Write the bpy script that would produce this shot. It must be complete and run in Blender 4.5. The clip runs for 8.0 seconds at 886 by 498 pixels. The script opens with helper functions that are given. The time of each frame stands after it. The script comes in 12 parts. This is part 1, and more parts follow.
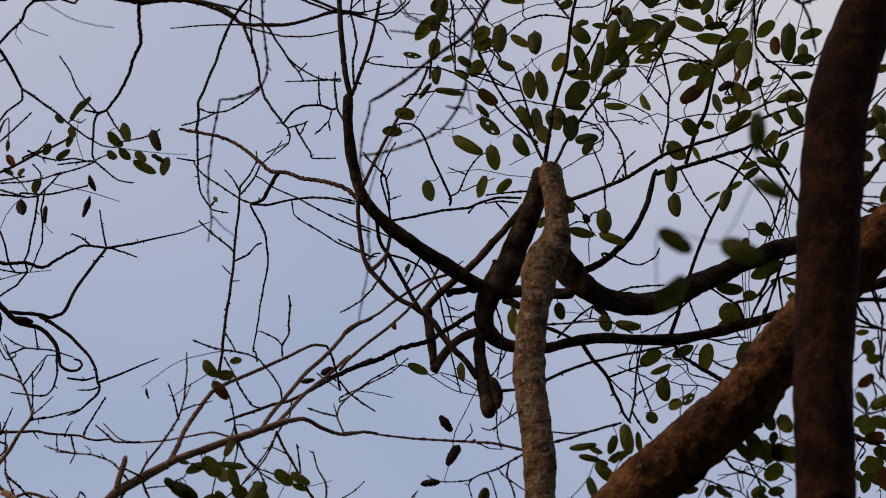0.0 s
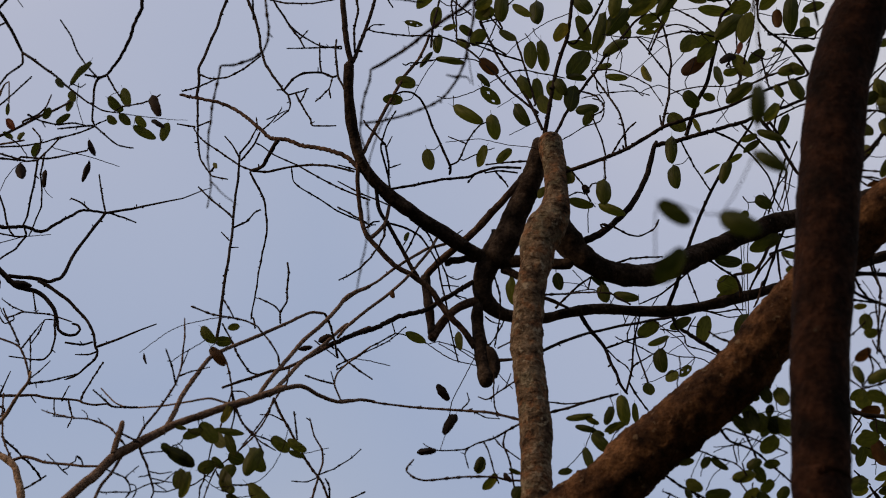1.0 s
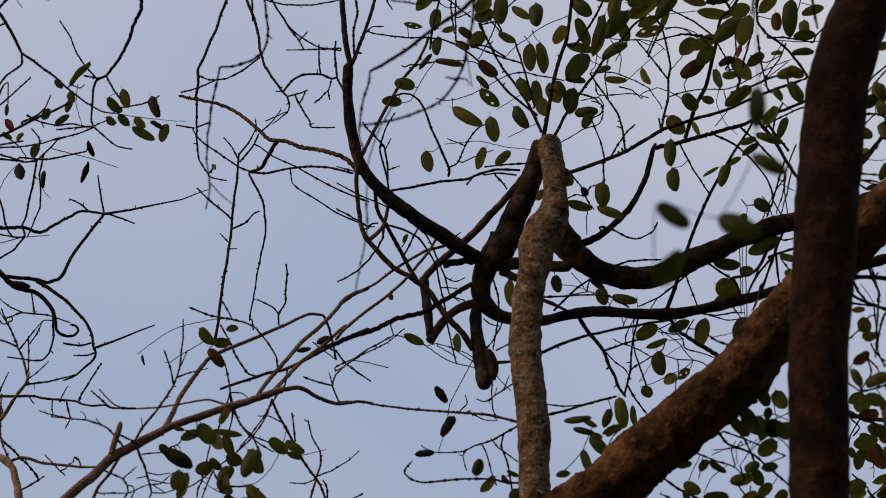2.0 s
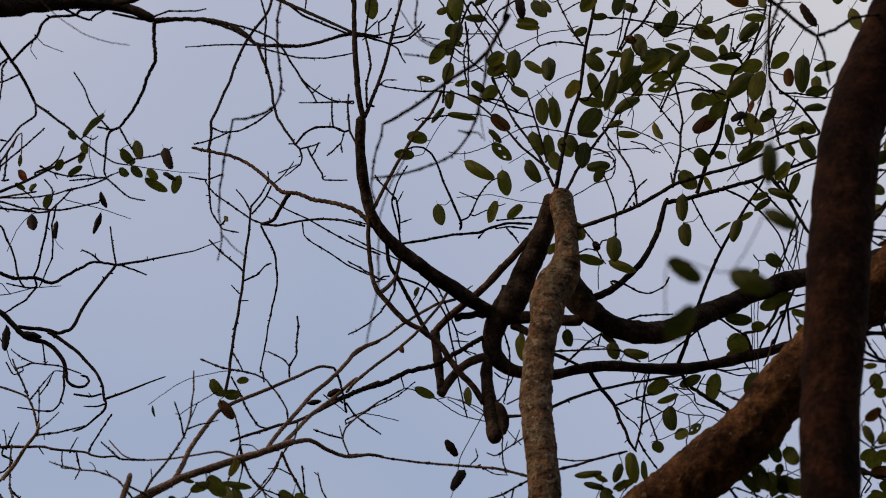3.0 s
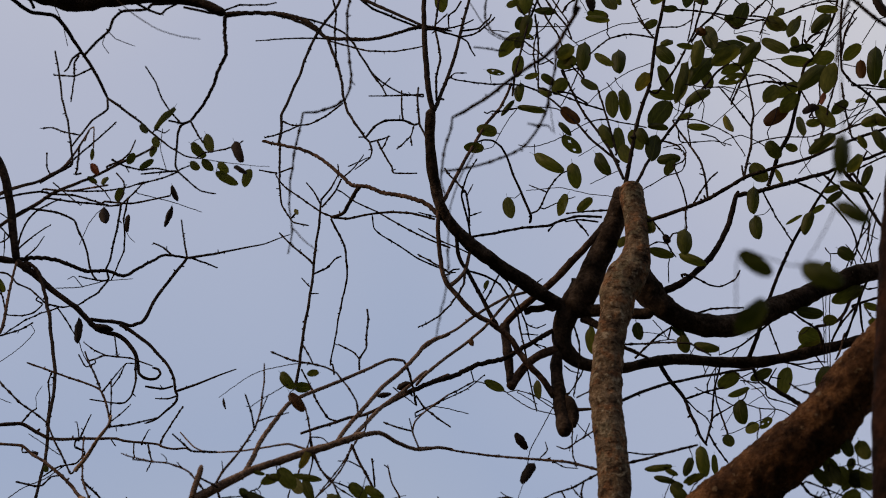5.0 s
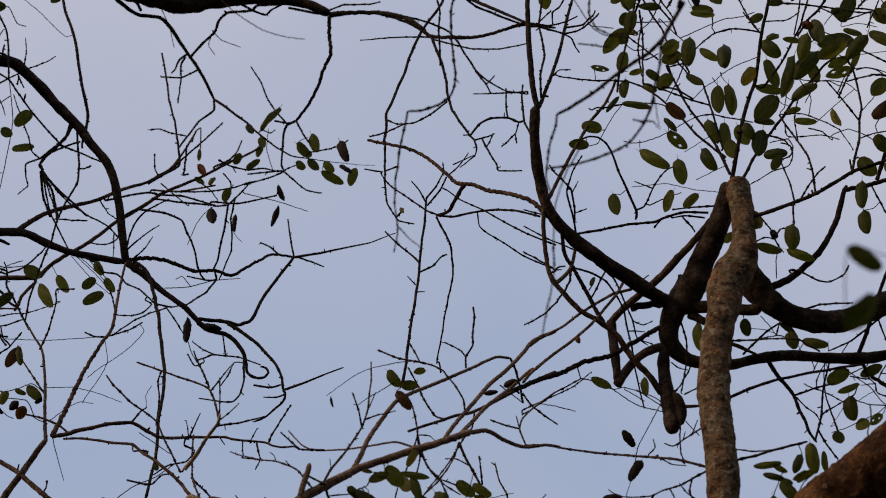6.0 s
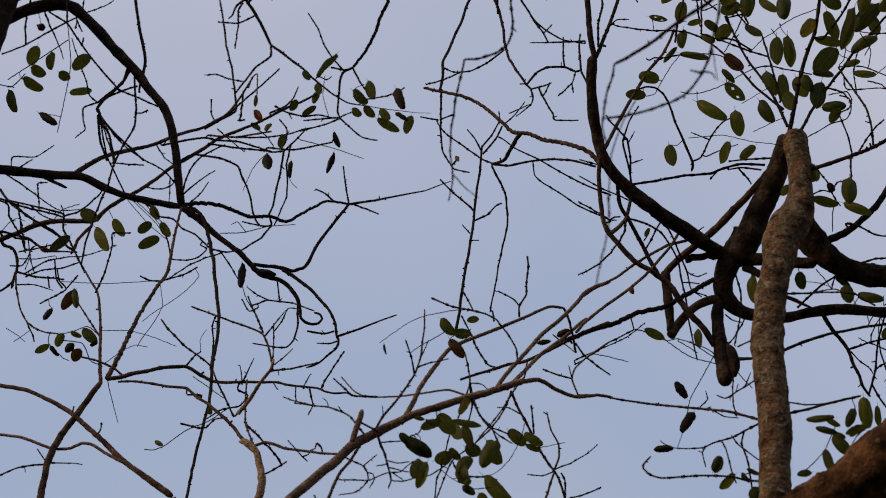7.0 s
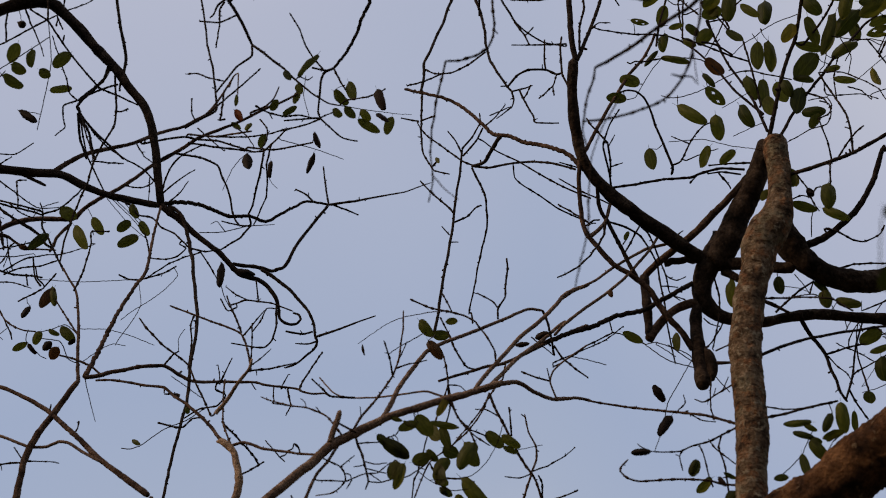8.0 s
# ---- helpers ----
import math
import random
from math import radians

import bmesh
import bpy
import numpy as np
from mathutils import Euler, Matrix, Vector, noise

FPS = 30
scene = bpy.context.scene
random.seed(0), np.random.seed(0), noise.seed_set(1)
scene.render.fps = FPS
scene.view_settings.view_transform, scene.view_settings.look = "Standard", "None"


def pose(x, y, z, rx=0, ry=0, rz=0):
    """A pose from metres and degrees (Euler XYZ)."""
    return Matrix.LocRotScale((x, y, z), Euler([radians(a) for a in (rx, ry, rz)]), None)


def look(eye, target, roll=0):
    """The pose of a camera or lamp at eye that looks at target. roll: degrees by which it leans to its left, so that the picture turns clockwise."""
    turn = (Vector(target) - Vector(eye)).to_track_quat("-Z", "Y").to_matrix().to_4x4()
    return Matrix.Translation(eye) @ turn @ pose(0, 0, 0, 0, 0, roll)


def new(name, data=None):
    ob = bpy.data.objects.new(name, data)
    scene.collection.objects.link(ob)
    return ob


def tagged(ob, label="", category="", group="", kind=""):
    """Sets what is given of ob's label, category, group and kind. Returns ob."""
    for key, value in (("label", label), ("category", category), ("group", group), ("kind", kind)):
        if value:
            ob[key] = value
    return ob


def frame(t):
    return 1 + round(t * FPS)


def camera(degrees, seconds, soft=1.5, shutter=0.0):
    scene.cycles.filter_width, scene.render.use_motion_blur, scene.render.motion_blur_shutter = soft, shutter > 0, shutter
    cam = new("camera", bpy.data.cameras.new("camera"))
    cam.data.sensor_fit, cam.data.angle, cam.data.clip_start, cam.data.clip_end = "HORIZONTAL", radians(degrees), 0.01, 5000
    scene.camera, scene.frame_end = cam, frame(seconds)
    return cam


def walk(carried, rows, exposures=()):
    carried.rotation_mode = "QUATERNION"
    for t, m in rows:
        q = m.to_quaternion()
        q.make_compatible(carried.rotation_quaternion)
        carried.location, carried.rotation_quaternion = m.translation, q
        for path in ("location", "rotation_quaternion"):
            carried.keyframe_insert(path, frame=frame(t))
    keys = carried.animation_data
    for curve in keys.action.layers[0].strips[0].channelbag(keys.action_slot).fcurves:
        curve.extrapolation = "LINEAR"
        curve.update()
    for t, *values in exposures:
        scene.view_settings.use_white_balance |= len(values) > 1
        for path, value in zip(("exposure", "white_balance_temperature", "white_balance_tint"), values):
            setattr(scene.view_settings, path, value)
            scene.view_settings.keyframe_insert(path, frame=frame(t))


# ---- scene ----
# A shot up into bare and half-leafed trees at dusk; the camera stands still and turns.
cam = camera(24.5, 8.0, soft=1.0, shutter=0.0)
cam.data.dof.use_dof = True
cam.data.dof.focus_distance = 4.25
cam.data.dof.aperture_fstop = 6.3
PATH = [
    (0, pose(0, 0, 1.6, 120.009, 1.340, 0.774)),
    (0.5, pose(0, 0, 1.6, 118.916, 1.137, 0.188)),
    (1, pose(0, 0, 1.6, 119.132, 0.753, 0.407)),
    (1.5, pose(0, 0, 1.6, 118.513, 0.965, 0.551)),
    (1.7, pose(0, 0, 1.6, 118.654, 0.813, 0.499)),
    (2.8, pose(0, 0, 1.6, 120.637, 0.317, -0.078)),
    (3, pose(0, 0, 1.6, 120.683, 0.124, 0.375)),
    (3.5, pose(0, 0, 1.6, 121.103, 0.001, 0.404)),
    (4, pose(0, 0, 1.6, 121.669, 0.068, 0.231)),
    (4.5, pose(0, 0, 1.6, 120.660, -0.063, 0.223)),
    (5, pose(0, 0, 1.6, 120.477, -0.870, 2.061)),
    (5.2, pose(0, 0, 1.6, 120.473, -1.214, 2.966)),
    (6.3, pose(0, 0, 1.6, 120.305, -2.299, 5.344)),
    (6.5, pose(0, 0, 1.6, 120.436, -2.624, 5.682)),
    (7, pose(0, 0, 1.6, 118.852, -3.398, 5.804)),
    (7.5, pose(0, 0, 1.6, 118.963, -3.966, 5.216)),
    (8, pose(0, 0, 1.6, 118.942, -3.587, 5.037)),
]
walk(cam, PATH)

# ---- sky: thin even cloud over a dusk sky, and a low warm veiled sun behind the camera ----
world = bpy.data.worlds.new("sky")
scene.world = world
world.use_nodes = True
wn, wl = world.node_tree.nodes, world.node_tree.links
sky = wn.new("ShaderNodeTexSky")
sky.sky_type, sky.sun_disc = "NISHITA", False
sky.sun_elevation, sky.sun_rotation = radians(30), radians(249)
where = wn.new("ShaderNodeTexCoord")
cloud = wn.new("ShaderNodeTexNoise")
cloud.inputs["Scale"].default_value, cloud.inputs["Detail"].default_value = 3.2, 2.5
cloud.inputs["Roughness"].default_value = 0.45
wl.new(where.outputs["Generated"], cloud.inputs["Vector"])
apart = wn.new("ShaderNodeSeparateXYZ")
wl.new(where.outputs["Generated"], apart.inputs[0])
def sums(a, factor, b=None, plus=0.0, kind="MULTIPLY_ADD"):
    node = wn.new("ShaderNodeMath")
    node.operation = kind
    wl.new(a, node.inputs[0])
    node.inputs[1].default_value, node.inputs[2].default_value = factor, plus
    if b:
        wl.new(b, node.inputs[2])
    return node.outputs[0]


# the veil is thinnest low over the trees ahead and thickens upwards and to both sides, most towards +x
aside = sums(apart.outputs["X"], 1.0, plus=0.06)
spread = sums(sums(aside, 0.0, kind="ABSOLUTE"), 1.02, sums(aside, 0.30))
height = sums(apart.outputs["Z"], 2.0, spread, 0)
lump = wn.new("ShaderNodeMath")
lump.operation = "MULTIPLY_ADD"
lump.inputs[1].default_value = 0.42
wl.new(cloud.outputs["Fac"], lump.inputs[0])
wl.new(sums(height, 1.0, plus=-0.89), lump.inputs[2])
veil = wn.new("ShaderNodeValToRGB")
for place, tint in ((0.12, (0.392, 0.453, 0.598, 1)), (0.25, (0.370, 0.438, 0.604, 1)), (0.41, (0.420, 0.472, 0.622, 1)), (0.57, (0.480, 0.509, 0.640, 1))):
    veil.color_ramp.elements.new(place).color = tint
veil.color_ramp.elements[0].position, veil.color_ramp.elements[0].color = 0.02, (0.448, 0.488, 0.600, 1)
veil.color_ramp.elements[5].position, veil.color_ramp.elements[5].color = 0.90, (0.700, 0.680, 0.700, 1)
wl.new(lump.outputs[0], veil.inputs[0])
gain = wn.new("ShaderNodeVectorMath")
gain.operation = "SCALE"
gain.inputs["Scale"].default_value = 9.7
wl.new(veil.outputs[0], gain.inputs[0])
blend = wn.new("ShaderNodeMix")
blend.data_type = "RGBA"
blend.inputs["Factor"].default_value = 0.93
wl.new(sky.outputs[0], blend.inputs["A"])
wl.new(gain.outputs[0], blend.inputs["B"])
wl.new(blend.outputs["Result"], wn["Background"].inputs[0])
wn["Background"].inputs[1].default_value = 0.1

sun = new("sun", bpy.data.lights.new("sun", "SUN"))
sun.data.energy, sun.data.angle, sun.data.color = 2.3, radians(12), (1.0, 0.70, 0.45)
sun.matrix_world = look((-8.5, 0.2, 8.6), (0, 3.4, 3.5))


# ---- materials ----
def ramp(nt, factor, *stops):
    node = nt.nodes.new("ShaderNodeValToRGB")
    while len(node.color_ramp.elements) < len(stops):
        node.color_ramp.elements.new(0.5)
    for element, (at, colour) in zip(node.color_ramp.elements, stops):
        element.position, element.color = at, (*colour, 1)
    nt.links.new(factor, node.inputs[0])
    return node.outputs[0]


def noise_node(nt, vector, scale, detail=4.0, rough=0.55):
    node = nt.nodes.new("ShaderNodeTexNoise")
    node.inputs["Scale"].default_value, node.inputs["Detail"].default_value, node.inputs["Roughness"].default_value = scale, detail, rough
    nt.links.new(vector, node.inputs["Vector"])
    return node.outputs["Fac"]


def mixed(nt, factor, a, b, blend_type="MIX"):
    node = nt.nodes.new("ShaderNodeMix")
    node.data_type, node.blend_type = "RGBA", blend_type
    for value, socket in ((factor, node.inputs["Factor"]), (a, node.inputs["A"]), (b, node.inputs["B"])):
        if isinstance(value, (int, float)):
            socket.default_value = value
        elif isinstance(value, tuple):
            socket.default_value = (*value, 1)
        else:
            nt.links.new(value, socket)
    return node.outputs["Result"]


def bark(name, deep, mid, pale, lichen, patch, grain=1.0, relief=0.5, squash=(1.0, 1.0, 1.0), rust=None):
    """Bark: grain along the wood, blotches, pale lichen patches and relief."""
    m = bpy.data.materials.new(name)
    m.use_nodes = True
    nt = m.node_tree
    shader = nt.nodes["Principled BSDF"]
    at = nt.nodes.new("ShaderNodeTexCoord").outputs["Object"]
    flat = nt.nodes.new("ShaderNodeVectorMath")
    flat.operation, flat.inputs[1].default_value = "MULTIPLY", squash
    nt.links.new(at, flat.inputs[0])
    at = flat.outputs[0]
    big = noise_node(nt, at, 28 * grain, 3)
    fine = noise_node(nt, at, 170 * grain, 5, 0.65)
    blotch = noise_node(nt, at, 62 * grain, 4, 0.6)
    base = ramp(nt, big, (0.32, deep), (0.5, mid), (0.70, pale))
    speck = ramp(nt, fine, (0.35, (0.45, 0.43, 0.42)), (0.65, (1.25, 1.22, 1.2)))
    base = mixed(nt, 1.0, base, speck, "MULTIPLY")
    torn = nt.nodes.new("ShaderNodeMath")
    torn.operation = "MULTIPLY_ADD"
    torn.inputs[1].default_value = 0.22
    nt.links.new(fine, torn.inputs[0])
    less = nt.nodes.new("ShaderNodeMath")
    less.operation = "SUBTRACT"
    less.inputs[1].default_value = 0.11
    nt.links.new(blotch, less.inputs[0])
    nt.links.new(less.outputs[0], torn.inputs[2])
    spot = ramp(nt, torn.outputs[0], (patch, (0, 0, 0)), (min(patch + 0.09, 1.0), (1, 1, 1)))
    base = mixed(nt, spot, base, lichen)
    if rust:
        # flaked rusty places, grey-green crusts and short dark cracks
        flake = noise_node(nt, at, 34, 5, 0.62)
        base = mixed(nt, ramp(nt, flake, (0.51, (0, 0, 0)), (0.60, (0.8, 0.8, 0.8))), base, mixed(nt, 1.0, rust, speck, "MULTIPLY"))
        away = nt.nodes.new("ShaderNodeVectorMath")
        away.operation, away.inputs[1].default_value = "ADD", (3.1, 7.7, 1.3)
        nt.links.new(at, away.inputs[0])
        crust = noise_node(nt, away.outputs[0], 26, 5, 0.65)
        base = mixed(nt, ramp(nt, crust, (0.54, (0, 0, 0)), (0.63, (0.75, 0.75, 0.75))), base, mixed(nt, 1.0, (0.175, 0.155, 0.105), speck, "MULTIPLY"))
        tall = nt.nodes.new("ShaderNodeVectorMath")
        tall.operation, tall.inputs[1].default_value = "MULTIPLY", (1.0, 1.0, 2.0)
        nt.links.new(at, tall.inputs[0])
        crack = noise_node(nt, tall.outputs[0], 58, 5, 0.65)
        base = mixed(nt, 1.0, base, ramp(nt, crack, (0.36, (0.32, 0.29, 0.27)), (0.48, (1, 1, 1))), "MULTIPLY")
    nt.links.new(base, shader.inputs["Base Color"])
    shader.inputs["Roughness"].default_value = 0.88
    shader.inputs["Specular IOR Level"].default_value = 0.06
    add = nt.nodes.new("ShaderNodeMath")
    add.operation = "MULTIPLY_ADD"
    add.inputs[1].default_value = 0.6
    nt.links.new(fine, add.inputs[0])
    nt.links.new(blotch, add.inputs[2])
    bump = nt.nodes.new("ShaderNodeBump")
    bump.inputs["Strength"].default_value, bump.inputs["Distance"].default_value = relief, 0.010
    nt.links.new(add.outputs[0], bump.inputs["Height"])
    nt.links.new(bump.outputs[0], shader.inputs["Normal"])
    return m


BARK_POLE = bark("scaly_bark", (0.034, 0.021, 0.014), (0.135, 0.095, 0.062), (0.240, 0.182, 0.125), (0.250, 0.205, 0.145), 0.57, 0.9, 1.0, (1.0, 1.0, 1.0), (0.190, 0.096, 0.050))
BARK_LIMB = bark("rusty_bark", (0.016, 0.009, 0.006), (0.072, 0.036, 0.018), (0.165, 0.085, 0.040), (0.15, 0.105, 0.065), 0.62, 0.8, 1.0)
# near trunk: dark red bark, its base colour lowered further to stand in for shade
BARK_NEAR = bark("shaded_dark_red_bark", (0.007, 0.0036, 0.0026), (0.019, 0.0084, 0.0054), (0.044, 0.0185, 0.010), (0.040, 0.030, 0.020), 0.66, 0.7, 0.9)
BARK_HUB = bark("dark_rough_bark", (0.012, 0.009, 0.007), (0.037, 0.026, 0.020), (0.086, 0.062, 0.046), (0.13, 0.11, 0.085), 0.66, 0.9, 1.0)
BARK_DARK = bark("dark_bark", (0.014, 0.010, 0.009), (0.028, 0.020, 0.017), (0.055, 0.040, 0.031), (0.09, 0.075, 0.06), 0.74, 1.2, 0.7)
BARK_TWIG = bark("twig_bark", (0.014, 0.010, 0.009), (0.026, 0.018, 0.015), (0.050, 0.034, 0.026), (0.08, 0.065, 0.055), 0.75, 1.6, 0.4)
BARK_PALE = bark("pale_bark", (0.10, 0.066, 0.050), (0.17, 0.115, 0.085), (0.25, 0.175, 0.13), (0.27, 0.22, 0.18), 0.66, 1.4, 0.5)
# brighter copy of the pale bark: sunlight on the fork put into the colour
BARK_SUNLIT = bark("sunlit_bark", (0.12, 0.075, 0.05), (0.27, 0.185, 0.125), (0.40, 0.29, 0.20), (0.40, 0.33, 0.26), 0.66, 1.2, 0.6)
BARK_MID = bark("brown_bark", (0.032, 0.020, 0.015), (0.084, 0.053, 0.039), (0.145, 0.095, 0.068), (0.14, 0.115, 0.09), 0.70, 1.3, 0.6)


def leaf_material(name, low, high, through_colour, through_share=0.35, rough=0.55):
    """A leaf blade: midrib and side veins, blotches, light coming through."""
    m = bpy.data.materials.new(name)
    m.use_nodes = True
    nt = m.node_tree
    shader = nt.nodes["Principled BSDF"]
    at = nt.nodes.new("ShaderNodeTexCoord").outputs["Object"]
    one = nt.nodes.new("ShaderNodeObjectInfo").outputs["Random"]
    tone = ramp(nt, one, (0.0, low), (1.0, high))
    blot = noise_node(nt, at, 5.0, 4)
    tone = mixed(nt, 1.0, tone, ramp(nt, blot, (0.3, (0.62, 0.62, 0.60)), (0.72, (1.25, 1.22, 1.1))), "MULTIPLY")
    split = nt.nodes.new("ShaderNodeSeparateXYZ")
    nt.links.new(at, split.inputs[0])
    rib = nt.nodes.new("ShaderNodeMath")
    rib.operation = "ABSOLUTE"
    nt.links.new(split.outputs["X"], rib.inputs[0])
    tone = mixed(nt, ramp(nt, rib.outputs[0], (0.010, (0.22, 0.22, 0.22)), (0.045, (0, 0, 0))), tone, tuple(min(1, 1.5 * c) for c in high))
    veins = nt.nodes.new("ShaderNodeTexWave")
    veins.inputs["Scale"].default_value, veins.inputs["Distortion"].default_value = 5.0, 1.5
    veins.bands_direction = "DIAGONAL"
    nt.links.new(at, veins.inputs["Vector"])
    tone = mixed(nt, 0.06, tone, ramp(nt, veins.outputs["Fac"], (0.2, tuple(0.6 * c for c in low)), (0.8, tuple(min(1, 1.4 * c) for c in high))))
    nt.links.new(tone, shader.inputs["Base Color"])
    shader.inputs["Roughness"].default_value = rough
    shader.inputs["Specular IOR Level"].default_value = 0.12
    thin = nt.nodes.new("ShaderNodeBsdfTranslucent")
    nt.links.new(mixed(nt, 1.0, tone, through_colour, "MULTIPLY"), thin.inputs["Color"])
    both = nt.nodes.new("ShaderNodeMixShader")
    both.inputs[0].default_value = through_share
    nt.links.new(shader.outputs[0], both.inputs[1])
    nt.links.new(thin.outputs[0], both.inputs[2])
    nt.links.new(both.outputs[0], nt.nodes["Material Output"].inputs[0])
    return m


LEAF = {
    "green": leaf_material("green_leaf", (0.025, 0.029, 0.008), (0.086, 0.084, 0.018), (1.9, 2.0, 1.0), 0.37),
    "yellow": leaf_material("yellowing_leaf", (0.12, 0.11, 0.02), (0.16, 0.13, 0.025), (1.9, 1.7, 0.8)),
    "brown": leaf_material("browning_leaf", (0.045, 0.021, 0.007), (0.080, 0.036, 0.011), (1.6, 1.3, 0.8)),
    "red": leaf_material("red_leaf", (0.11, 0.03, 0.012), (0.13, 0.04, 0.015), (1.5, 1.0, 0.8)),
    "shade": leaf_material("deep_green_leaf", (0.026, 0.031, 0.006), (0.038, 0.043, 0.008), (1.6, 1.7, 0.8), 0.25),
    "dry": leaf_material("dry_leaf", (0.010, 0.007, 0.006), (0.022, 0.013, 0.010), (1.2, 0.9, 0.8), 0.12, 0.7),
}


# ---- wood and leaves ----
def part(name, mesh, material, parent, at, label=""):
    """One mesh as a part of its parent, with its origin at the world point given."""
    mesh.materials.append(material)
    ob = new(name, mesh)
    up = Vector((0, 0, 0))
    above = parent
    while above:
        up += above.location
        above = above.parent
    ob.parent, ob.location = parent, Vector(at) - up
    return tagged(ob, label) if label else ob


def curve_points(joints, step):
    """Points along a smooth curve through the joints, each (x, y, z, radius)."""
    j = [2 * joints[0] - joints[1], *joints, 2 * joints[-1] - joints[-2]]
    out = []
    pull = 0.5 if max(q[3] for q in joints) > 0.004 else 0.3
    for a, b, c, d in zip(j, j[1:], j[2:], j[3:]):
        n = max(2, int(np.linalg.norm((c - b)[:3]) / step))
        for t in np.arange(n) / n:
            m, n_out = pull * (c - a), pull * (d - b)
            out.append((2 * t ** 3 - 3 * t * t + 1) * b + (t ** 3 - 2 * t * t + t) * m + (3 * t * t - 2 * t ** 3) * c + (t ** 3 - t * t) * n_out)
    out.append(j[-2])
    return out


def tube(joints, sides, step, knots, gnarl, spurs, broken=False, calm=1.0, rings=0.0, knob=False):
    """Wood as one skin: a tapering, slightly crooked round with swollen knots, small spurs and closed ends."""
    pts = curve_points([np.array(q, float) for q in joints], step)
    origin = pts[0][:3].copy()
    verts, faces = [], []
    before = None
    stout = max(q[3] for q in pts)
    thin = knots > 0.1 and stout < 0.0048
    swell = 0.50 if stout < 0.0021 else 0.30 if stout < 0.0028 else 0.12
    kinks, bends, sign = [0], [0.0], 1
    while thin and kinks[-1] < len(pts) - 1:
        # joints of the twig: it swells there and turns a little, to one side and then the other
        kinks.append(min(kinks[-1] + random.randint(3, 7 if stout < 0.0026 else 12), len(pts) - 1))
        bends.append(sign * random.uniform(0.3, 1.0))
        sign = -sign
    for i, q in enumerate(pts):
        ahead = pts[min(i + 1, len(pts) - 1)][:3] - pts[max(i - 1, 0)][:3]
        way = Vector(ahead).normalized()
        if before is None:
            across = way.orthogonal().normalized()
        else:
            across = (before - way * before.dot(way)).normalized()
        before, other = across, way.cross(across)
        r = max(q[3], 0.0006)
        if thin:
            r *= 1 + swell * random.uniform(0.5, 1.5) if i in kinks[1:-1] else random.uniform(0.9, 1.06)
        elif random.random() < knots:
            r *= random.uniform(1.2, 1.65) if knob else random.uniform(1.03, 1.14)
        if i == len(pts) - 1 and not broken:
            r *= 1.1 if knob else 0.7
        centre = Vector(q[:3] - origin)
        if thin and 0 < i < len(pts) - 1:
            centre += (across * 0.8 + other * 0.6) * float(np.interp(i, kinks, bends)) * max(0.45 * q[3], 0.0009) * calm
        elif 0 < i < len(pts) - 1 and r < 0.008:
            centre += (across * random.uniform(-1, 1) + other * random.uniform(-1, 1)) * max(0.35 * r, 0.0007) * calm
        elif 0.14 < gnarl and r < 0.035 and not rings and 0 < i < len(pts) - 1:
            here = Vector(q[:3])
            centre += (across * noise.noise(here * 17) + other * noise.noise(here * 17 + Vector((5, 9, 2)))) * r * 0.18
            r *= 1 + 0.13 * noise.noise(here * 31)
        for k in range(sides):
            a = 2 * math.pi * k / sides
            out = across * math.cos(a) + other * math.sin(a)
            bulge = 1.0
            if gnarl:
                at = (centre + out * r)
                bulge += gnarl * (noise.noise(at * 14) + 0.6 * noise.noise(at * 45) + 0.45 * abs(noise.noise(at * 95)) + 0.30 * noise.noise(at * 210))
                if rings:
                    bulge += rings * noise.noise(Vector((at.x * 24, at.y * 24, at.z * 70 + 4 * noise.noise(at * 20))))
            spot = centre + out * (r * bulge)
            if broken and i == len(pts) - 1:
                spot += way * (random.uniform(-0.003, 0.003) + 0.006 * noise.noise(out * 2))
            verts.append(spot)
        if i:
            for k in range(sides):
                a, b = (i - 1) * sides + k, (i - 1) * sides + (k + 1) % sides
                faces.append((a, b, b + sides, a + sides))
    n = len(pts)
    verts += [Vector((0, 0, 0)), Vector(pts[-1][:3] - origin) + Vector((pts[-1] - pts[-2])[:3]).normalized() * pts[-1][3] * (0.1 if broken else 0.6)]
    for k in range(sides):
        faces.append((n * sides, (k + 1) % sides, k))
        faces.append((n * sides + 1, (n - 1) * sides + k, (n - 1) * sides + (k + 1) % sides))
    for _ in range(spurs):
        i = random.randrange(1, n)
        q = pts[i]
        way = Vector((pts[i] - pts[i - 1])[:3]).normalized()
        side = way.orthogonal().normalized()
        side.rotate(Matrix.Rotation(random.uniform(0, 6.28), 3, way))
        lean = (side + way * random.uniform(-0.2, 0.9)).normalized()
        r, high = max(0.0009, min(q[3] * 0.62, 0.0026)), 0.0012 + 0.0028 * random.random() + (0.007 * random.random() if random.random() < 0.16 else 0.0)
        foot, across = Vector(q[:3] - origin), lean.orthogonal().normalized()
        first = len(verts)
        for far, fat in ((0.0, 1.15), (0.6, 0.95), (1.0, 0.8)):
            for k in range(4):
                out = across.copy()
                out.rotate(Matrix.Rotation(k * math.pi / 2, 3, lean))
                verts.append(foot + lean * (q[3] * 0.6 + high * far) + out * r * fat)
        for ring in (0, 4):
            for k in range(4):
                a, b = first + ring + k, first + ring + (k + 1) % 4
                faces.append((a, b, b + 4, a + 4))
        faces.append((first + 8, first + 9, first + 10, first + 11))
    me = bpy.data.meshes.new("wood")
    me.from_pydata(verts, [], faces)
    me.shade_smooth()
    return me, origin


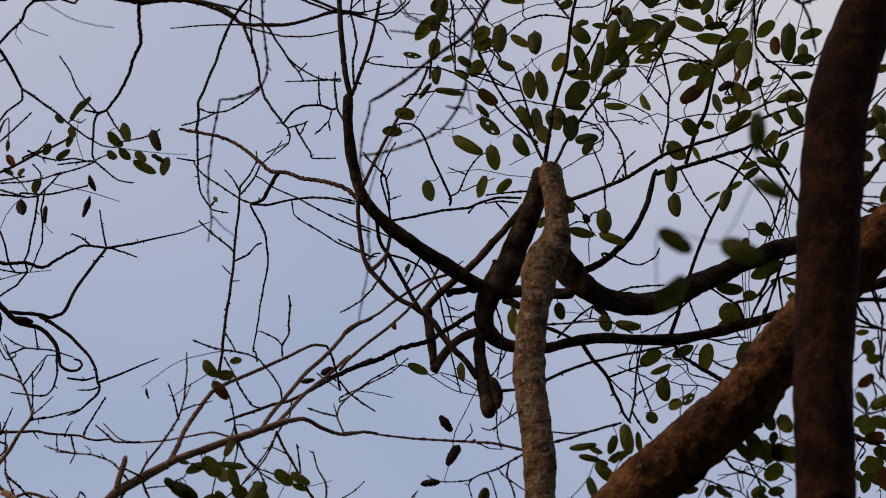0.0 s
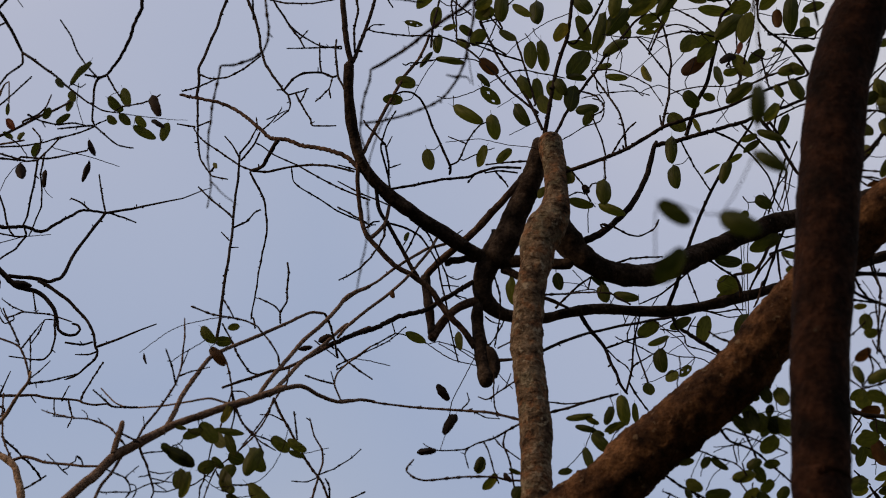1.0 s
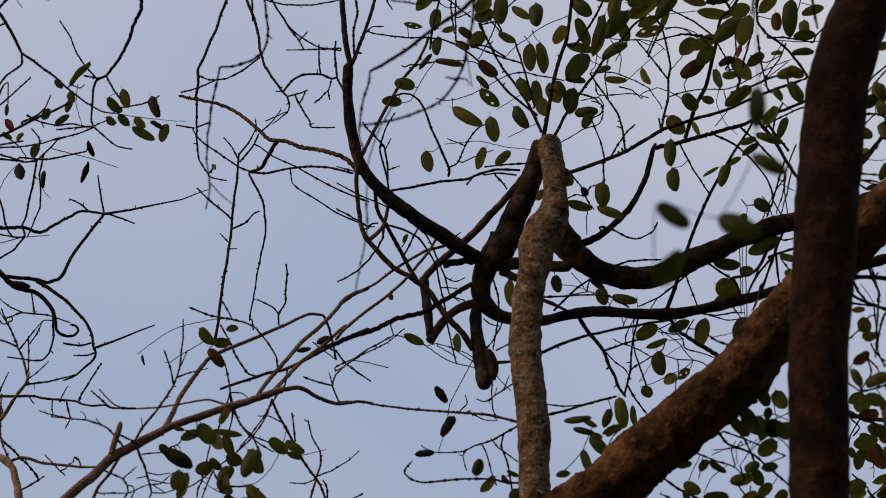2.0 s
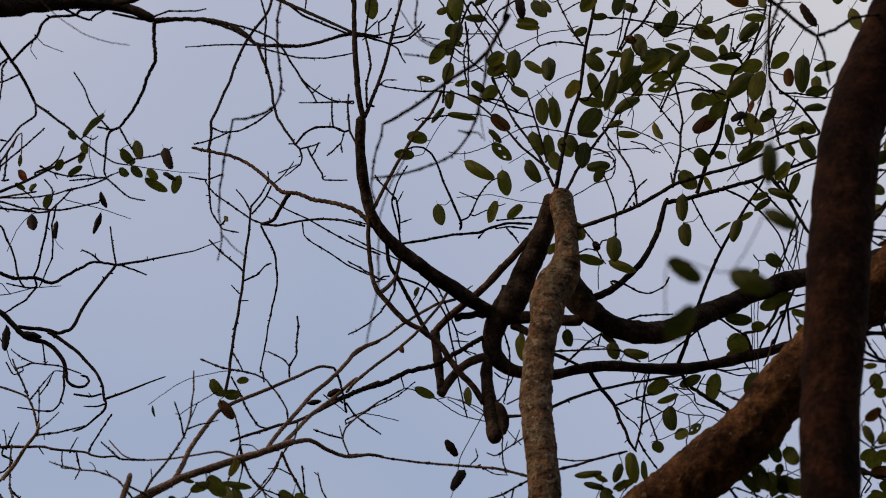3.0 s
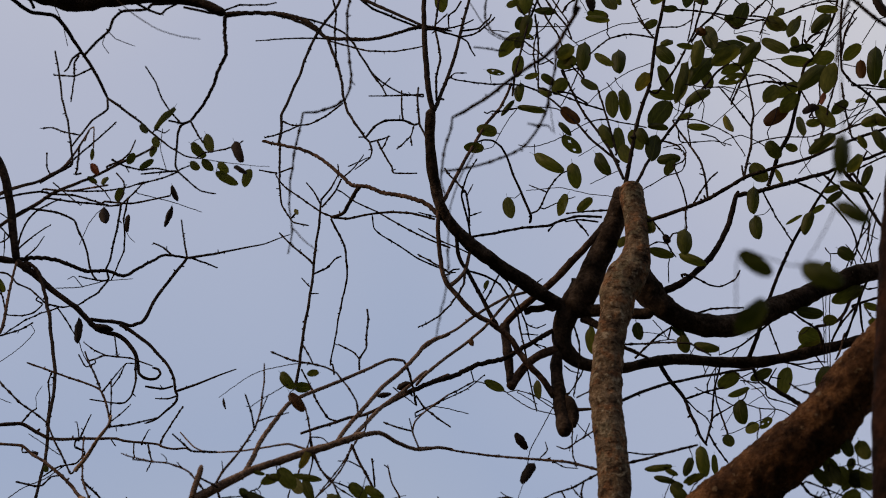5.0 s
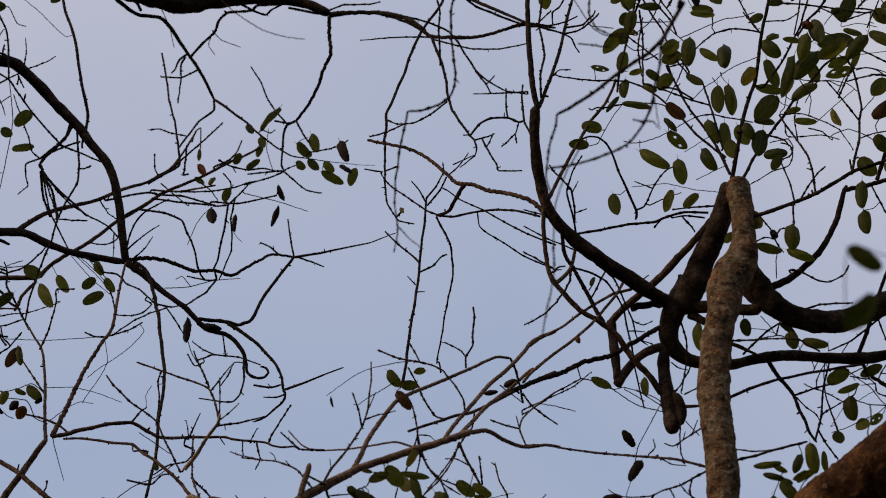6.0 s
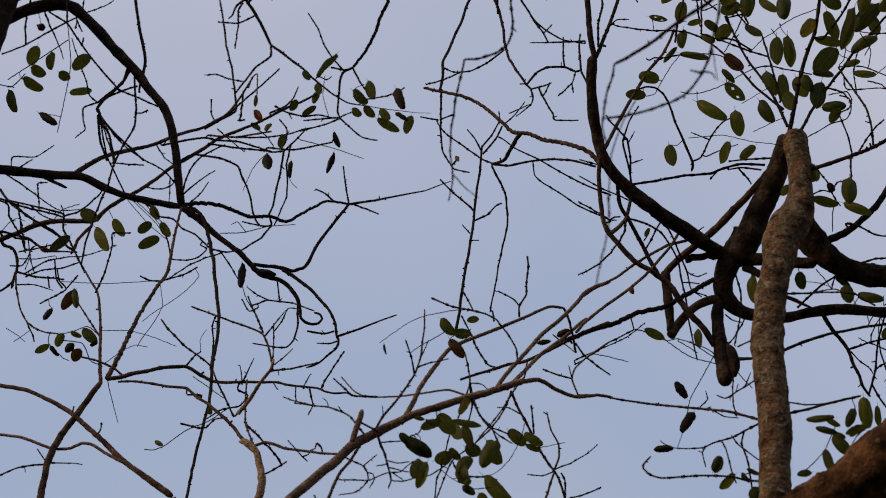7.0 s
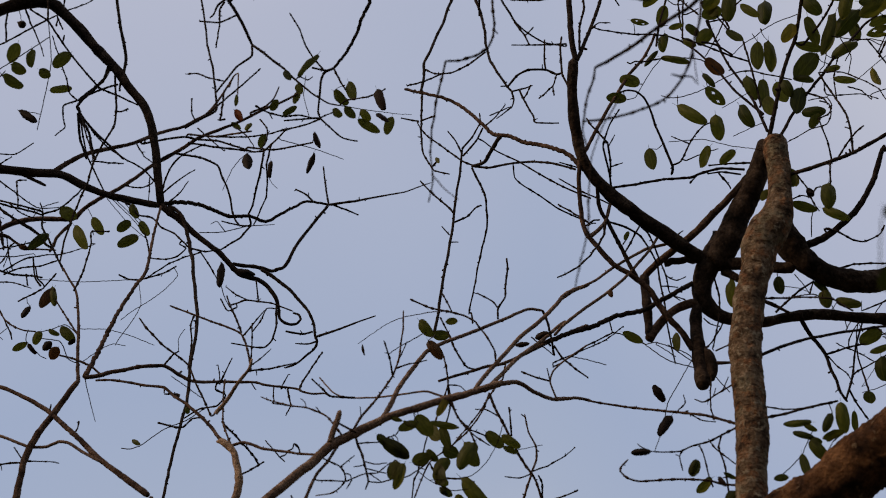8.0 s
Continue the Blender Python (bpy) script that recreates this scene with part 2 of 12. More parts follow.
def tapered(r0, r1, points):
    """Joints with a radius that runs from r0 to r1 along the length."""
    points = [np.array(p, float) for p in points]
    run = np.concatenate([[0], np.cumsum([np.linalg.norm(b - a) for a, b in zip(points, points[1:])])])
    return [(*p, r0 + (r1 - r0) * s / run[-1]) for p, s in zip(points, run)], run[-1]


def limb(tree, kind, r0, r1, *points):
    """Thick wood; radii in millimetres."""
    joints, far = tapered(r0 / 1000, r1 / 1000, points)
    r = max(r0, r1) / 1000
    me, at = tube(joints, 64 if r > 0.045 else 36 if r > 0.012 else 20, 0.0055 if kind != "trunk" else 0.02, 0.0, 0.15 if kind != "trunk" else 0.07, 0)
    return part({"pole": "broken_stem", "limb": "limb", "leaning": "limb", "trunk": "trunk"}[kind], me, WOOD[tree.name][kind], tree, at, WOOD[tree.name].get(kind + "_label", ""))


def shaped_limb(tree, kind, *joints):
    """Thick wood that swells and narrows: each joint has its own radius, in metres."""
    r = max(j[3] for j in joints)
    me, at = tube(joints, 56, 0.0045 if kind == "pole" else 0.0055 if kind == "limb" else 0.008, 0.0, 0.13 if kind == "pole" else 0.17 if kind == "limb" else 0.07, 0, kind == "pole", rings=0.035 if kind == "pole" else 0.0)
    return part("broken_stem" if kind == "pole" else kind, me, WOOD[tree.name][kind], tree, at, WOOD[tree.name].get(kind + "_label", ""))


def branch(tree, r0, r1, *points, wood="branch"):
    joints, far = tapered(0.94 * r0 / 1000, 0.94 * r1 / 1000, points)
    r = max(r0, r1) / 1000
    fat = r > 0.006
    me, at = tube(joints, 10 if fat else 7, max(0.008, r * 0.9) if fat else 0.0045, 0.05 if fat or wood == "pale" else 0.14, 0.15 if fat else 0.0, int(far / (0.20 if fat or wood == "pale" else 0.035)), calm=0.3 if fat or wood == "pale" else 0.7)
    return part("branch", me, {"sunlit": BARK_SUNLIT, "pale": BARK_PALE, "mid": BARK_MID}.get(wood, WOOD[tree.name]["branch"]), tree, at)


def twig(tree, r0, r1, *points):
    joints, far = tapered(max(1.03 * r0, 0.75) / 1000, max(1.03 * r1, 0.65) / 1000, points)
    me, at = tube(joints, 6, 0.004, 0.20 if r0 > 1.2 else 0.0, 0.0, int(far / 0.028) if r0 > 1.2 else 0, calm=1.0 if r0 > 1.2 else 0.7, knob=r0 > 1.2)
    return part("twig", me, WOOD[tree.name]["twig"], tree, at)


def leaf_blade(curl, fold, hole, ragged, point):
    """A blunt oval blade on a short stalk, one long along y and one wide along x."""
    verts, faces = [], []
    rows, cols = (15, 5) if not hole else (31, 15)
    for i in range(rows):
        t = 0.5 - 0.5 * math.cos(math.pi * i / (rows - 1))
        half = 0.53 * max(0.0, 1 - abs(2 * t ** 0.94 - 1) ** 2.1) ** point
        half *= 1 + ragged * random.uniform(-1, 1)
        for k in range(cols):
            s = -1 + 2 * k / (cols - 1)
            bend = curl * (t - 0.4) ** 2 - fold * (1 - abs(s)) * 0.12 + 0.02 * math.sin(9 * t + 2 * s)
            verts.append((half * s + 0.03 * math.sin(3 * t), t, -bend))
    for i in range(rows - 1):
        for k in range(cols - 1):
            if any((i - a) ** 2 + (k - b) ** 2 < 1.3 for a, b in hole):
                continue
            a = i * cols + k
            faces.append((a, a + 1, a + cols + 1, a + cols))
    first = len(verts)
    for t in (-0.13, 0.04):
        for x, z in ((-0.014, 0), (0.014, 0), (0, 0.014)):
            verts.append((x, t, z + 0.06 * (t < 0)))
    for k in range(3):
        a, b = first + k, first + (k + 1) % 3
        faces.append((a, b, b + 3, a + 3))
    me = bpy.data.meshes.new("leaf")
    me.from_pydata(verts, [], faces)
    me.shade_smooth()
    return me


BLADES = {}
for tone in LEAF:
    dry = tone == "dry"
    BLADES[tone] = [leaf_blade(random.uniform(-0.3, 0.5), random.uniform(0.2, 1.2) * (1.8 if dry else 1), ((12, 5), (19, 9)) if n == 4 and tone not in ("shade", "dry") else (), 0.10 if dry else 0.03, 0.44 + 0.055 * n)
                    for n in range(5)]
    for blade in BLADES[tone]:
        blade.materials.append(LEAF[tone])


def leaf(wood, tone, foot, tip, wide):
    """A leaf from foot to tip; the blades face down and outwards, each a little askew."""
    foot, tip = Vector(foot), Vector(tip)
    long = tip - foot
    y = long.normalized()
    z = Vector((random.gauss(0, 0.28), -0.86 + random.gauss(0, 0.16), -0.50 + random.gauss(0, 0.22)))
    x = y.cross(z).normalized()
    z = x.cross(y)
    pick = 4 if random.random() < 0.02 else random.randrange(4)
    ob = new("leaf", BLADES[tone][pick])
    turn = Matrix((x, y, z)).transposed()
    up = wood.matrix_basis.translation + wood.parent.location
    ob.parent = wood
    ob.matrix_basis = Matrix.LocRotScale(foot - up, turn.to_quaternion(), (wide, long.length, long.length))
    return ob


def tree_at(name, x, y, label):
    ob = tagged(new(name), label, "tree")
    ob.location = (x, y, 0)
    return ob


WOOD = {
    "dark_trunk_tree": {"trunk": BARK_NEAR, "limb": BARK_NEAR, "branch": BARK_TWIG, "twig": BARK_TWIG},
    "half_leafed_tree": {"trunk": BARK_LIMB, "leaning": BARK_LIMB, "leaning_label": "thick leaning limb with rusty-brown rough bark", "pole": BARK_POLE, "pole_label": "upright stem with scaly grey-brown bark, snapped off at the top", "limb": BARK_HUB, "branch": BARK_DARK, "twig": BARK_TWIG},
    "bare_tree": {"trunk": BARK_DARK, "limb": BARK_DARK, "branch": BARK_DARK, "twig": BARK_TWIG},
    "small_tree": {"trunk": BARK_PALE, "limb": BARK_PALE, "branch": BARK_MID, "twig": BARK_TWIG},
}


# ---- ground ----
def ground_material():
    m = bpy.data.materials.new("forest_floor")
    m.use_nodes = True
    nt = m.node_tree
    at = nt.nodes.new("ShaderNodeTexCoord").outputs["Object"]
    fine, big = noise_node(nt, at, 18, 6, 0.7), noise_node(nt, at, 0.7, 3)
    tone = mixed(nt, big, ramp(nt, fine, (0.3, (0.035, 0.026, 0.018)), (0.7, (0.13, 0.09, 0.055))), ramp(nt, fine, (0.3, (0.03, 0.035, 0.015)), (0.7, (0.10, 0.10, 0.045))))
    nt.links.new(tone, nt.nodes["Principled BSDF"].inputs["Base Color"])
    nt.nodes["Principled BSDF"].inputs["Roughness"].default_value = 0.95
    bump = nt.nodes.new("ShaderNodeBump")
    bump.inputs["Strength"].default_value = 0.6
    nt.links.new(fine, bump.inputs["Height"])
    nt.links.new(bump.outputs[0], nt.nodes["Principled BSDF"].inputs["Normal"])
    return m


def build_ground():
    """One sheet to the horizon, uneven near the trees."""
    lines = [-3000, -600, -120, -40, -20, *range(-12, 17), 24, 44, 120, 600, 3000]
    n = len(lines)
    verts = []
    for y in lines:
        for x in lines:
            calm = max(0.0, 1 - max(abs(x), abs(y)) / 30)
            verts.append((x, y, 0.10 * calm * (noise.noise((x * 0.45, y * 0.45, 0)) - 0.2)))
    me = bpy.data.meshes.new("ground")
    me.from_pydata(verts, [], [(r * n + k, r * n + k + 1, r * n + n + k + 1, r * n + n + k) for r in range(n - 1) for k in range(n - 1)])
    me.shade_smooth()
    me.materials.append(ground_material())
    tagged(new("ground", me), "brown earth with leaf litter under the trees", "ground", kind="structure")


build_ground()


def build_shade_ring():
    """Unseen dark foliage, added to hold back low light behind the camera and at its sides and to close the place, well
    below the view in front.
    """
    m = bpy.data.materials.new("shade_ring_foliage")
    m.use_nodes = True
    nt = m.node_tree
    at = nt.nodes.new("ShaderNodeTexCoord").outputs["Object"]
    tone = ramp(nt, noise_node(nt, at, 1.7, 5, 0.7), (0.3, (0.012, 0.016, 0.006)), (0.7, (0.06, 0.07, 0.025)))
    nt.links.new(tone, nt.nodes["Principled BSDF"].inputs["Base Color"])
    nt.nodes["Principled BSDF"].inputs["Roughness"].default_value = 0.9
    verts, faces = [], []
    for i in range(5200):
        a = random.uniform(0, 2 * math.pi)                  # 0 is straight ahead
        back = 0.5 - 0.5 * math.cos(a)
        far = random.uniform(13, 19)
        top = (2.2 + 11.5 * back ** 0.7) * (1 + 0.22 * noise.noise((3 * math.cos(a), 3 * math.sin(a), 0.5)))
        spot = Vector((far * math.sin(a), far * math.cos(a), random.uniform(0.1, top)))
        size = random.uniform(0.35, 0.95)
        turn = Euler([random.uniform(0, 6.3) for _ in range(3)]).to_matrix()
        first = len(verts)
        for x, y, z in ((-1, 0, 0), (-0.3, 0.6, 0.2), (0.5, 0.5, -0.1), (1, 0, 0.1), (0.4, -0.6, 0.2), (-0.5, -0.5, -0.15)):
            verts.append(spot + turn @ (Vector((x, y, z)) * size))
        faces.append(tuple(range(first, first + 6)))
    me = bpy.data.meshes.new("woods")
    me.from_pydata(verts, [], faces)
    me.materials.append(m)
    tagged(new("far_woods", me), "unseen ring of dark green foliage added to hold back low light", "woods", kind="stuff")


build_shade_ring()


# ---- the dark trunk close to the camera, with a few leaves and hanging twigs out of focus ----
near = tree_at("dark_trunk_tree", 0.51, 2.62, "dark reddish-brown slender tree with few leaves and hanging twigs")
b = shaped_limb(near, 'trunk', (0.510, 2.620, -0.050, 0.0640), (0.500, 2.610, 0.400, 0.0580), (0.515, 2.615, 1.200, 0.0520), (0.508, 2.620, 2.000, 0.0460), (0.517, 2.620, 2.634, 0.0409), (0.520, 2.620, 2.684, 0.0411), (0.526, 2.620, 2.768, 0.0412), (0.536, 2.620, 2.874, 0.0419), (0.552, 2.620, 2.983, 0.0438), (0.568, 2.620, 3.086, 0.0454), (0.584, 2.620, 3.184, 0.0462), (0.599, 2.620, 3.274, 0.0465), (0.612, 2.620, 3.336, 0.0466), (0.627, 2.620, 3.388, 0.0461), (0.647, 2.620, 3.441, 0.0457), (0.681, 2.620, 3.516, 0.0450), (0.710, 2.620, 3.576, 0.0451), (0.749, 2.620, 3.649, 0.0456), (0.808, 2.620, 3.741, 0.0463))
leaf(b, 'shade', (0.217, 1.761, 2.632), (0.248, 1.768, 2.610), 0.0170)
leaf(b, 'shade', (0.276, 1.761, 2.616), (0.314, 1.752, 2.591), 0.0228)
leaf(b, 'shade', (0.317, 1.761, 2.688), (0.347, 1.754, 2.664), 0.0155)
leaf(b, 'shade', (0.208, 1.761, 2.542), (0.240, 1.753, 2.572), 0.0235)
branch(near, 3.7, 3.2, (0.369, 2.400, 3.582), (0.405, 2.413, 3.527), (0.429, 2.420, 3.500), (0.454, 2.427, 3.486), (0.488, 2.435, 3.464), (0.520, 2.444, 3.434), (0.543, 2.450, 3.419))
branch(near, 2.6, 2.4, (0.543, 2.450, 3.419), (0.580, 2.488, 3.458), (0.618, 2.529, 3.510), (0.653, 2.564, 3.542), (0.692, 2.600, 3.574))
branch(near, 2.6, 1.9, (0.543, 2.450, 3.419), (0.554, 2.466, 3.403), (0.561, 2.486, 3.381), (0.565, 2.500, 3.365))
b = branch(near, 3.1, 1.8, (0.500, 2.300, 3.488), (0.489, 2.310, 3.444), (0.479, 2.321, 3.401), (0.461, 2.329, 3.368), (0.449, 2.339, 3.330), (0.441, 2.350, 3.284))
leaf(b, 'shade', (0.330, 1.761, 2.771), (0.325, 1.760, 2.724), 0.0196)
branch(near, 2.5, 2.5, (0.100, 2.300, 3.479), (0.091, 2.320, 3.438), (0.085, 2.334, 3.408), (0.075, 2.350, 3.375))
branch(near, 3.5, 2.5, (0.084, 2.350, 3.386), (0.075, 2.357, 3.372), (0.063, 2.367, 3.354), (0.054, 2.374, 3.340), (0.033, 2.386, 3.324), (0.013, 2.396, 3.317), (-0.012, 2.408, 3.304), (-0.037, 2.421, 3.289), (-0.071, 2.437, 3.274), (-0.087, 2.444, 3.268), (-0.100, 2.450, 3.264))
branch(near, 1.8, 1.4, (-0.100, 2.450, 3.264), (-0.101, 2.446, 3.242), (-0.108, 2.441, 3.215), (-0.112, 2.434, 3.175), (-0.114, 2.429, 3.145), (-0.107, 2.424, 3.115))
branch(near, 2.1, 1.8, (0.060, 2.350, 3.337), (0.051, 2.358, 3.316), (0.047, 2.369, 3.284), (0.040, 2.380, 3.257), (0.035, 2.388, 3.231), (0.023, 2.397, 3.208), (0.005, 2.408, 3.187), (-0.023, 2.419, 3.176), (-0.072, 2.436, 3.169), (-0.112, 2.450, 3.172))
twig(near, 2.1, 1.1, (0.023, 2.396, 3.212), (0.009, 2.391, 3.213))
twig(near, 1.8, 0.7, (0.023, 2.396, 3.214), (0.038, 2.395, 3.211), (0.043, 2.394, 3.201))
twig(near, 1.4, 1.0, (-0.103, 2.450, 3.051), (-0.103, 2.450, 2.992), (-0.109, 2.450, 2.956), (-0.115, 2.450, 2.925), (-0.117, 2.450, 2.902))
twig(near, 1.1, 1.0, (-0.064, 2.450, 3.212), (-0.087, 2.450, 3.162), (-0.101, 2.450, 3.111), (-0.103, 2.450, 3.051))
twig(near, 1.5, 1.1, (-0.055, 2.500, 3.484), (-0.045, 2.485, 3.446), (-0.024, 2.471, 3.421), (-0.003, 2.458, 3.412))
twig(near, 1.5, 1.1, (-0.071, 2.500, 3.426), (-0.050, 2.516, 3.434), (-0.025, 2.535, 3.444))
branch(near, 2.0, 1.9, (-0.265, 2.600, 3.646), (-0.272, 2.596, 3.597), (-0.275, 2.592, 3.561), (-0.273, 2.588, 3.513), (-0.269, 2.585, 3.478), (-0.263, 2.581, 3.432), (-0.264, 2.579, 3.409), (-0.270, 2.576, 3.386), (-0.284, 2.574, 3.372), (-0.310, 2.571, 3.359), (-0.333, 2.568, 3.355))
branch(near, 1.9, 1.1, (-0.337, 2.600, 3.377), (-0.340, 2.602, 3.353), (-0.346, 2.605, 3.319), (-0.349, 2.608, 3.284), (-0.352, 2.611, 3.255), (-0.351, 2.614, 3.217), (-0.347, 2.617, 3.189), (-0.345, 2.619, 3.170), (-0.350, 2.622, 3.137))
twig(near, 1.1, 0.7, (-0.345, 2.600, 3.173), (-0.322, 2.576, 3.134), (-0.297, 2.553, 3.101))
twig(near, 0.8, 0.8, (-0.084, 2.600, 3.592), (-0.070, 2.606, 3.569), (-0.052, 2.613, 3.540), (-0.030, 2.619, 3.528), (0.006, 2.627, 3.528))
twig(near, 0.8, 0.8, (-0.678, 2.600, 3.652), (-0.670, 2.597, 3.627), (-0.642, 2.591, 3.588), (-0.611, 2.586, 3.556), (-0.571, 2.579, 3.523), (-0.533, 2.573, 3.505), (-0.501, 2.568, 3.496))


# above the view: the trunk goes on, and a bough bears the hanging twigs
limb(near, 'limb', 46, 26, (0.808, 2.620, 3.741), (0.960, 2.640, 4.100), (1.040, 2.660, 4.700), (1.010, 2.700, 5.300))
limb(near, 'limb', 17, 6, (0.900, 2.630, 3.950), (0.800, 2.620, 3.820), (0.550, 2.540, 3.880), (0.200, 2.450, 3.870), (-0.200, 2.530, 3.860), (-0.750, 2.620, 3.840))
twig(near, 3.7, 3.7, (0.369, 2.493, 3.875), (0.381, 2.461, 3.743), (0.369, 2.400, 3.582))
twig(near, 3.1, 3.1, (0.500, 2.527, 3.879), (0.512, 2.435, 3.703), (0.500, 2.300, 3.488))
twig(near, 2.5, 2.5, (0.100, 2.470, 3.868), (0.112, 2.404, 3.693), (0.100, 2.300, 3.479))
twig(near, 1.5, 1.5, (-0.055, 2.501, 3.864), (-0.043, 2.511, 3.693), (-0.055, 2.500, 3.484))
twig(near, 2.0, 2.0, (-0.265, 2.541, 3.858), (-0.253, 2.577, 3.762), (-0.265, 2.600, 3.646))
twig(near, 0.8, 0.8, (-0.084, 2.507, 3.863), (-0.072, 2.559, 3.741), (-0.084, 2.600, 3.592))
twig(near, 0.8, 0.8, (-0.678, 2.608, 3.843), (-0.666, 2.615, 3.757), (-0.678, 2.600, 3.652))
twig(near, 0.6, 0.6, (0.370, 2.488, 3.870), (0.362, 2.050, 3.420), (0.345, 1.790, 3.020), (0.330, 1.761, 2.771), (0.317, 1.761, 2.688), (0.276, 1.761, 2.616), (0.217, 1.761, 2.632), (0.208, 1.761, 2.542))


# ---- the half-leafed tree: a leaning limb, a snapped stem, two crooked limbs and their leafy twigs ----
main = tree_at("half_leafed_tree", 0.02, 3.36, "half-leafed tree with rusty bark, snapped stem and crooked dark limbs")
limb(main, 'trunk', 112, 60, (0.0, 3.36, -0.06), (0.02, 3.37, 0.5), (-0.03, 3.34, 1.3), (0.03, 3.32, 2.2), (0.136, 3.300, 2.865))
b = limb(main, 'leaning', 53.0, 42.0, (0.137, 3.299, 2.857), (0.202, 3.269, 2.889), (0.264, 3.239, 2.920), (0.328, 3.209, 2.971), (0.395, 3.169, 3.015), (0.474, 3.129, 3.068), (0.551, 3.089, 3.141), (0.621, 3.039, 3.210), (0.678, 3.009, 3.268), (0.742, 2.969, 3.314), (0.811, 2.939, 3.352), (0.883, 2.899, 3.380))
leaf(b, 'green', (0.418, 3.175, 2.955), (0.392, 3.176, 2.949), 0.0119)
leaf(b, 'green', (0.258, 3.230, 2.961), (0.272, 3.231, 2.921), 0.0120)
leaf(b, 'green', (0.483, 3.134, 3.018), (0.509, 3.130, 2.985), 0.0178)
leaf(b, 'green', (0.501, 3.126, 3.035), (0.526, 3.132, 2.995), 0.0258)
leaf(b, 'green', (0.526, 3.124, 3.018), (0.529, 3.133, 2.986), 0.0258)
leaf(b, 'green', (0.532, 3.107, 3.062), (0.545, 3.114, 3.031), 0.0198)
leaf(b, 'green', (0.557, 3.103, 3.054), (0.566, 3.091, 3.018), 0.0238)
leaf(b, 'green', (0.515, 3.120, 3.041), (0.527, 3.111, 3.040), 0.0099)
leaf(b, 'green', (0.508, 3.126, 3.023), (0.516, 3.119, 2.983), 0.0238)
b = branch(main, 7.2, 3.2, (0.191, 3.550, 2.623), (0.346, 3.496, 2.755), (0.481, 3.450, 2.871), (0.586, 3.416, 2.950), (0.638, 3.400, 2.985))
leaf(b, 'green', (0.593, 3.406, 2.977), (0.613, 3.400, 2.997), 0.0191)
b = shaped_limb(main, 'pole', (0.161, 3.299, 2.892, 0.0324), (0.159, 3.309, 2.943, 0.0289), (0.159, 3.322, 3.011, 0.0278), (0.162, 3.333, 3.073, 0.0281), (0.159, 3.341, 3.118, 0.0283), (0.155, 3.354, 3.188, 0.0287), (0.152, 3.368, 3.268, 0.0280), (0.157, 3.378, 3.332, 0.0283), (0.162, 3.387, 3.380, 0.0301), (0.171, 3.394, 3.426, 0.0293), (0.180, 3.401, 3.466, 0.0300), (0.185, 3.407, 3.505, 0.0339), (0.201, 3.413, 3.545, 0.0384), (0.216, 3.419, 3.579, 0.0311), (0.223, 3.424, 3.611, 0.0258), (0.224, 3.430, 3.650, 0.0233), (0.223, 3.437, 3.700, 0.0235), (0.219, 3.443, 3.740, 0.0242), (0.218, 3.446, 3.760, 0.0231), (0.218, 3.448, 3.772, 0.0177), (0.217, 3.449, 3.778, 0.0088))
leaf(b, 'green', (0.245, 3.421, 3.612), (0.294, 3.423, 3.597), 0.0182)
leaf(b, 'green', (0.241, 3.434, 3.696), (0.250, 3.426, 3.651), 0.0253)
leaf(b, 'green', (0.214, 3.395, 3.437), (0.221, 3.399, 3.402), 0.0199)
leaf(b, 'green', (0.132, 3.311, 2.969), (0.119, 3.307, 2.943), 0.0225)
leaf(b, 'yellow', (0.244, 3.434, 3.698), (0.255, 3.430, 3.656), 0.0253)
leaf(b, 'green', (0.203, 3.427, 3.645), (0.188, 3.432, 3.623), 0.0148)
limb(main, 'limb', 19.4, 27.0, (0.208, 3.479, 3.785), (0.195, 3.491, 3.748), (0.180, 3.503, 3.710), (0.159, 3.519, 3.662), (0.138, 3.535, 3.619), (0.121, 3.548, 3.581), (0.097, 3.560, 3.552))
b = shaped_limb(main, 'limb', (0.119, 3.550, 3.609, 0.0237), (0.090, 3.562, 3.551, 0.0225), (0.077, 3.572, 3.506, 0.0185), (0.084, 3.578, 3.473, 0.0174), (0.114, 3.586, 3.451, 0.0129), (0.159, 3.595, 3.446, 0.0112), (0.204, 3.604, 3.449, 0.0101), (0.250, 3.613, 3.464, 0.0102), (0.296, 3.623, 3.476, 0.0102), (0.354, 3.634, 3.479, 0.0102), (0.411, 3.645, 3.481, 0.0109), (0.469, 3.656, 3.485, 0.0115), (0.529, 3.668, 3.502, 0.0115), (0.590, 3.680, 3.524, 0.0110), (0.651, 3.691, 3.545, 0.0099), (0.726, 3.705, 3.578, 0.0100), (0.839, 3.726, 3.619, 0.0102), (0.966, 3.749, 3.669, 0.0097))
leaf(b, 'green', (0.561, 3.671, 3.562), (0.606, 3.683, 3.545), 0.0407)
leaf(b, 'green', (0.604, 3.678, 3.538), (0.557, 3.670, 3.518), 0.0264)
leaf(b, 'green', (0.530, 3.662, 3.479), (0.515, 3.658, 3.415), 0.0284)
b = shaped_limb(main, 'limb', (0.215, 3.480, 3.615, 0.0279), (0.239, 3.494, 3.574, 0.0256), (0.266, 3.506, 3.542, 0.0239), (0.304, 3.519, 3.517, 0.0228), (0.349, 3.533, 3.504, 0.0218), (0.407, 3.549, 3.512, 0.0213), (0.465, 3.565, 3.539, 0.0215), (0.527, 3.583, 3.580, 0.0212), (0.589, 3.600, 3.618, 0.0202), (0.652, 3.618, 3.654, 0.0192), (0.726, 3.637, 3.687, 0.0177), (0.816, 3.659, 3.725, 0.0179), (0.973, 3.698, 3.793, 0.0171))
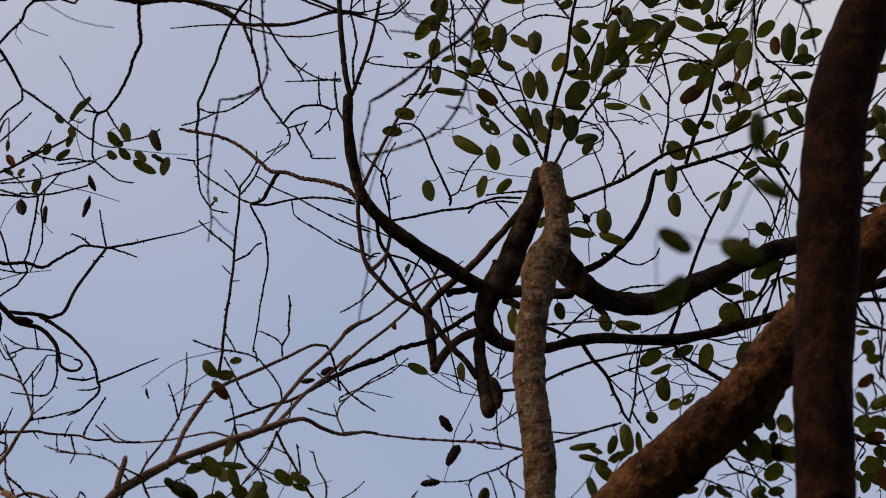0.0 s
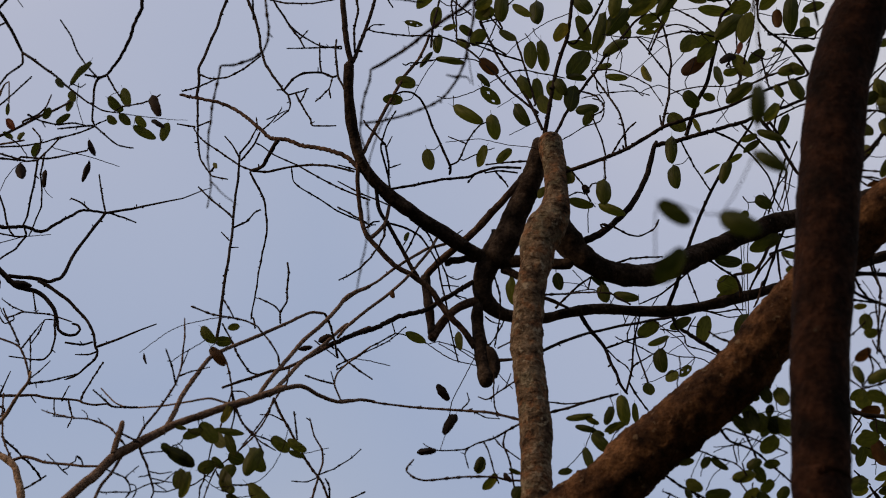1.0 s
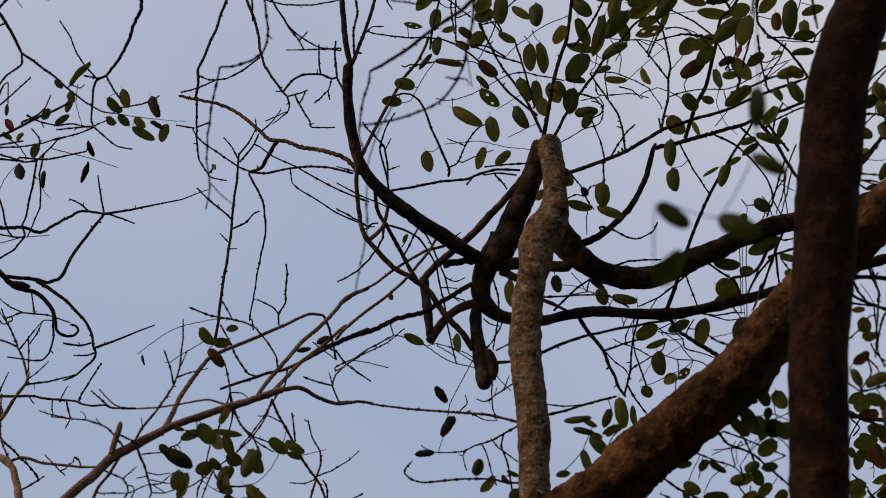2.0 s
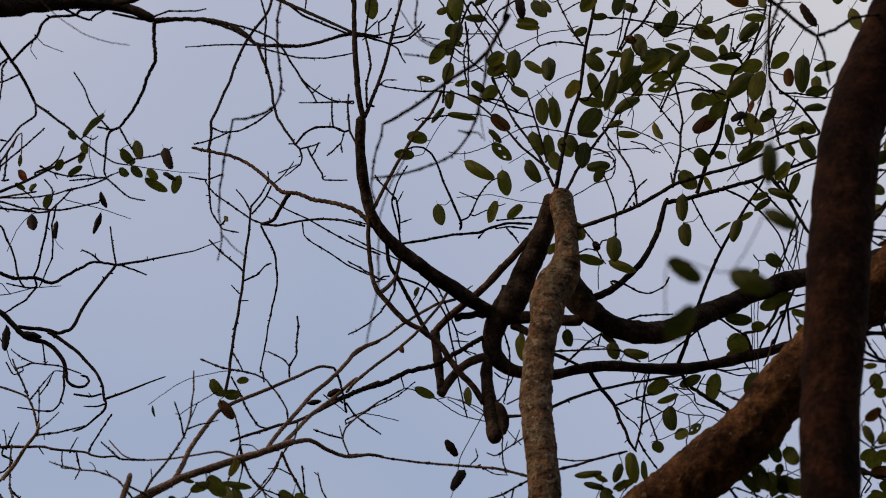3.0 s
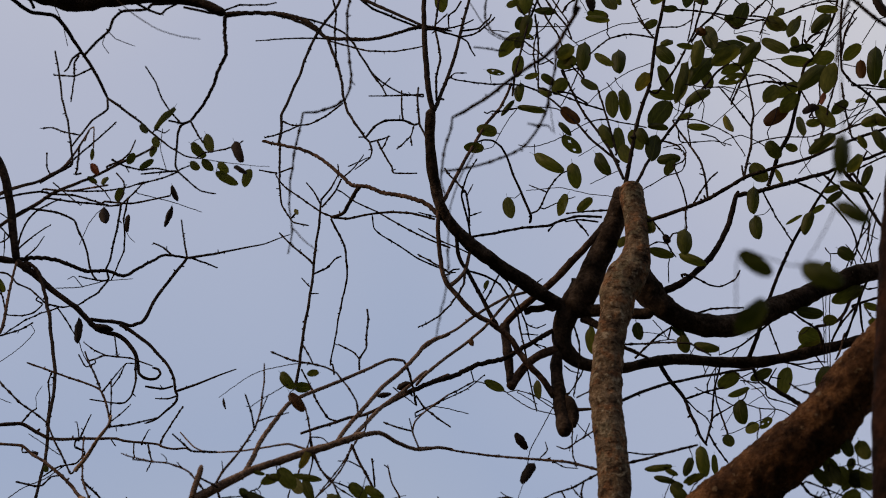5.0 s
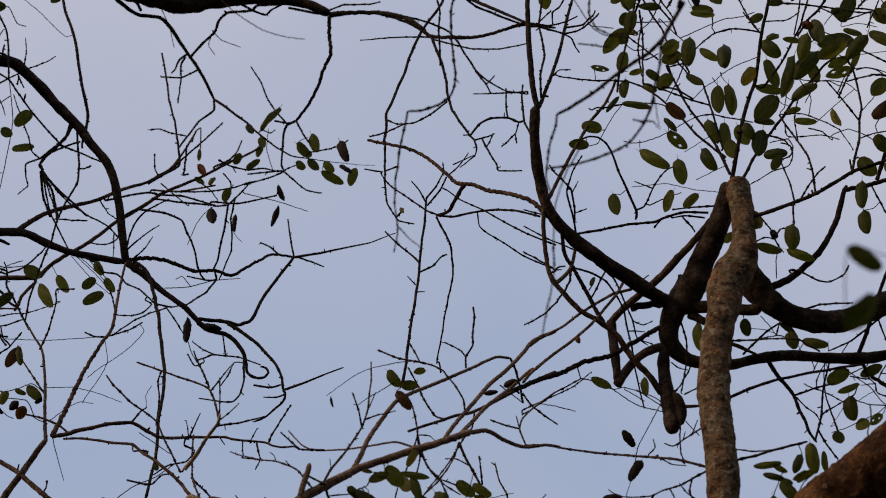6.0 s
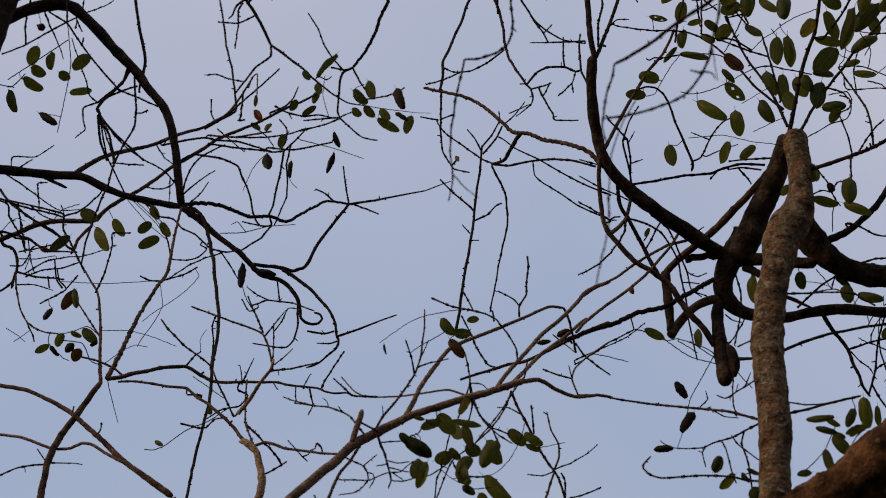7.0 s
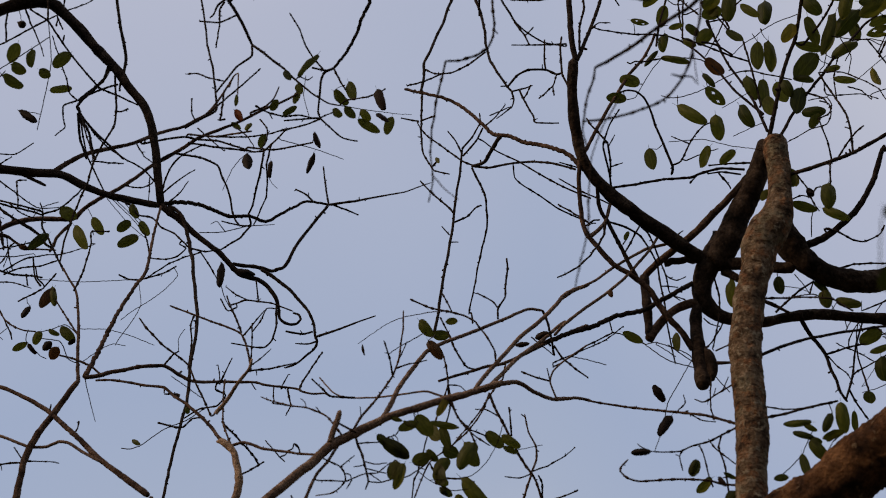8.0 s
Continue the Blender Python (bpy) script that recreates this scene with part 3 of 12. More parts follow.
leaf(b, 'green', (0.546, 3.583, 3.564), (0.602, 3.596, 3.560), 0.0235)
leaf(b, 'green', (0.310, 3.521, 3.477), (0.316, 3.514, 3.438), 0.0243)
leaf(b, 'green', (0.332, 3.529, 3.459), (0.379, 3.517, 3.443), 0.0183)
leaf(b, 'shade', (0.292, 3.530, 3.499), (0.320, 3.530, 3.477), 0.0122)
limb(main, 'limb', 12.4, 10.0, (0.092, 3.560, 3.550), (0.161, 3.538, 3.541), (0.226, 3.516, 3.522), (0.253, 3.507, 3.518))
shaped_limb(main, 'limb', (0.068, 3.578, 3.469, 0.0101), (0.066, 3.571, 3.438, 0.0117), (0.068, 3.561, 3.398, 0.0121), (0.072, 3.551, 3.351, 0.0126), (0.076, 3.541, 3.307, 0.0125), (0.079, 3.531, 3.276, 0.0124), (0.080, 3.528, 3.268, 0.0076))
shaped_limb(main, 'limb', (0.083, 3.551, 3.363, 0.0055), (0.090, 3.546, 3.341, 0.0104), (0.095, 3.541, 3.319, 0.0114), (0.095, 3.536, 3.299, 0.0098), (0.092, 3.531, 3.283, 0.0043))
limb(main, 'limb', 14.6, 9.0, (0.097, 3.560, 3.552), (0.039, 3.534, 3.575), (-0.005, 3.512, 3.598), (-0.050, 3.491, 3.620), (-0.094, 3.468, 3.646), (-0.126, 3.451, 3.670), (-0.151, 3.434, 3.698), (-0.166, 3.418, 3.734), (-0.175, 3.399, 3.777), (-0.180, 3.380, 3.819), (-0.182, 3.365, 3.856), (-0.179, 3.349, 3.893))
branch(main, 6.3, 4.5, (-0.175, 3.349, 3.890), (-0.185, 3.345, 3.942), (-0.190, 3.341, 3.997), (-0.195, 3.336, 4.064), (-0.197, 3.332, 4.119), (-0.198, 3.329, 4.173), (-0.199, 3.320, 4.298))
b = branch(main, 4.2, 2.7, (-0.171, 3.349, 3.895), (-0.156, 3.365, 3.958), (-0.142, 3.380, 4.016), (-0.131, 3.395, 4.077), (-0.124, 3.407, 4.129), (-0.116, 3.420, 4.182), (-0.098, 3.444, 4.289), (-0.086, 3.472, 4.419))
leaf(b, 'green', (-0.101, 3.444, 4.303), (-0.064, 3.436, 4.330), 0.0175)
leaf(b, 'green', (-0.059, 3.453, 4.341), (-0.086, 3.462, 4.373), 0.0252)
leaf(b, 'green', (-0.043, 3.460, 4.370), (-0.004, 3.466, 4.375), 0.0202)
b = branch(main, 2.5, 2.2, (-0.169, 3.355, 3.921), (-0.171, 3.367, 3.987), (-0.164, 3.376, 4.036), (-0.170, 3.385, 4.086), (-0.177, 3.393, 4.127), (-0.174, 3.400, 4.169), (-0.169, 3.417, 4.271), (-0.172, 3.434, 4.376))
leaf(b, 'green', (-0.166, 3.408, 4.240), (-0.165, 3.420, 4.189), 0.0271)
branch(main, 7.4, 7.9, (0.166, 3.503, 3.719), (0.135, 3.514, 3.683), (0.094, 3.529, 3.642), (0.073, 3.537, 3.621), (0.053, 3.543, 3.602), (0.016, 3.555, 3.574), (-0.018, 3.565, 3.547), (-0.038, 3.573, 3.525), wood='mid')
branch(main, 10.1, 8.2, (-0.036, 3.572, 3.528), (-0.031, 3.562, 3.478), (-0.026, 3.550, 3.422), (-0.022, 3.541, 3.378))
branch(main, 9.9, 9.0, (-0.024, 3.541, 3.375), (-0.007, 3.550, 3.407), (0.013, 3.559, 3.437), (0.033, 3.566, 3.457), (0.056, 3.572, 3.470), (0.078, 3.578, 3.475), wood='mid')
b = branch(main, 7.1, 4.2, (0.060, 3.551, 3.359), (0.036, 3.539, 3.394), (0.014, 3.530, 3.414), (-0.007, 3.521, 3.441), (-0.025, 3.512, 3.468), (-0.057, 3.500, 3.490), (-0.095, 3.488, 3.510), (-0.127, 3.476, 3.542), (-0.151, 3.465, 3.572), (-0.160, 3.453, 3.614), (-0.165, 3.437, 3.670), (-0.164, 3.423, 3.721), wood='mid')
leaf(b, 'green', (0.027, 3.536, 3.387), (0.031, 3.536, 3.347), 0.0170)
branch(main, 7.8, 4.9, (0.278, 3.503, 3.565), (0.309, 3.504, 3.581), (0.345, 3.506, 3.612), (0.377, 3.506, 3.648), (0.401, 3.507, 3.692), (0.417, 3.509, 3.732), (0.429, 3.510, 3.778), (0.437, 3.511, 3.799))
b = branch(main, 5.4, 3.1, (0.433, 3.510, 3.790), (0.478, 3.501, 3.794), (0.535, 3.489, 3.805), (0.603, 3.475, 3.818), (0.643, 3.466, 3.828), (0.695, 3.456, 3.842), (0.741, 3.446, 3.858))
leaf(b, 'green', (0.467, 3.499, 3.803), (0.461, 3.487, 3.738), 0.0238)
b = branch(main, 4.7, 2.9, (0.224, 3.435, 3.675), (0.285, 3.416, 3.689), (0.329, 3.402, 3.698), (0.362, 3.391, 3.708), (0.395, 3.380, 3.722), (0.429, 3.368, 3.739), (0.462, 3.358, 3.747), (0.505, 3.344, 3.754), (0.559, 3.327, 3.761), (0.592, 3.316, 3.772), (0.624, 3.305, 3.781), (0.700, 3.281, 3.797))
leaf(b, 'green', (0.677, 3.284, 3.795), (0.695, 3.279, 3.749), 0.0274)
leaf(b, 'green', (0.647, 3.293, 3.788), (0.661, 3.298, 3.763), 0.0149)
b = branch(main, 4.9, 2.5, (0.449, 3.654, 3.485), (0.459, 3.637, 3.506), (0.468, 3.621, 3.525), (0.479, 3.605, 3.555), (0.498, 3.592, 3.606), (0.516, 3.571, 3.647), (0.542, 3.543, 3.696), (0.570, 3.519, 3.739), (0.594, 3.499, 3.773), (0.621, 3.478, 3.807), (0.630, 3.470, 3.822))
leaf(b, 'green', (0.580, 3.508, 3.750), (0.561, 3.505, 3.699), 0.0213)
leaf(b, 'green', (0.562, 3.514, 3.745), (0.527, 3.504, 3.717), 0.0071)
b = branch(main, 4.9, 2.6, (0.496, 3.497, 3.803), (0.509, 3.484, 3.839), (0.522, 3.471, 3.871), (0.541, 3.458, 3.903), (0.554, 3.441, 3.947), (0.566, 3.425, 3.991), (0.576, 3.409, 4.035), (0.596, 3.400, 4.050), (0.614, 3.390, 4.075), (0.624, 3.380, 4.101), (0.638, 3.368, 4.132), (0.648, 3.354, 4.171))
leaf(b, 'green', (0.615, 3.370, 4.121), (0.594, 3.367, 4.096), 0.0194)
leaf(b, 'green', (0.567, 3.419, 3.998), (0.515, 3.418, 3.969), 0.0241)
leaf(b, 'green', (0.562, 3.427, 3.977), (0.521, 3.423, 3.933), 0.0288)
leaf(b, 'brown', (0.538, 3.437, 3.952), (0.489, 3.435, 3.907), 0.0288)
leaf(b, 'green', (0.592, 3.398, 4.041), (0.635, 3.389, 4.048), 0.0289)
leaf(b, 'green', (0.562, 3.440, 3.933), (0.564, 3.428, 3.879), 0.0239)
leaf(b, 'green', (0.532, 3.462, 3.876), (0.558, 3.470, 3.874), 0.0167)
leaf(b, 'green', (0.511, 3.480, 3.833), (0.524, 3.486, 3.803), 0.0107)
leaf(b, 'green', (0.646, 3.359, 4.139), (0.602, 3.357, 4.139), 0.0170)
leaf(b, 'green', (0.631, 3.364, 4.132), (0.591, 3.354, 4.086), 0.0243)
b = branch(main, 4.8, 3.2, (0.208, 3.479, 3.796), (0.218, 3.467, 3.844), (0.233, 3.449, 3.917), (0.247, 3.437, 3.965), (0.260, 3.428, 3.998), (0.267, 3.419, 4.036), (0.273, 3.409, 4.079), (0.281, 3.398, 4.122), (0.288, 3.392, 4.147), (0.302, 3.375, 4.221), (0.311, 3.360, 4.283))
leaf(b, 'yellow', (0.262, 3.417, 4.027), (0.236, 3.412, 3.984), 0.0240)
leaf(b, 'green', (0.236, 3.446, 3.912), (0.252, 3.447, 3.875), 0.0213)
leaf(b, 'green', (0.287, 3.402, 4.086), (0.313, 3.413, 4.108), 0.0169)
leaf(b, 'green', (0.277, 3.405, 4.084), (0.310, 3.405, 4.046), 0.0278)
leaf(b, 'green', (0.284, 3.412, 4.043), (0.305, 3.424, 3.981), 0.0289)
leaf(b, 'green', (0.282, 3.364, 4.247), (0.307, 3.365, 4.224), 0.0269)
leaf(b, 'green', (0.301, 3.373, 4.213), (0.271, 3.364, 4.168), 0.0293)
leaf(b, 'green', (0.300, 3.363, 4.253), (0.338, 3.366, 4.240), 0.0221)
leaf(b, 'green', (0.315, 3.356, 4.307), (0.291, 3.358, 4.333), 0.0271)
branch(main, 3.5, 2.1, (0.205, 3.476, 3.809), (0.184, 3.497, 3.884), (0.167, 3.510, 3.930), (0.145, 3.525, 3.978), (0.132, 3.534, 4.006), (0.118, 3.544, 4.043), (0.109, 3.552, 4.073), (0.099, 3.560, 4.105), (0.088, 3.571, 4.152))
b = branch(main, 3.0, 2.1, (0.192, 3.490, 3.857), (0.198, 3.491, 3.860), (0.173, 3.498, 3.888), (0.147, 3.508, 3.922), (0.125, 3.519, 3.959), (0.108, 3.526, 3.987), (0.085, 3.535, 4.021), (0.061, 3.544, 4.052), (0.034, 3.552, 4.079))
leaf(b, 'brown', (0.084, 3.531, 4.020), (0.121, 3.534, 3.983), 0.0244)
b = branch(main, 3.5, 2.7, (0.217, 3.449, 3.778), (0.230, 3.447, 3.783), (0.253, 3.459, 3.837), (0.288, 3.474, 3.903), (0.321, 3.487, 3.958), (0.342, 3.496, 3.998), (0.382, 3.510, 4.057), (0.409, 3.519, 4.099), (0.438, 3.528, 4.129))
leaf(b, 'green', (0.321, 3.492, 4.017), (0.265, 3.498, 4.035), 0.0194)
leaf(b, 'green', (0.308, 3.489, 4.007), (0.263, 3.476, 3.935), 0.0378)
leaf(b, 'green', (0.300, 3.478, 3.932), (0.258, 3.477, 3.939), 0.0145)
leaf(b, 'green', (0.385, 3.513, 4.104), (0.395, 3.521, 4.059), 0.0247)
leaf(b, 'green', (0.273, 3.462, 3.905), (0.260, 3.453, 3.837), 0.0311)
leaf(b, 'green', (0.272, 3.460, 3.843), (0.318, 3.448, 3.841), 0.0212)
b = branch(main, 2.6, 2.1, (0.262, 3.430, 3.991), (0.277, 3.430, 3.987), (0.316, 3.402, 4.032), (0.334, 3.385, 4.062), (0.352, 3.368, 4.092), (0.360, 3.356, 4.117), (0.378, 3.330, 4.169))
leaf(b, 'green', (0.337, 3.392, 4.036), (0.318, 3.383, 3.937), 0.0287)
b = branch(main, 2.5, 2.1, (0.190, 3.494, 3.879), (0.194, 3.494, 3.883), (0.182, 3.508, 3.955), (0.173, 3.518, 4.005), (0.161, 3.530, 4.066))
leaf(b, 'green', (0.166, 3.507, 3.962), (0.185, 3.501, 3.905), 0.0266)
leaf(b, 'green', (0.206, 3.494, 3.904), (0.216, 3.492, 3.857), 0.0263)
branch(main, 2.1, 1.6, (0.173, 3.518, 4.005), (0.132, 3.507, 4.013), (0.085, 3.494, 4.026), (0.033, 3.479, 4.038))
b = branch(main, 1.6, 1.5, (0.139, 3.527, 3.981), (0.157, 3.526, 3.986), (0.180, 3.521, 3.984), (0.207, 3.517, 3.973), (0.233, 3.512, 3.964), (0.258, 3.508, 3.954))
leaf(b, 'green', (0.200, 3.514, 3.960), (0.203, 3.509, 3.889), 0.0266)
leaf(b, 'green', (0.226, 3.509, 3.949), (0.246, 3.513, 3.903), 0.0292)
b = branch(main, 2.1, 1.5, (0.274, 3.403, 4.104), (0.257, 3.406, 4.111), (0.222, 3.409, 4.119), (0.183, 3.413, 4.112), (0.163, 3.416, 4.097), (0.140, 3.420, 4.076))
leaf(b, 'green', (0.150, 3.415, 4.074), (0.188, 3.406, 4.039), 0.0169)
b = branch(main, 2.1, 1.6, (0.278, 3.403, 4.098), (0.263, 3.408, 4.124), (0.242, 3.415, 4.166))
leaf(b, 'green', (0.254, 3.407, 4.134), (0.282, 3.403, 4.150), 0.0183)
branch(main, 4.1, 2.9, (0.098, 3.540, 3.325), (0.134, 3.520, 3.317))
branch(main, 4.2, 3.1, (-0.156, 3.425, 3.723), (-0.131, 3.443, 3.796), (-0.110, 3.458, 3.854), (-0.093, 3.468, 3.896), (-0.071, 3.482, 3.950), (-0.043, 3.494, 3.998), (-0.028, 3.504, 4.041), (-0.021, 3.507, 4.068), wood='mid')
b = branch(main, 2.6, 2.2, (-0.018, 3.491, 4.025), (-0.013, 3.506, 4.088), (0.001, 3.521, 4.165), (0.013, 3.537, 4.236), (0.023, 3.553, 4.309), (0.032, 3.556, 4.305))
leaf(b, 'green', (0.018, 3.541, 4.271), (0.006, 3.545, 4.217), 0.0253)
leaf(b, 'green', (0.000, 3.527, 4.213), (-0.047, 3.528, 4.151), 0.0276)
leaf(b, 'green', (-0.002, 3.513, 4.144), (-0.010, 3.525, 4.096), 0.0237)
leaf(b, 'green', (0.007, 3.503, 4.078), (0.037, 3.513, 4.095), 0.0123)
branch(main, 2.5, 1.5, (-0.102, 3.457, 3.664), (-0.106, 3.446, 3.691), (-0.115, 3.433, 3.723), (-0.119, 3.425, 3.743), (-0.107, 3.410, 3.780), (-0.088, 3.396, 3.808))
twig(main, 2.0, 1.5, (-0.117, 3.423, 3.748), (-0.110, 3.426, 3.748), (-0.126, 3.429, 3.769), (-0.143, 3.431, 3.791), (-0.154, 3.433, 3.810))
twig(main, 1.5, 1.0, (-0.110, 3.432, 3.741), (-0.097, 3.436, 3.773))
twig(main, 2.0, 2.0, (-0.110, 3.426, 3.746), (-0.104, 3.441, 3.714), (-0.105, 3.453, 3.686))
twig(main, 1.5, 1.0, (-0.104, 3.445, 3.706), (-0.099, 3.444, 3.705), (-0.080, 3.445, 3.714))
branch(main, 1.7, 1.5, (-0.102, 3.456, 3.667), (-0.133, 3.446, 3.681), (-0.160, 3.437, 3.694), (-0.204, 3.424, 3.701))
branch(main, 1.7, 1.5, (-0.103, 3.468, 3.632), (-0.127, 3.468, 3.645), (-0.161, 3.467, 3.661), (-0.206, 3.466, 3.689))
twig(main, 1.9, 1.5, (-0.153, 3.463, 3.580), (-0.141, 3.462, 3.583), (-0.161, 3.467, 3.602), (-0.206, 3.475, 3.635))
branch(main, 4.2, 4.7, (-0.129, 3.452, 3.663), (-0.122, 3.464, 3.619), (-0.106, 3.473, 3.591), (-0.083, 3.484, 3.552), (-0.067, 3.494, 3.518), (-0.048, 3.503, 3.489))
twig(main, 2.4, 1.4, (-0.110, 3.471, 3.594), (-0.116, 3.459, 3.552), (-0.137, 3.444, 3.506), (-0.164, 3.430, 3.468), (-0.198, 3.414, 3.438))
branch(main, 2.5, 1.3, (-0.094, 3.468, 3.640), (-0.061, 3.488, 3.612), (-0.028, 3.505, 3.588), (-0.012, 3.520, 3.556), (0.001, 3.534, 3.527), (0.009, 3.542, 3.508), (0.014, 3.552, 3.484), (0.036, 3.560, 3.469))
branch(main, 2.4, 1.5, (-0.106, 3.472, 3.595), (-0.072, 3.487, 3.592), (-0.044, 3.501, 3.580), (-0.023, 3.516, 3.555), (-0.010, 3.529, 3.531), (-0.005, 3.541, 3.507), (-0.000, 3.552, 3.484), (0.006, 3.553, 3.456), (0.010, 3.553, 3.419), (0.014, 3.553, 3.395), (0.021, 3.553, 3.358), (0.027, 3.553, 3.328))
twig(main, 2.0, 1.9, (-0.042, 3.497, 3.607), (-0.061, 3.493, 3.563), (-0.075, 3.490, 3.532))
branch(main, 4.7, 3.4, (-0.144, 3.470, 3.559), (-0.129, 3.470, 3.571), (-0.112, 3.470, 3.594), (-0.103, 3.468, 3.634), (-0.094, 3.468, 3.644), wood='pale')
twig(main, 1.5, 1.0, (0.001, 3.534, 3.528), (0.009, 3.540, 3.513), (0.028, 3.547, 3.507), (0.046, 3.553, 3.519))
twig(main, 1.5, 1.0, (-0.004, 3.548, 3.494), (0.014, 3.548, 3.494), (0.031, 3.549, 3.493))
twig(main, 1.5, 1.0, (0.014, 3.543, 3.474), (0.046, 3.557, 3.469))
branch(main, 3.4, 2.4, (0.014, 3.522, 3.588), (0.005, 3.527, 3.577), (-0.028, 3.517, 3.562), (-0.062, 3.506, 3.535), (-0.095, 3.494, 3.505), (-0.127, 3.482, 3.471), (-0.170, 3.468, 3.437), (-0.202, 3.456, 3.404), wood='pale')
b = branch(main, 3.0, 3.3, (-0.008, 3.513, 3.589), (-0.023, 3.508, 3.556), (-0.045, 3.501, 3.522), (-0.073, 3.493, 3.481), (-0.106, 3.485, 3.444), (-0.149, 3.475, 3.403), (-0.186, 3.465, 3.363), (-0.202, 3.461, 3.339), wood='pale')
leaf(b, 'brown', (-0.101, 3.482, 3.449), (-0.096, 3.476, 3.432), 0.0101)
branch(main, 5.2, 5.0, (0.059, 3.567, 3.512), (0.019, 3.546, 3.475), (-0.010, 3.536, 3.451), (-0.035, 3.529, 3.431), (-0.064, 3.519, 3.418), (-0.090, 3.510, 3.406), (-0.129, 3.490, 3.375), (-0.180, 3.470, 3.346), (-0.226, 3.455, 3.316))
b = branch(main, 2.0, 3.0, (-0.091, 3.469, 3.895), (-0.076, 3.474, 3.904), (-0.058, 3.481, 3.906), (-0.042, 3.488, 3.896), (-0.032, 3.495, 3.882), (-0.024, 3.502, 3.861), (-0.016, 3.511, 3.840), (0.002, 3.527, 3.802), (0.018, 3.542, 3.765), (0.016, 3.548, 3.750))
leaf(b, 'green', (-0.076, 3.468, 3.879), (-0.117, 3.464, 3.880), 0.0213)
leaf(b, 'green', (-0.030, 3.520, 3.795), (-0.021, 3.521, 3.745), 0.0237)
b = branch(main, 2.0, 1.6, (0.017, 3.541, 3.768), (0.035, 3.536, 3.775), (0.056, 3.556, 3.838), (0.080, 3.572, 3.882), (0.105, 3.584, 3.902))
leaf(b, 'green', (0.105, 3.579, 3.915), (0.115, 3.581, 3.858), 0.0280)
twig(main, 1.5, 1.0, (0.053, 3.553, 3.826), (0.015, 3.568, 3.854))
twig(main, 2.0, 1.5, (0.178, 3.494, 3.746), (0.133, 3.497, 3.746), (0.089, 3.500, 3.743))
b = twig(main, 1.0, 1.5, (0.109, 3.519, 3.794), (0.083, 3.527, 3.790), (0.045, 3.540, 3.779), (0.037, 3.539, 3.782))
leaf(b, 'green', (0.092, 3.519, 3.800), (0.073, 3.516, 3.748), 0.0261)
b = twig(main, 0.8, 0.8, (0.199, 3.445, 3.741), (0.177, 3.446, 3.749), (0.133, 3.462, 3.765), (0.077, 3.481, 3.792), (0.009, 3.504, 3.800))
leaf(b, 'green', (0.140, 3.455, 3.751), (0.111, 3.464, 3.726), 0.0174)
twig(main, 2.6, 1.5, (-0.196, 3.335, 4.080), (-0.177, 3.335, 4.081), (-0.143, 3.346, 4.077), (-0.126, 3.351, 4.073), (-0.109, 3.357, 4.066), (-0.100, 3.363, 4.047), (-0.093, 3.367, 4.037))
twig(main, 2.1, 1.6, (-0.127, 3.404, 4.112), (-0.099, 3.404, 4.118), (-0.073, 3.404, 4.139), (-0.054, 3.404, 4.162))
twig(main, 2.0, 1.5, (-0.195, 3.334, 4.088), (-0.154, 3.331, 4.080), (-0.119, 3.329, 4.087), (-0.096, 3.327, 4.099))
b = branch(main, 2.1, 1.5, (0.041, 3.552, 4.075), (0.029, 3.540, 4.074), (0.008, 3.519, 4.068), (-0.016, 3.497, 4.057), (-0.039, 3.476, 4.044), (-0.068, 3.448, 4.024), (-0.088, 3.430, 4.015), (-0.123, 3.396, 3.997), (-0.145, 3.374, 3.989))
leaf(b, 'green', (-0.072, 3.450, 4.061), (-0.034, 3.442, 4.046), 0.0121)
leaf(b, 'green', (-0.001, 3.512, 4.072), (-0.007, 3.511, 4.028), 0.0210)
leaf(b, 'shade', (-0.015, 3.510, 4.026), (-0.042, 3.510, 3.987), 0.0107)
twig(main, 1.5, 1.0, (-0.145, 3.374, 3.989), (-0.133, 3.375, 4.001), (-0.110, 3.377, 4.002))
branch(main, 2.4, 2.1, (0.362, 3.392, 3.709), (0.362, 3.414, 3.771), (0.356, 3.433, 3.823), (0.338, 3.454, 3.876), (0.319, 3.475, 3.928), (0.310, 3.486, 3.957))
twig(main, 2.0, 1.5, (0.335, 3.399, 3.703), (0.353, 3.398, 3.734), (0.371, 3.396, 3.759), (0.385, 3.395, 3.772))
branch(main, 2.0, 1.5, (0.322, 3.403, 3.699), (0.315, 3.393, 3.732), (0.304, 3.384, 3.760), (0.297, 3.378, 3.779))
b = twig(main, 2.0, 1.5, (0.320, 3.405, 3.698), (0.317, 3.396, 3.633))
leaf(b, 'green', (0.314, 3.393, 3.641), (0.313, 3.383, 3.584), 0.0295)
b = branch(main, 2.9, 2.1, (0.431, 3.368, 3.736), (0.442, 3.378, 3.785), (0.453, 3.387, 3.827), (0.458, 3.397, 3.880), (0.465, 3.404, 3.916), (0.462, 3.415, 3.973), (0.457, 3.424, 4.022), (0.448, 3.430, 4.049))
leaf(b, 'green', (0.453, 3.426, 4.052), (0.409, 3.436, 4.038), 0.0193)
leaf(b, 'green', (0.448, 3.373, 3.776), (0.477, 3.375, 3.738), 0.0300)
branch(main, 2.0, 1.5, (0.457, 3.397, 3.880), (0.437, 3.384, 3.903), (0.415, 3.370, 3.928), (0.393, 3.356, 3.950))
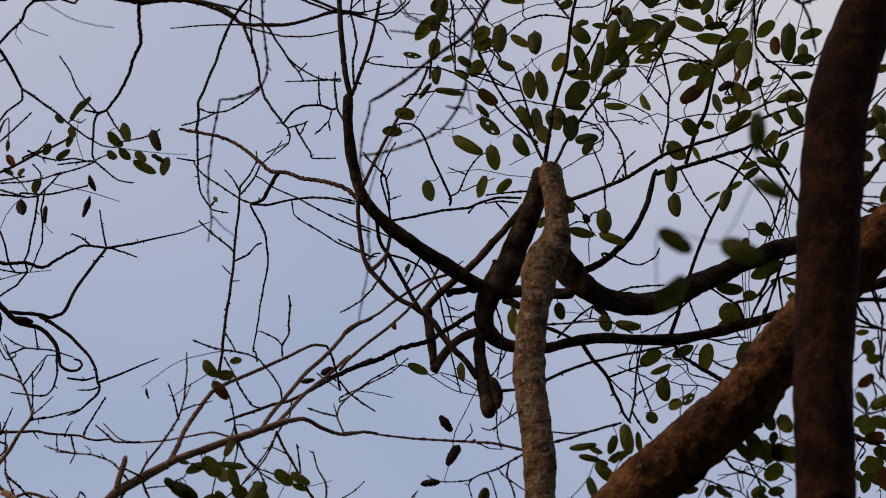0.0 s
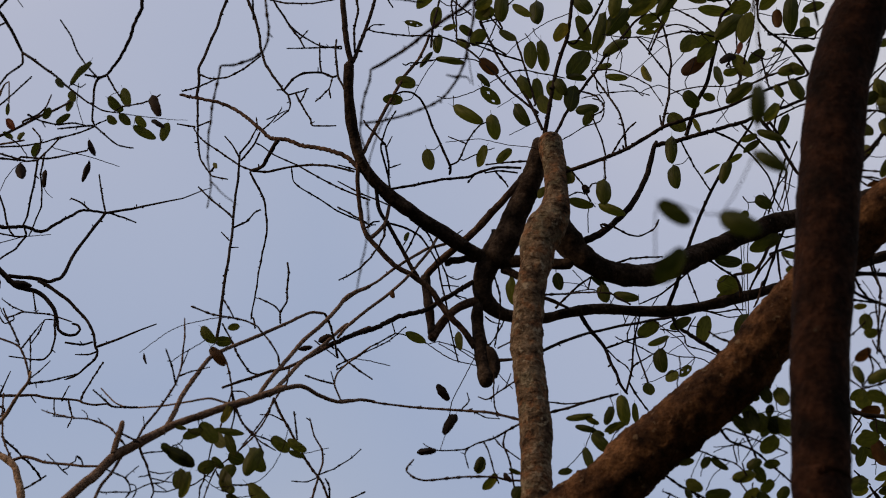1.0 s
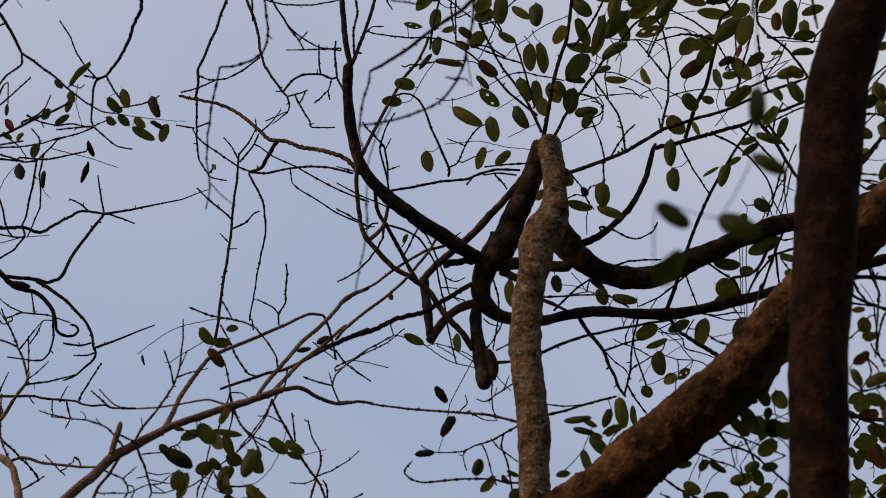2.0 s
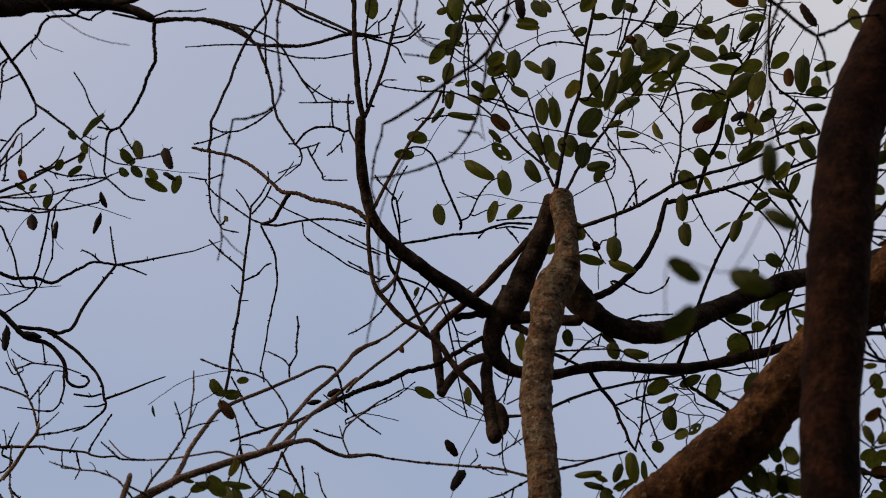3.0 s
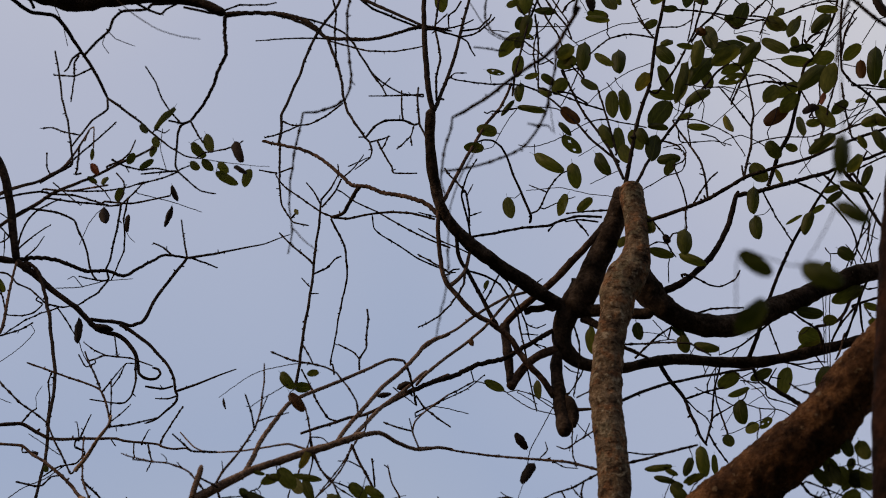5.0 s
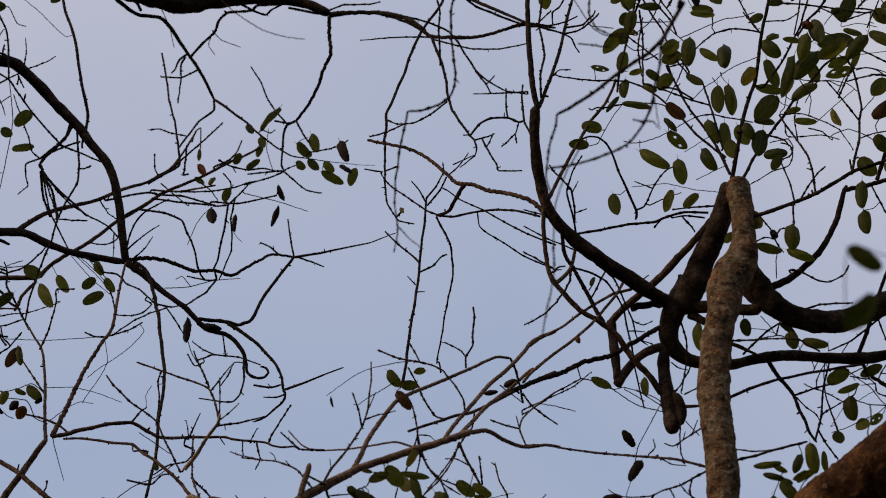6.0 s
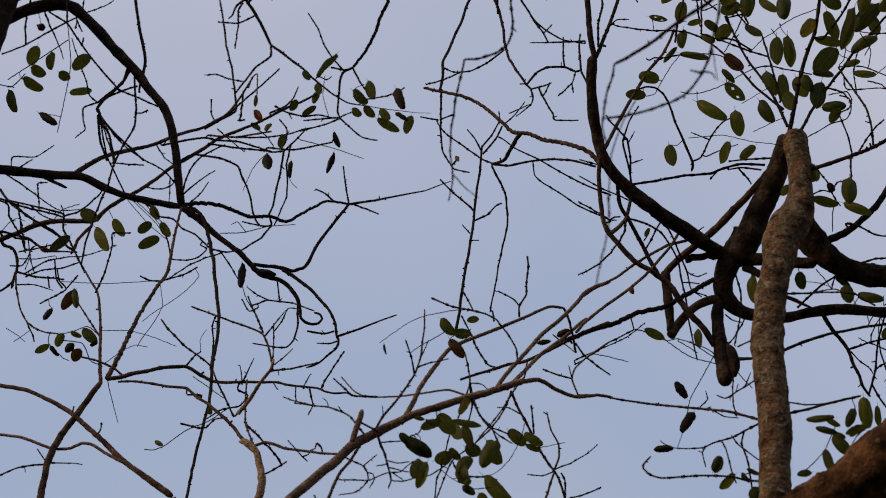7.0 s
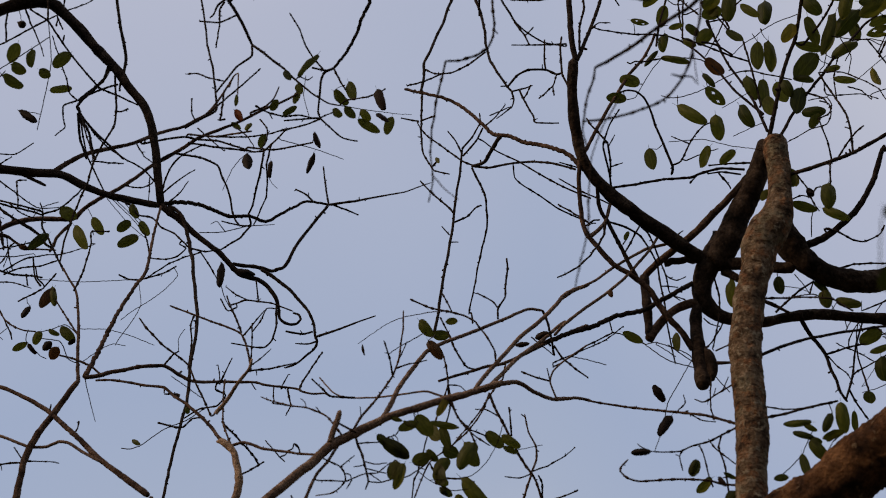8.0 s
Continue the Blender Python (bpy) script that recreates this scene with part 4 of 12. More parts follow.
b = branch(main, 1.5, 1.0, (0.453, 3.387, 3.830), (0.482, 3.375, 3.834), (0.514, 3.361, 3.831), (0.566, 3.339, 3.817), (0.598, 3.324, 3.824), (0.646, 3.301, 3.840), (0.684, 3.284, 3.847))
leaf(b, 'green', (0.482, 3.370, 3.826), (0.508, 3.382, 3.797), 0.0255)
b = branch(main, 2.0, 1.5, (0.484, 3.500, 3.795), (0.510, 3.521, 3.746), (0.532, 3.536, 3.714), (0.543, 3.543, 3.698))
leaf(b, 'green', (0.467, 3.510, 3.742), (0.467, 3.501, 3.687), 0.0260)
b = branch(main, 2.5, 2.0, (0.603, 3.475, 3.818), (0.635, 3.480, 3.784), (0.666, 3.486, 3.746), (0.691, 3.491, 3.709))
leaf(b, 'green', (0.636, 3.476, 3.788), (0.604, 3.481, 3.778), 0.0142)
leaf(b, 'green', (0.640, 3.477, 3.776), (0.605, 3.479, 3.750), 0.0142)
leaf(b, 'green', (0.636, 3.476, 3.798), (0.685, 3.464, 3.771), 0.0166)
b = branch(main, 2.5, 1.6, (0.554, 3.481, 3.800), (0.593, 3.507, 3.796), (0.629, 3.535, 3.780), (0.665, 3.569, 3.752), (0.678, 3.589, 3.729), (0.680, 3.600, 3.715), (0.704, 3.628, 3.687))
leaf(b, 'green', (0.610, 3.522, 3.772), (0.579, 3.530, 3.757), 0.0119)
twig(main, 2.0, 1.5, (0.320, 3.505, 3.591), (0.313, 3.500, 3.600), (0.335, 3.495, 3.594), (0.361, 3.489, 3.573), (0.387, 3.483, 3.563), (0.416, 3.477, 3.577), (0.425, 3.473, 3.594))
twig(main, 2.0, 1.5, (0.327, 3.521, 3.519), (0.374, 3.536, 3.543), (0.437, 3.555, 3.556))
branch(main, 2.5, 1.5, (0.513, 3.585, 3.554), (0.505, 3.604, 3.558), (0.471, 3.620, 3.535), (0.436, 3.635, 3.513), (0.394, 3.649, 3.499))
twig(main, 1.5, 1.5, (0.486, 3.576, 3.535), (0.493, 3.589, 3.520), (0.500, 3.600, 3.503), (0.510, 3.611, 3.481))
branch(main, 4.8, 2.9, (0.270, 3.618, 3.468), (0.277, 3.619, 3.454), (0.291, 3.620, 3.429), (0.303, 3.621, 3.413), (0.318, 3.621, 3.388), (0.327, 3.622, 3.358), (0.338, 3.622, 3.334), (0.343, 3.623, 3.312), (0.357, 3.624, 3.289))
twig(main, 1.5, 1.0, (0.342, 3.623, 3.315), (0.335, 3.623, 3.308))
branch(main, 3.3, 2.4, (0.180, 3.366, 3.258), (0.214, 3.377, 3.279), (0.251, 3.389, 3.300), (0.280, 3.403, 3.315), (0.324, 3.418, 3.332), (0.362, 3.435, 3.347), (0.400, 3.454, 3.364), (0.441, 3.475, 3.380))
branch(main, 2.5, 1.6, (0.318, 3.621, 3.387), (0.341, 3.621, 3.395), (0.360, 3.620, 3.403), (0.381, 3.619, 3.408), (0.397, 3.618, 3.411))
b = branch(main, 2.7, 2.2, (0.179, 3.343, 3.121), (0.220, 3.336, 3.129), (0.260, 3.330, 3.139), (0.311, 3.322, 3.149))
leaf(b, 'green', (0.315, 3.318, 3.145), (0.323, 3.328, 3.091), 0.0231)
leaf(b, 'green', (0.300, 3.321, 3.124), (0.286, 3.310, 3.086), 0.0167)
twig(main, 1.4, 1.3, (0.182, 3.347, 3.147), (0.210, 3.341, 3.140), (0.250, 3.332, 3.136))
branch(main, 2.4, 2.0, (0.355, 3.624, 3.294), (0.369, 3.628, 3.344), (0.374, 3.633, 3.384), (0.378, 3.636, 3.412), (0.385, 3.639, 3.439), (0.395, 3.641, 3.475))
b = twig(main, 2.0, 1.5, (0.362, 3.626, 3.315), (0.380, 3.643, 3.289), (0.399, 3.658, 3.268))
leaf(b, 'green', (0.371, 3.640, 3.277), (0.374, 3.651, 3.237), 0.0138)
twig(main, 1.5, 1.0, (0.323, 3.621, 3.384), (0.340, 3.624, 3.365), (0.358, 3.626, 3.350), (0.371, 3.627, 3.327))
b = twig(main, 2.0, 1.0, (0.369, 3.629, 3.346), (0.378, 3.629, 3.356), (0.399, 3.619, 3.364), (0.421, 3.611, 3.375))
leaf(b, 'green', (0.423, 3.607, 3.379), (0.427, 3.614, 3.331), 0.0289)
twig(main, 1.5, 1.0, (0.461, 3.661, 3.471), (0.467, 3.649, 3.441), (0.479, 3.637, 3.419), (0.481, 3.627, 3.394), (0.504, 3.616, 3.380), (0.524, 3.603, 3.366), (0.538, 3.591, 3.351))
branch(main, 3.6, 5.2, (0.459, 3.661, 3.476), (0.475, 3.659, 3.449), (0.492, 3.657, 3.434), (0.512, 3.656, 3.417), (0.533, 3.654, 3.402), (0.554, 3.652, 3.384))
b = twig(main, 1.0, 2.0, (0.385, 3.645, 3.470), (0.382, 3.651, 3.441), (0.382, 3.640, 3.395), (0.388, 3.627, 3.358), (0.398, 3.614, 3.307))
leaf(b, 'green', (0.396, 3.609, 3.305), (0.401, 3.612, 3.280), 0.0251)
twig(main, 1.3, 1.1, (0.360, 3.620, 3.403), (0.379, 3.623, 3.394), (0.397, 3.631, 3.389), (0.416, 3.639, 3.381))
twig(main, 1.2, 1.0, (0.403, 3.152, 3.139), (0.404, 3.148, 3.122), (0.401, 3.144, 3.103), (0.395, 3.140, 3.074), (0.427, 3.153, 3.037))
branch(main, 2.0, 1.5, (0.511, 3.664, 3.493), (0.549, 3.659, 3.483), (0.583, 3.654, 3.486), (0.608, 3.651, 3.484))
twig(main, 1.5, 1.0, (0.538, 3.660, 3.484), (0.573, 3.668, 3.477), (0.599, 3.674, 3.481))
twig(main, 1.5, 1.0, (0.589, 3.679, 3.516), (0.609, 3.673, 3.476))
twig(main, 1.9, 1.6, (0.488, 3.099, 3.137), (0.467, 3.100, 3.146), (0.450, 3.101, 3.160))
twig(main, 2.2, 2.2, (0.518, 3.580, 3.568), (0.541, 3.590, 3.560), (0.568, 3.600, 3.544), (0.586, 3.610, 3.537))
twig(main, 1.9, 1.4, (0.186, 3.389, 3.386), (0.229, 3.381, 3.384), (0.257, 3.373, 3.382), (0.278, 3.361, 3.376), (0.291, 3.348, 3.368))
branch(main, 4.5, 2.8, (0.189, 3.389, 3.381), (0.216, 3.404, 3.376), (0.237, 3.415, 3.371), wood='mid')
branch(main, 2.5, 2.0, (0.220, 3.565, 3.449), (0.239, 3.558, 3.466), (0.264, 3.549, 3.488), (0.285, 3.540, 3.500), (0.292, 3.529, 3.500))
twig(main, 1.5, 1.5, (0.291, 3.532, 3.499), (0.287, 3.527, 3.483), (0.283, 3.522, 3.467))
twig(main, 1.6, 1.7, (0.291, 3.348, 3.368), (0.310, 3.348, 3.366), (0.328, 3.348, 3.354), (0.346, 3.348, 3.342))
branch(main, 3.1, 2.1, (0.711, 3.633, 3.682), (0.689, 3.654, 3.637), (0.671, 3.673, 3.595), (0.654, 3.692, 3.551))
twig(main, 2.6, 2.1, (0.679, 3.663, 3.618), (0.647, 3.675, 3.584), (0.625, 3.687, 3.545))
twig(main, 2.6, 1.6, (0.686, 3.659, 3.625), (0.692, 3.691, 3.577), (0.698, 3.701, 3.564))
b = branch(main, 2.6, 2.6, (0.675, 3.664, 3.614), (0.671, 3.664, 3.619), (0.725, 3.650, 3.631), (0.756, 3.642, 3.631))
leaf(b, 'green', (0.692, 3.654, 3.617), (0.723, 3.648, 3.603), 0.0145)
b = twig(main, 0.8, 0.7, (0.611, 3.610, 3.619), (0.593, 3.557, 3.469), (0.589, 3.516, 3.361))
leaf(b, 'green', (0.595, 3.580, 3.540), (0.621, 3.569, 3.536), 0.0211)
leaf(b, 'green', (0.591, 3.531, 3.413), (0.569, 3.531, 3.367), 0.0275)
branch(main, 4.3, 3.5, (0.640, 3.467, 3.827), (0.677, 3.480, 3.775), (0.694, 3.489, 3.740), (0.714, 3.498, 3.708))
b = branch(main, 2.1, 2.6, (0.613, 3.165, 4.048), (0.623, 3.165, 4.047), (0.616, 3.189, 3.984), (0.614, 3.213, 3.920), (0.615, 3.223, 3.894), (0.631, 3.234, 3.874), (0.652, 3.243, 3.863), (0.679, 3.256, 3.842), (0.710, 3.276, 3.801), (0.700, 3.281, 3.797))
leaf(b, 'green', (0.694, 3.266, 3.809), (0.651, 3.274, 3.801), 0.0206)
twig(main, 2.1, 1.6, (0.614, 3.214, 3.917), (0.626, 3.209, 3.970), (0.648, 3.204, 4.021))
b = twig(main, 1.5, 2.0, (0.636, 3.302, 3.788), (0.630, 3.307, 3.851), (0.629, 3.313, 3.925))
leaf(b, 'green', (0.637, 3.305, 3.875), (0.601, 3.298, 3.844), 0.0209)
b = twig(main, 1.5, 1.6, (0.662, 3.467, 3.811), (0.666, 3.463, 3.817), (0.722, 3.479, 3.856), (0.747, 3.486, 3.869))
leaf(b, 'green', (0.701, 3.470, 3.835), (0.681, 3.469, 3.787), 0.0167)
b = twig(main, 1.5, 2.0, (0.613, 3.273, 3.922), (0.609, 3.279, 3.897), (0.595, 3.292, 3.855), (0.587, 3.302, 3.822), (0.573, 3.315, 3.778), (0.579, 3.321, 3.768))
leaf(b, 'green', (0.593, 3.269, 3.935), (0.539, 3.264, 3.882), 0.0301)
twig(main, 1.5, 1.0, (0.691, 3.491, 3.709), (0.671, 3.546, 3.696), (0.653, 3.618, 3.672))
twig(main, 1.0, 1.6, (0.717, 3.635, 3.683), (0.712, 3.626, 3.701), (0.709, 3.608, 3.773), (0.738, 3.591, 3.844))
b = twig(main, 1.5, 1.0, (0.670, 3.598, 3.698), (0.641, 3.593, 3.701), (0.623, 3.591, 3.700), (0.614, 3.588, 3.712))
leaf(b, 'green', (0.621, 3.587, 3.676), (0.608, 3.592, 3.659), 0.0191)
b = branch(main, 2.5, 1.7, (0.459, 3.159, 3.014), (0.482, 3.179, 2.991), (0.522, 3.200, 2.984), (0.553, 3.220, 2.965), (0.582, 3.240, 2.947), (0.612, 3.260, 2.929))
leaf(b, 'green', (0.540, 3.211, 2.961), (0.571, 3.223, 2.968), 0.0161)
leaf(b, 'green', (0.557, 3.228, 2.938), (0.537, 3.238, 2.920), 0.0202)
b = branch(main, 1.7, 1.3, (0.411, 3.183, 2.982), (0.433, 3.175, 2.970), (0.459, 3.165, 2.953), (0.485, 3.156, 2.940), (0.500, 3.148, 2.916))
leaf(b, 'green', (0.443, 3.167, 2.958), (0.428, 3.161, 2.934), 0.0138)
leaf(b, 'green', (0.444, 3.165, 2.954), (0.472, 3.163, 2.932), 0.0119)
twig(main, 1.3, 0.8, (0.487, 3.155, 2.941), (0.481, 3.143, 2.964), (0.488, 3.136, 2.977))
twig(main, 0.9, 0.8, (0.522, 3.175, 2.992), (0.481, 3.177, 2.981), (0.453, 3.180, 2.981))
branch(main, 1.7, 1.3, (0.469, 3.167, 3.004), (0.474, 3.165, 3.008), (0.512, 3.173, 2.996), (0.554, 3.182, 2.981), (0.579, 3.187, 2.971))
b = branch(main, 2.7, 1.9, (0.133, 3.342, 3.110), (0.080, 3.362, 3.134), (0.010, 3.389, 3.153), (-0.061, 3.416, 3.172), (-0.120, 3.438, 3.191), (-0.157, 3.452, 3.205), (-0.197, 3.466, 3.211), wood='mid')
leaf(b, 'dry', (0.020, 3.382, 3.142), (-0.002, 3.369, 3.098), 0.0180)
twig(main, 1.4, 0.9, (0.031, 3.381, 3.147), (0.032, 3.382, 3.153), (0.044, 3.390, 3.170), (0.041, 3.396, 3.190))
twig(main, 1.4, 0.9, (0.045, 3.376, 3.144), (0.046, 3.376, 3.148), (0.073, 3.383, 3.134), (0.099, 3.389, 3.134))
branch(main, 1.4, 1.4, (0.098, 3.540, 3.328), (0.093, 3.511, 3.254), (0.093, 3.494, 3.211), (0.099, 3.480, 3.178))
branch(main, 1.8, 1.4, (0.138, 3.358, 3.201), (0.111, 3.372, 3.188), (0.095, 3.380, 3.181), (0.085, 3.386, 3.175), (0.075, 3.390, 3.173), (0.061, 3.397, 3.182))
twig(main, 0.9, 0.9, (0.129, 3.511, 3.251), (0.107, 3.529, 3.286), (0.095, 3.539, 3.310))
twig(main, 1.4, 0.9, (0.111, 3.371, 3.188), (0.121, 3.359, 3.210))
twig(main, 0.9, 0.9, (0.094, 3.381, 3.179), (0.099, 3.373, 3.194))
branch(main, 2.2, 1.1, (0.135, 3.340, 3.102), (0.112, 3.335, 3.087), (0.086, 3.329, 3.069), (0.055, 3.322, 3.056), (0.035, 3.318, 3.044), (0.005, 3.312, 3.039), (-0.015, 3.308, 3.038))
b = twig(main, 1.1, 0.9, (-0.013, 3.308, 3.038), (-0.030, 3.315, 3.047), (-0.040, 3.321, 3.058))
leaf(b, 'dry', (-0.016, 3.306, 3.037), (-0.051, 3.307, 3.034), 0.0123)
b = branch(main, 1.8, 1.8, (0.108, 3.334, 3.086), (0.103, 3.341, 3.063), (0.110, 3.346, 3.043), (0.116, 3.353, 3.020), (0.121, 3.363, 2.985))
leaf(b, 'green', (0.112, 3.348, 3.018), (0.134, 3.357, 3.010), 0.0083)
branch(main, 1.3, 1.3, (0.086, 3.329, 3.071), (0.100, 3.328, 3.052), (0.132, 3.325, 3.025))
b = twig(main, 1.3, 1.3, (0.067, 3.325, 3.062), (0.075, 3.323, 3.045), (0.083, 3.320, 3.007), (0.092, 3.318, 2.978))
leaf(b, 'green', (0.090, 3.315, 2.994), (0.067, 3.324, 2.967), 0.0205)
twig(main, 1.3, 0.9, (0.039, 3.319, 3.044), (0.034, 3.323, 3.037), (0.040, 3.334, 3.014))
b = twig(main, 1.0, 1.0, (0.061, 3.550, 3.341), (0.031, 3.557, 3.284), (0.014, 3.561, 3.250), (0.008, 3.565, 3.220))
leaf(b, 'dry', (0.007, 3.558, 3.250), (-0.016, 3.547, 3.279), 0.0168)
twig(main, 0.7, 0.7, (-0.010, 3.309, 3.038), (0.002, 3.319, 3.080))
twig(main, 1.0, 1.0, (0.065, 3.544, 3.316), (0.011, 3.561, 3.341), (-0.043, 3.580, 3.391))
twig(main, 1.0, 1.0, (0.067, 3.546, 3.325), (0.012, 3.533, 3.359))
twig(main, 1.4, 1.0, (-0.201, 3.489, 3.287), (-0.204, 3.486, 3.293), (-0.161, 3.496, 3.320), (-0.108, 3.509, 3.354), (-0.073, 3.518, 3.390))
b = twig(main, 1.0, 1.5, (0.469, 3.656, 3.485), (0.469, 3.662, 3.473), (0.429, 3.661, 3.451), (0.389, 3.659, 3.434))
leaf(b, 'green', (0.389, 3.655, 3.432), (0.433, 3.653, 3.462), 0.0271)
leaf(b, 'green', (0.454, 3.658, 3.448), (0.497, 3.647, 3.466), 0.0215)
b = twig(main, 1.0, 1.0, (0.452, 3.429, 4.047), (0.400, 3.410, 4.071))
leaf(b, 'green', (0.388, 3.406, 4.056), (0.340, 3.404, 3.995), 0.0337)
leaf(b, 'green', (0.388, 3.406, 4.075), (0.464, 3.417, 4.095), 0.0362)
twig(main, 1.0, 1.0, (0.352, 3.446, 4.013), (0.372, 3.449, 3.972), (0.365, 3.451, 3.928))
branch(main, 1.5, 1.0, (0.310, 3.486, 3.957), (0.353, 3.459, 3.940), (0.390, 3.433, 3.904), (0.419, 3.410, 3.867), (0.440, 3.381, 3.800))
branch(main, 1.5, 1.0, (0.319, 3.473, 3.926), (0.325, 3.471, 3.893), (0.391, 3.464, 3.891), (0.424, 3.460, 3.877))
b = twig(main, 1.5, 1.0, (0.341, 3.453, 3.871), (0.338, 3.469, 3.931))
leaf(b, 'green', (0.337, 3.465, 3.928), (0.381, 3.460, 3.920), 0.0143)
b = twig(main, 1.5, 1.0, (0.299, 3.378, 3.778), (0.320, 3.399, 3.802), (0.327, 3.417, 3.834), (0.319, 3.436, 3.864), (0.287, 3.471, 3.880))
leaf(b, 'green', (0.300, 3.378, 3.788), (0.281, 3.387, 3.761), 0.0184)
b = twig(main, 1.8, 1.5, (0.566, 3.420, 3.994), (0.551, 3.420, 4.008), (0.526, 3.423, 4.036), (0.497, 3.428, 4.060), (0.475, 3.429, 4.074))
leaf(b, 'green', (0.473, 3.425, 4.070), (0.457, 3.436, 4.032), 0.0133)
leaf(b, 'green', (0.531, 3.420, 4.062), (0.601, 3.428, 4.055), 0.0218)
b = twig(main, 1.5, 1.5, (0.555, 3.384, 3.965), (0.522, 3.379, 3.971), (0.485, 3.374, 3.974))
leaf(b, 'green', (0.518, 3.375, 3.961), (0.481, 3.368, 3.921), 0.0285)
b = twig(main, 1.5, 1.6, (0.595, 3.398, 4.058), (0.572, 3.385, 4.075), (0.579, 3.366, 4.118))
leaf(b, 'green', (0.570, 3.362, 4.127), (0.555, 3.372, 4.107), 0.0133)
leaf(b, 'green', (0.543, 3.381, 4.056), (0.596, 3.392, 4.073), 0.0156)
leaf(b, 'green', (0.553, 3.379, 4.088), (0.562, 3.392, 4.056), 0.0169)
leaf(b, 'green', (0.565, 3.362, 4.120), (0.538, 3.350, 4.066), 0.0217)
twig(main, 1.0, 1.5, (0.624, 3.380, 4.101), (0.619, 3.380, 4.104), (0.615, 3.381, 4.106), (0.607, 3.376, 4.088), (0.586, 3.366, 4.061))
b = twig(main, 1.5, 1.5, (0.577, 3.307, 3.841), (0.559, 3.309, 3.842), (0.580, 3.297, 3.872), (0.580, 3.281, 3.917))
leaf(b, 'red', (0.589, 3.288, 3.886), (0.579, 3.275, 3.845), 0.0116)
leaf(b, 'dry', (0.577, 3.296, 3.861), (0.545, 3.291, 3.842), 0.0185)
leaf(b, 'green', (0.573, 3.297, 3.861), (0.604, 3.298, 3.810), 0.0277)
leaf(b, 'green', (0.551, 3.305, 3.825), (0.581, 3.303, 3.826), 0.0160)
twig(main, 1.5, 1.5, (0.566, 3.424, 3.990), (0.579, 3.413, 3.940), (0.585, 3.403, 3.891))
twig(main, 1.0, 1.0, (0.558, 3.342, 3.819), (0.558, 3.346, 3.813), (0.564, 3.354, 3.779), (0.538, 3.365, 3.747))
b = branch(main, 2.1, 1.6, (0.636, 3.236, 3.871), (0.634, 3.240, 3.868), (0.669, 3.243, 3.870), (0.724, 3.249, 3.862))
leaf(b, 'green', (0.722, 3.245, 3.839), (0.679, 3.235, 3.830), 0.0160)
b = twig(main, 1.5, 1.5, (0.624, 3.289, 3.799), (0.661, 3.282, 3.847), (0.676, 3.278, 3.881))
leaf(b, 'green', (0.668, 3.277, 3.859), (0.645, 3.280, 3.859), 0.0093)
twig(main, 1.0, 1.0, (0.606, 3.394, 4.066), (0.643, 3.385, 4.101), (0.664, 3.378, 4.138))
b = twig(main, 0.9, 0.9, (0.247, 3.330, 3.048), (0.263, 3.336, 3.089), (0.269, 3.337, 3.100))
leaf(b, 'green', (0.265, 3.333, 3.112), (0.216, 3.338, 3.107), 0.0126)
leaf(b, 'green', (0.250, 3.333, 3.110), (0.274, 3.337, 3.096), 0.0105)
leaf(b, 'green', (0.268, 3.331, 3.081), (0.231, 3.331, 3.090), 0.0115)
leaf(b, 'green', (0.261, 3.331, 3.081), (0.283, 3.332, 3.073), 0.0104)
leaf(b, 'green', (0.261, 3.330, 3.076), (0.291, 3.335, 3.042), 0.0208)
b = twig(main, 1.3, 0.9, (0.261, 3.221, 2.962), (0.274, 3.208, 2.989), (0.289, 3.195, 3.015))
leaf(b, 'green', (0.308, 3.191, 3.032), (0.270, 3.180, 3.013), 0.0140)
leaf(b, 'green', (0.296, 3.191, 3.034), (0.279, 3.189, 3.013), 0.0121)
b = twig(main, 0.9, 0.9, (0.212, 3.322, 3.006), (0.234, 3.327, 3.031), (0.247, 3.330, 3.048))
leaf(b, 'green', (0.246, 3.326, 3.048), (0.257, 3.317, 3.000), 0.0166)
leaf(b, 'green', (0.222, 3.319, 3.001), (0.196, 3.309, 2.992), 0.0124)
b = branch(main, 4.2, 3.2, (0.701, 2.981, 3.403), (0.731, 2.993, 3.438), (0.751, 3.002, 3.466), (0.767, 3.010, 3.490), (0.792, 3.021, 3.530), (0.826, 3.041, 3.601))
leaf(b, 'green', (0.737, 2.991, 3.442), (0.724, 2.998, 3.459), 0.0205)
leaf(b, 'green', (0.791, 3.028, 3.573), (0.813, 3.023, 3.583), 0.0169)
branch(main, 1.3, 1.7, (0.784, 2.934, 3.369), (0.749, 2.952, 3.381), (0.702, 2.975, 3.401))
twig(main, 1.3, 1.3, (0.765, 2.945, 3.354), (0.727, 2.942, 3.359), (0.695, 2.940, 3.371))
branch(main, 4.1, 3.6, (0.679, 3.026, 3.228), (0.714, 3.016, 3.221), (0.767, 3.000, 3.209))
b = branch(main, 2.1, 1.6, (0.720, 3.010, 3.251), (0.722, 2.994, 3.198), (0.723, 2.985, 3.173), (0.715, 2.974, 3.136), (0.702, 2.955, 3.074), (0.700, 2.945, 3.044), (0.705, 2.933, 3.013))
leaf(b, 'green', (0.710, 2.929, 2.999), (0.671, 2.925, 2.979), 0.0190)
b = branch(main, 2.1, 1.7, (0.633, 3.035, 3.219), (0.667, 3.044, 3.188), (0.693, 3.035, 3.181), (0.734, 3.021, 3.166), (0.770, 3.009, 3.152))
leaf(b, 'yellow', (0.686, 3.033, 3.167), (0.707, 3.027, 3.167), 0.0109)
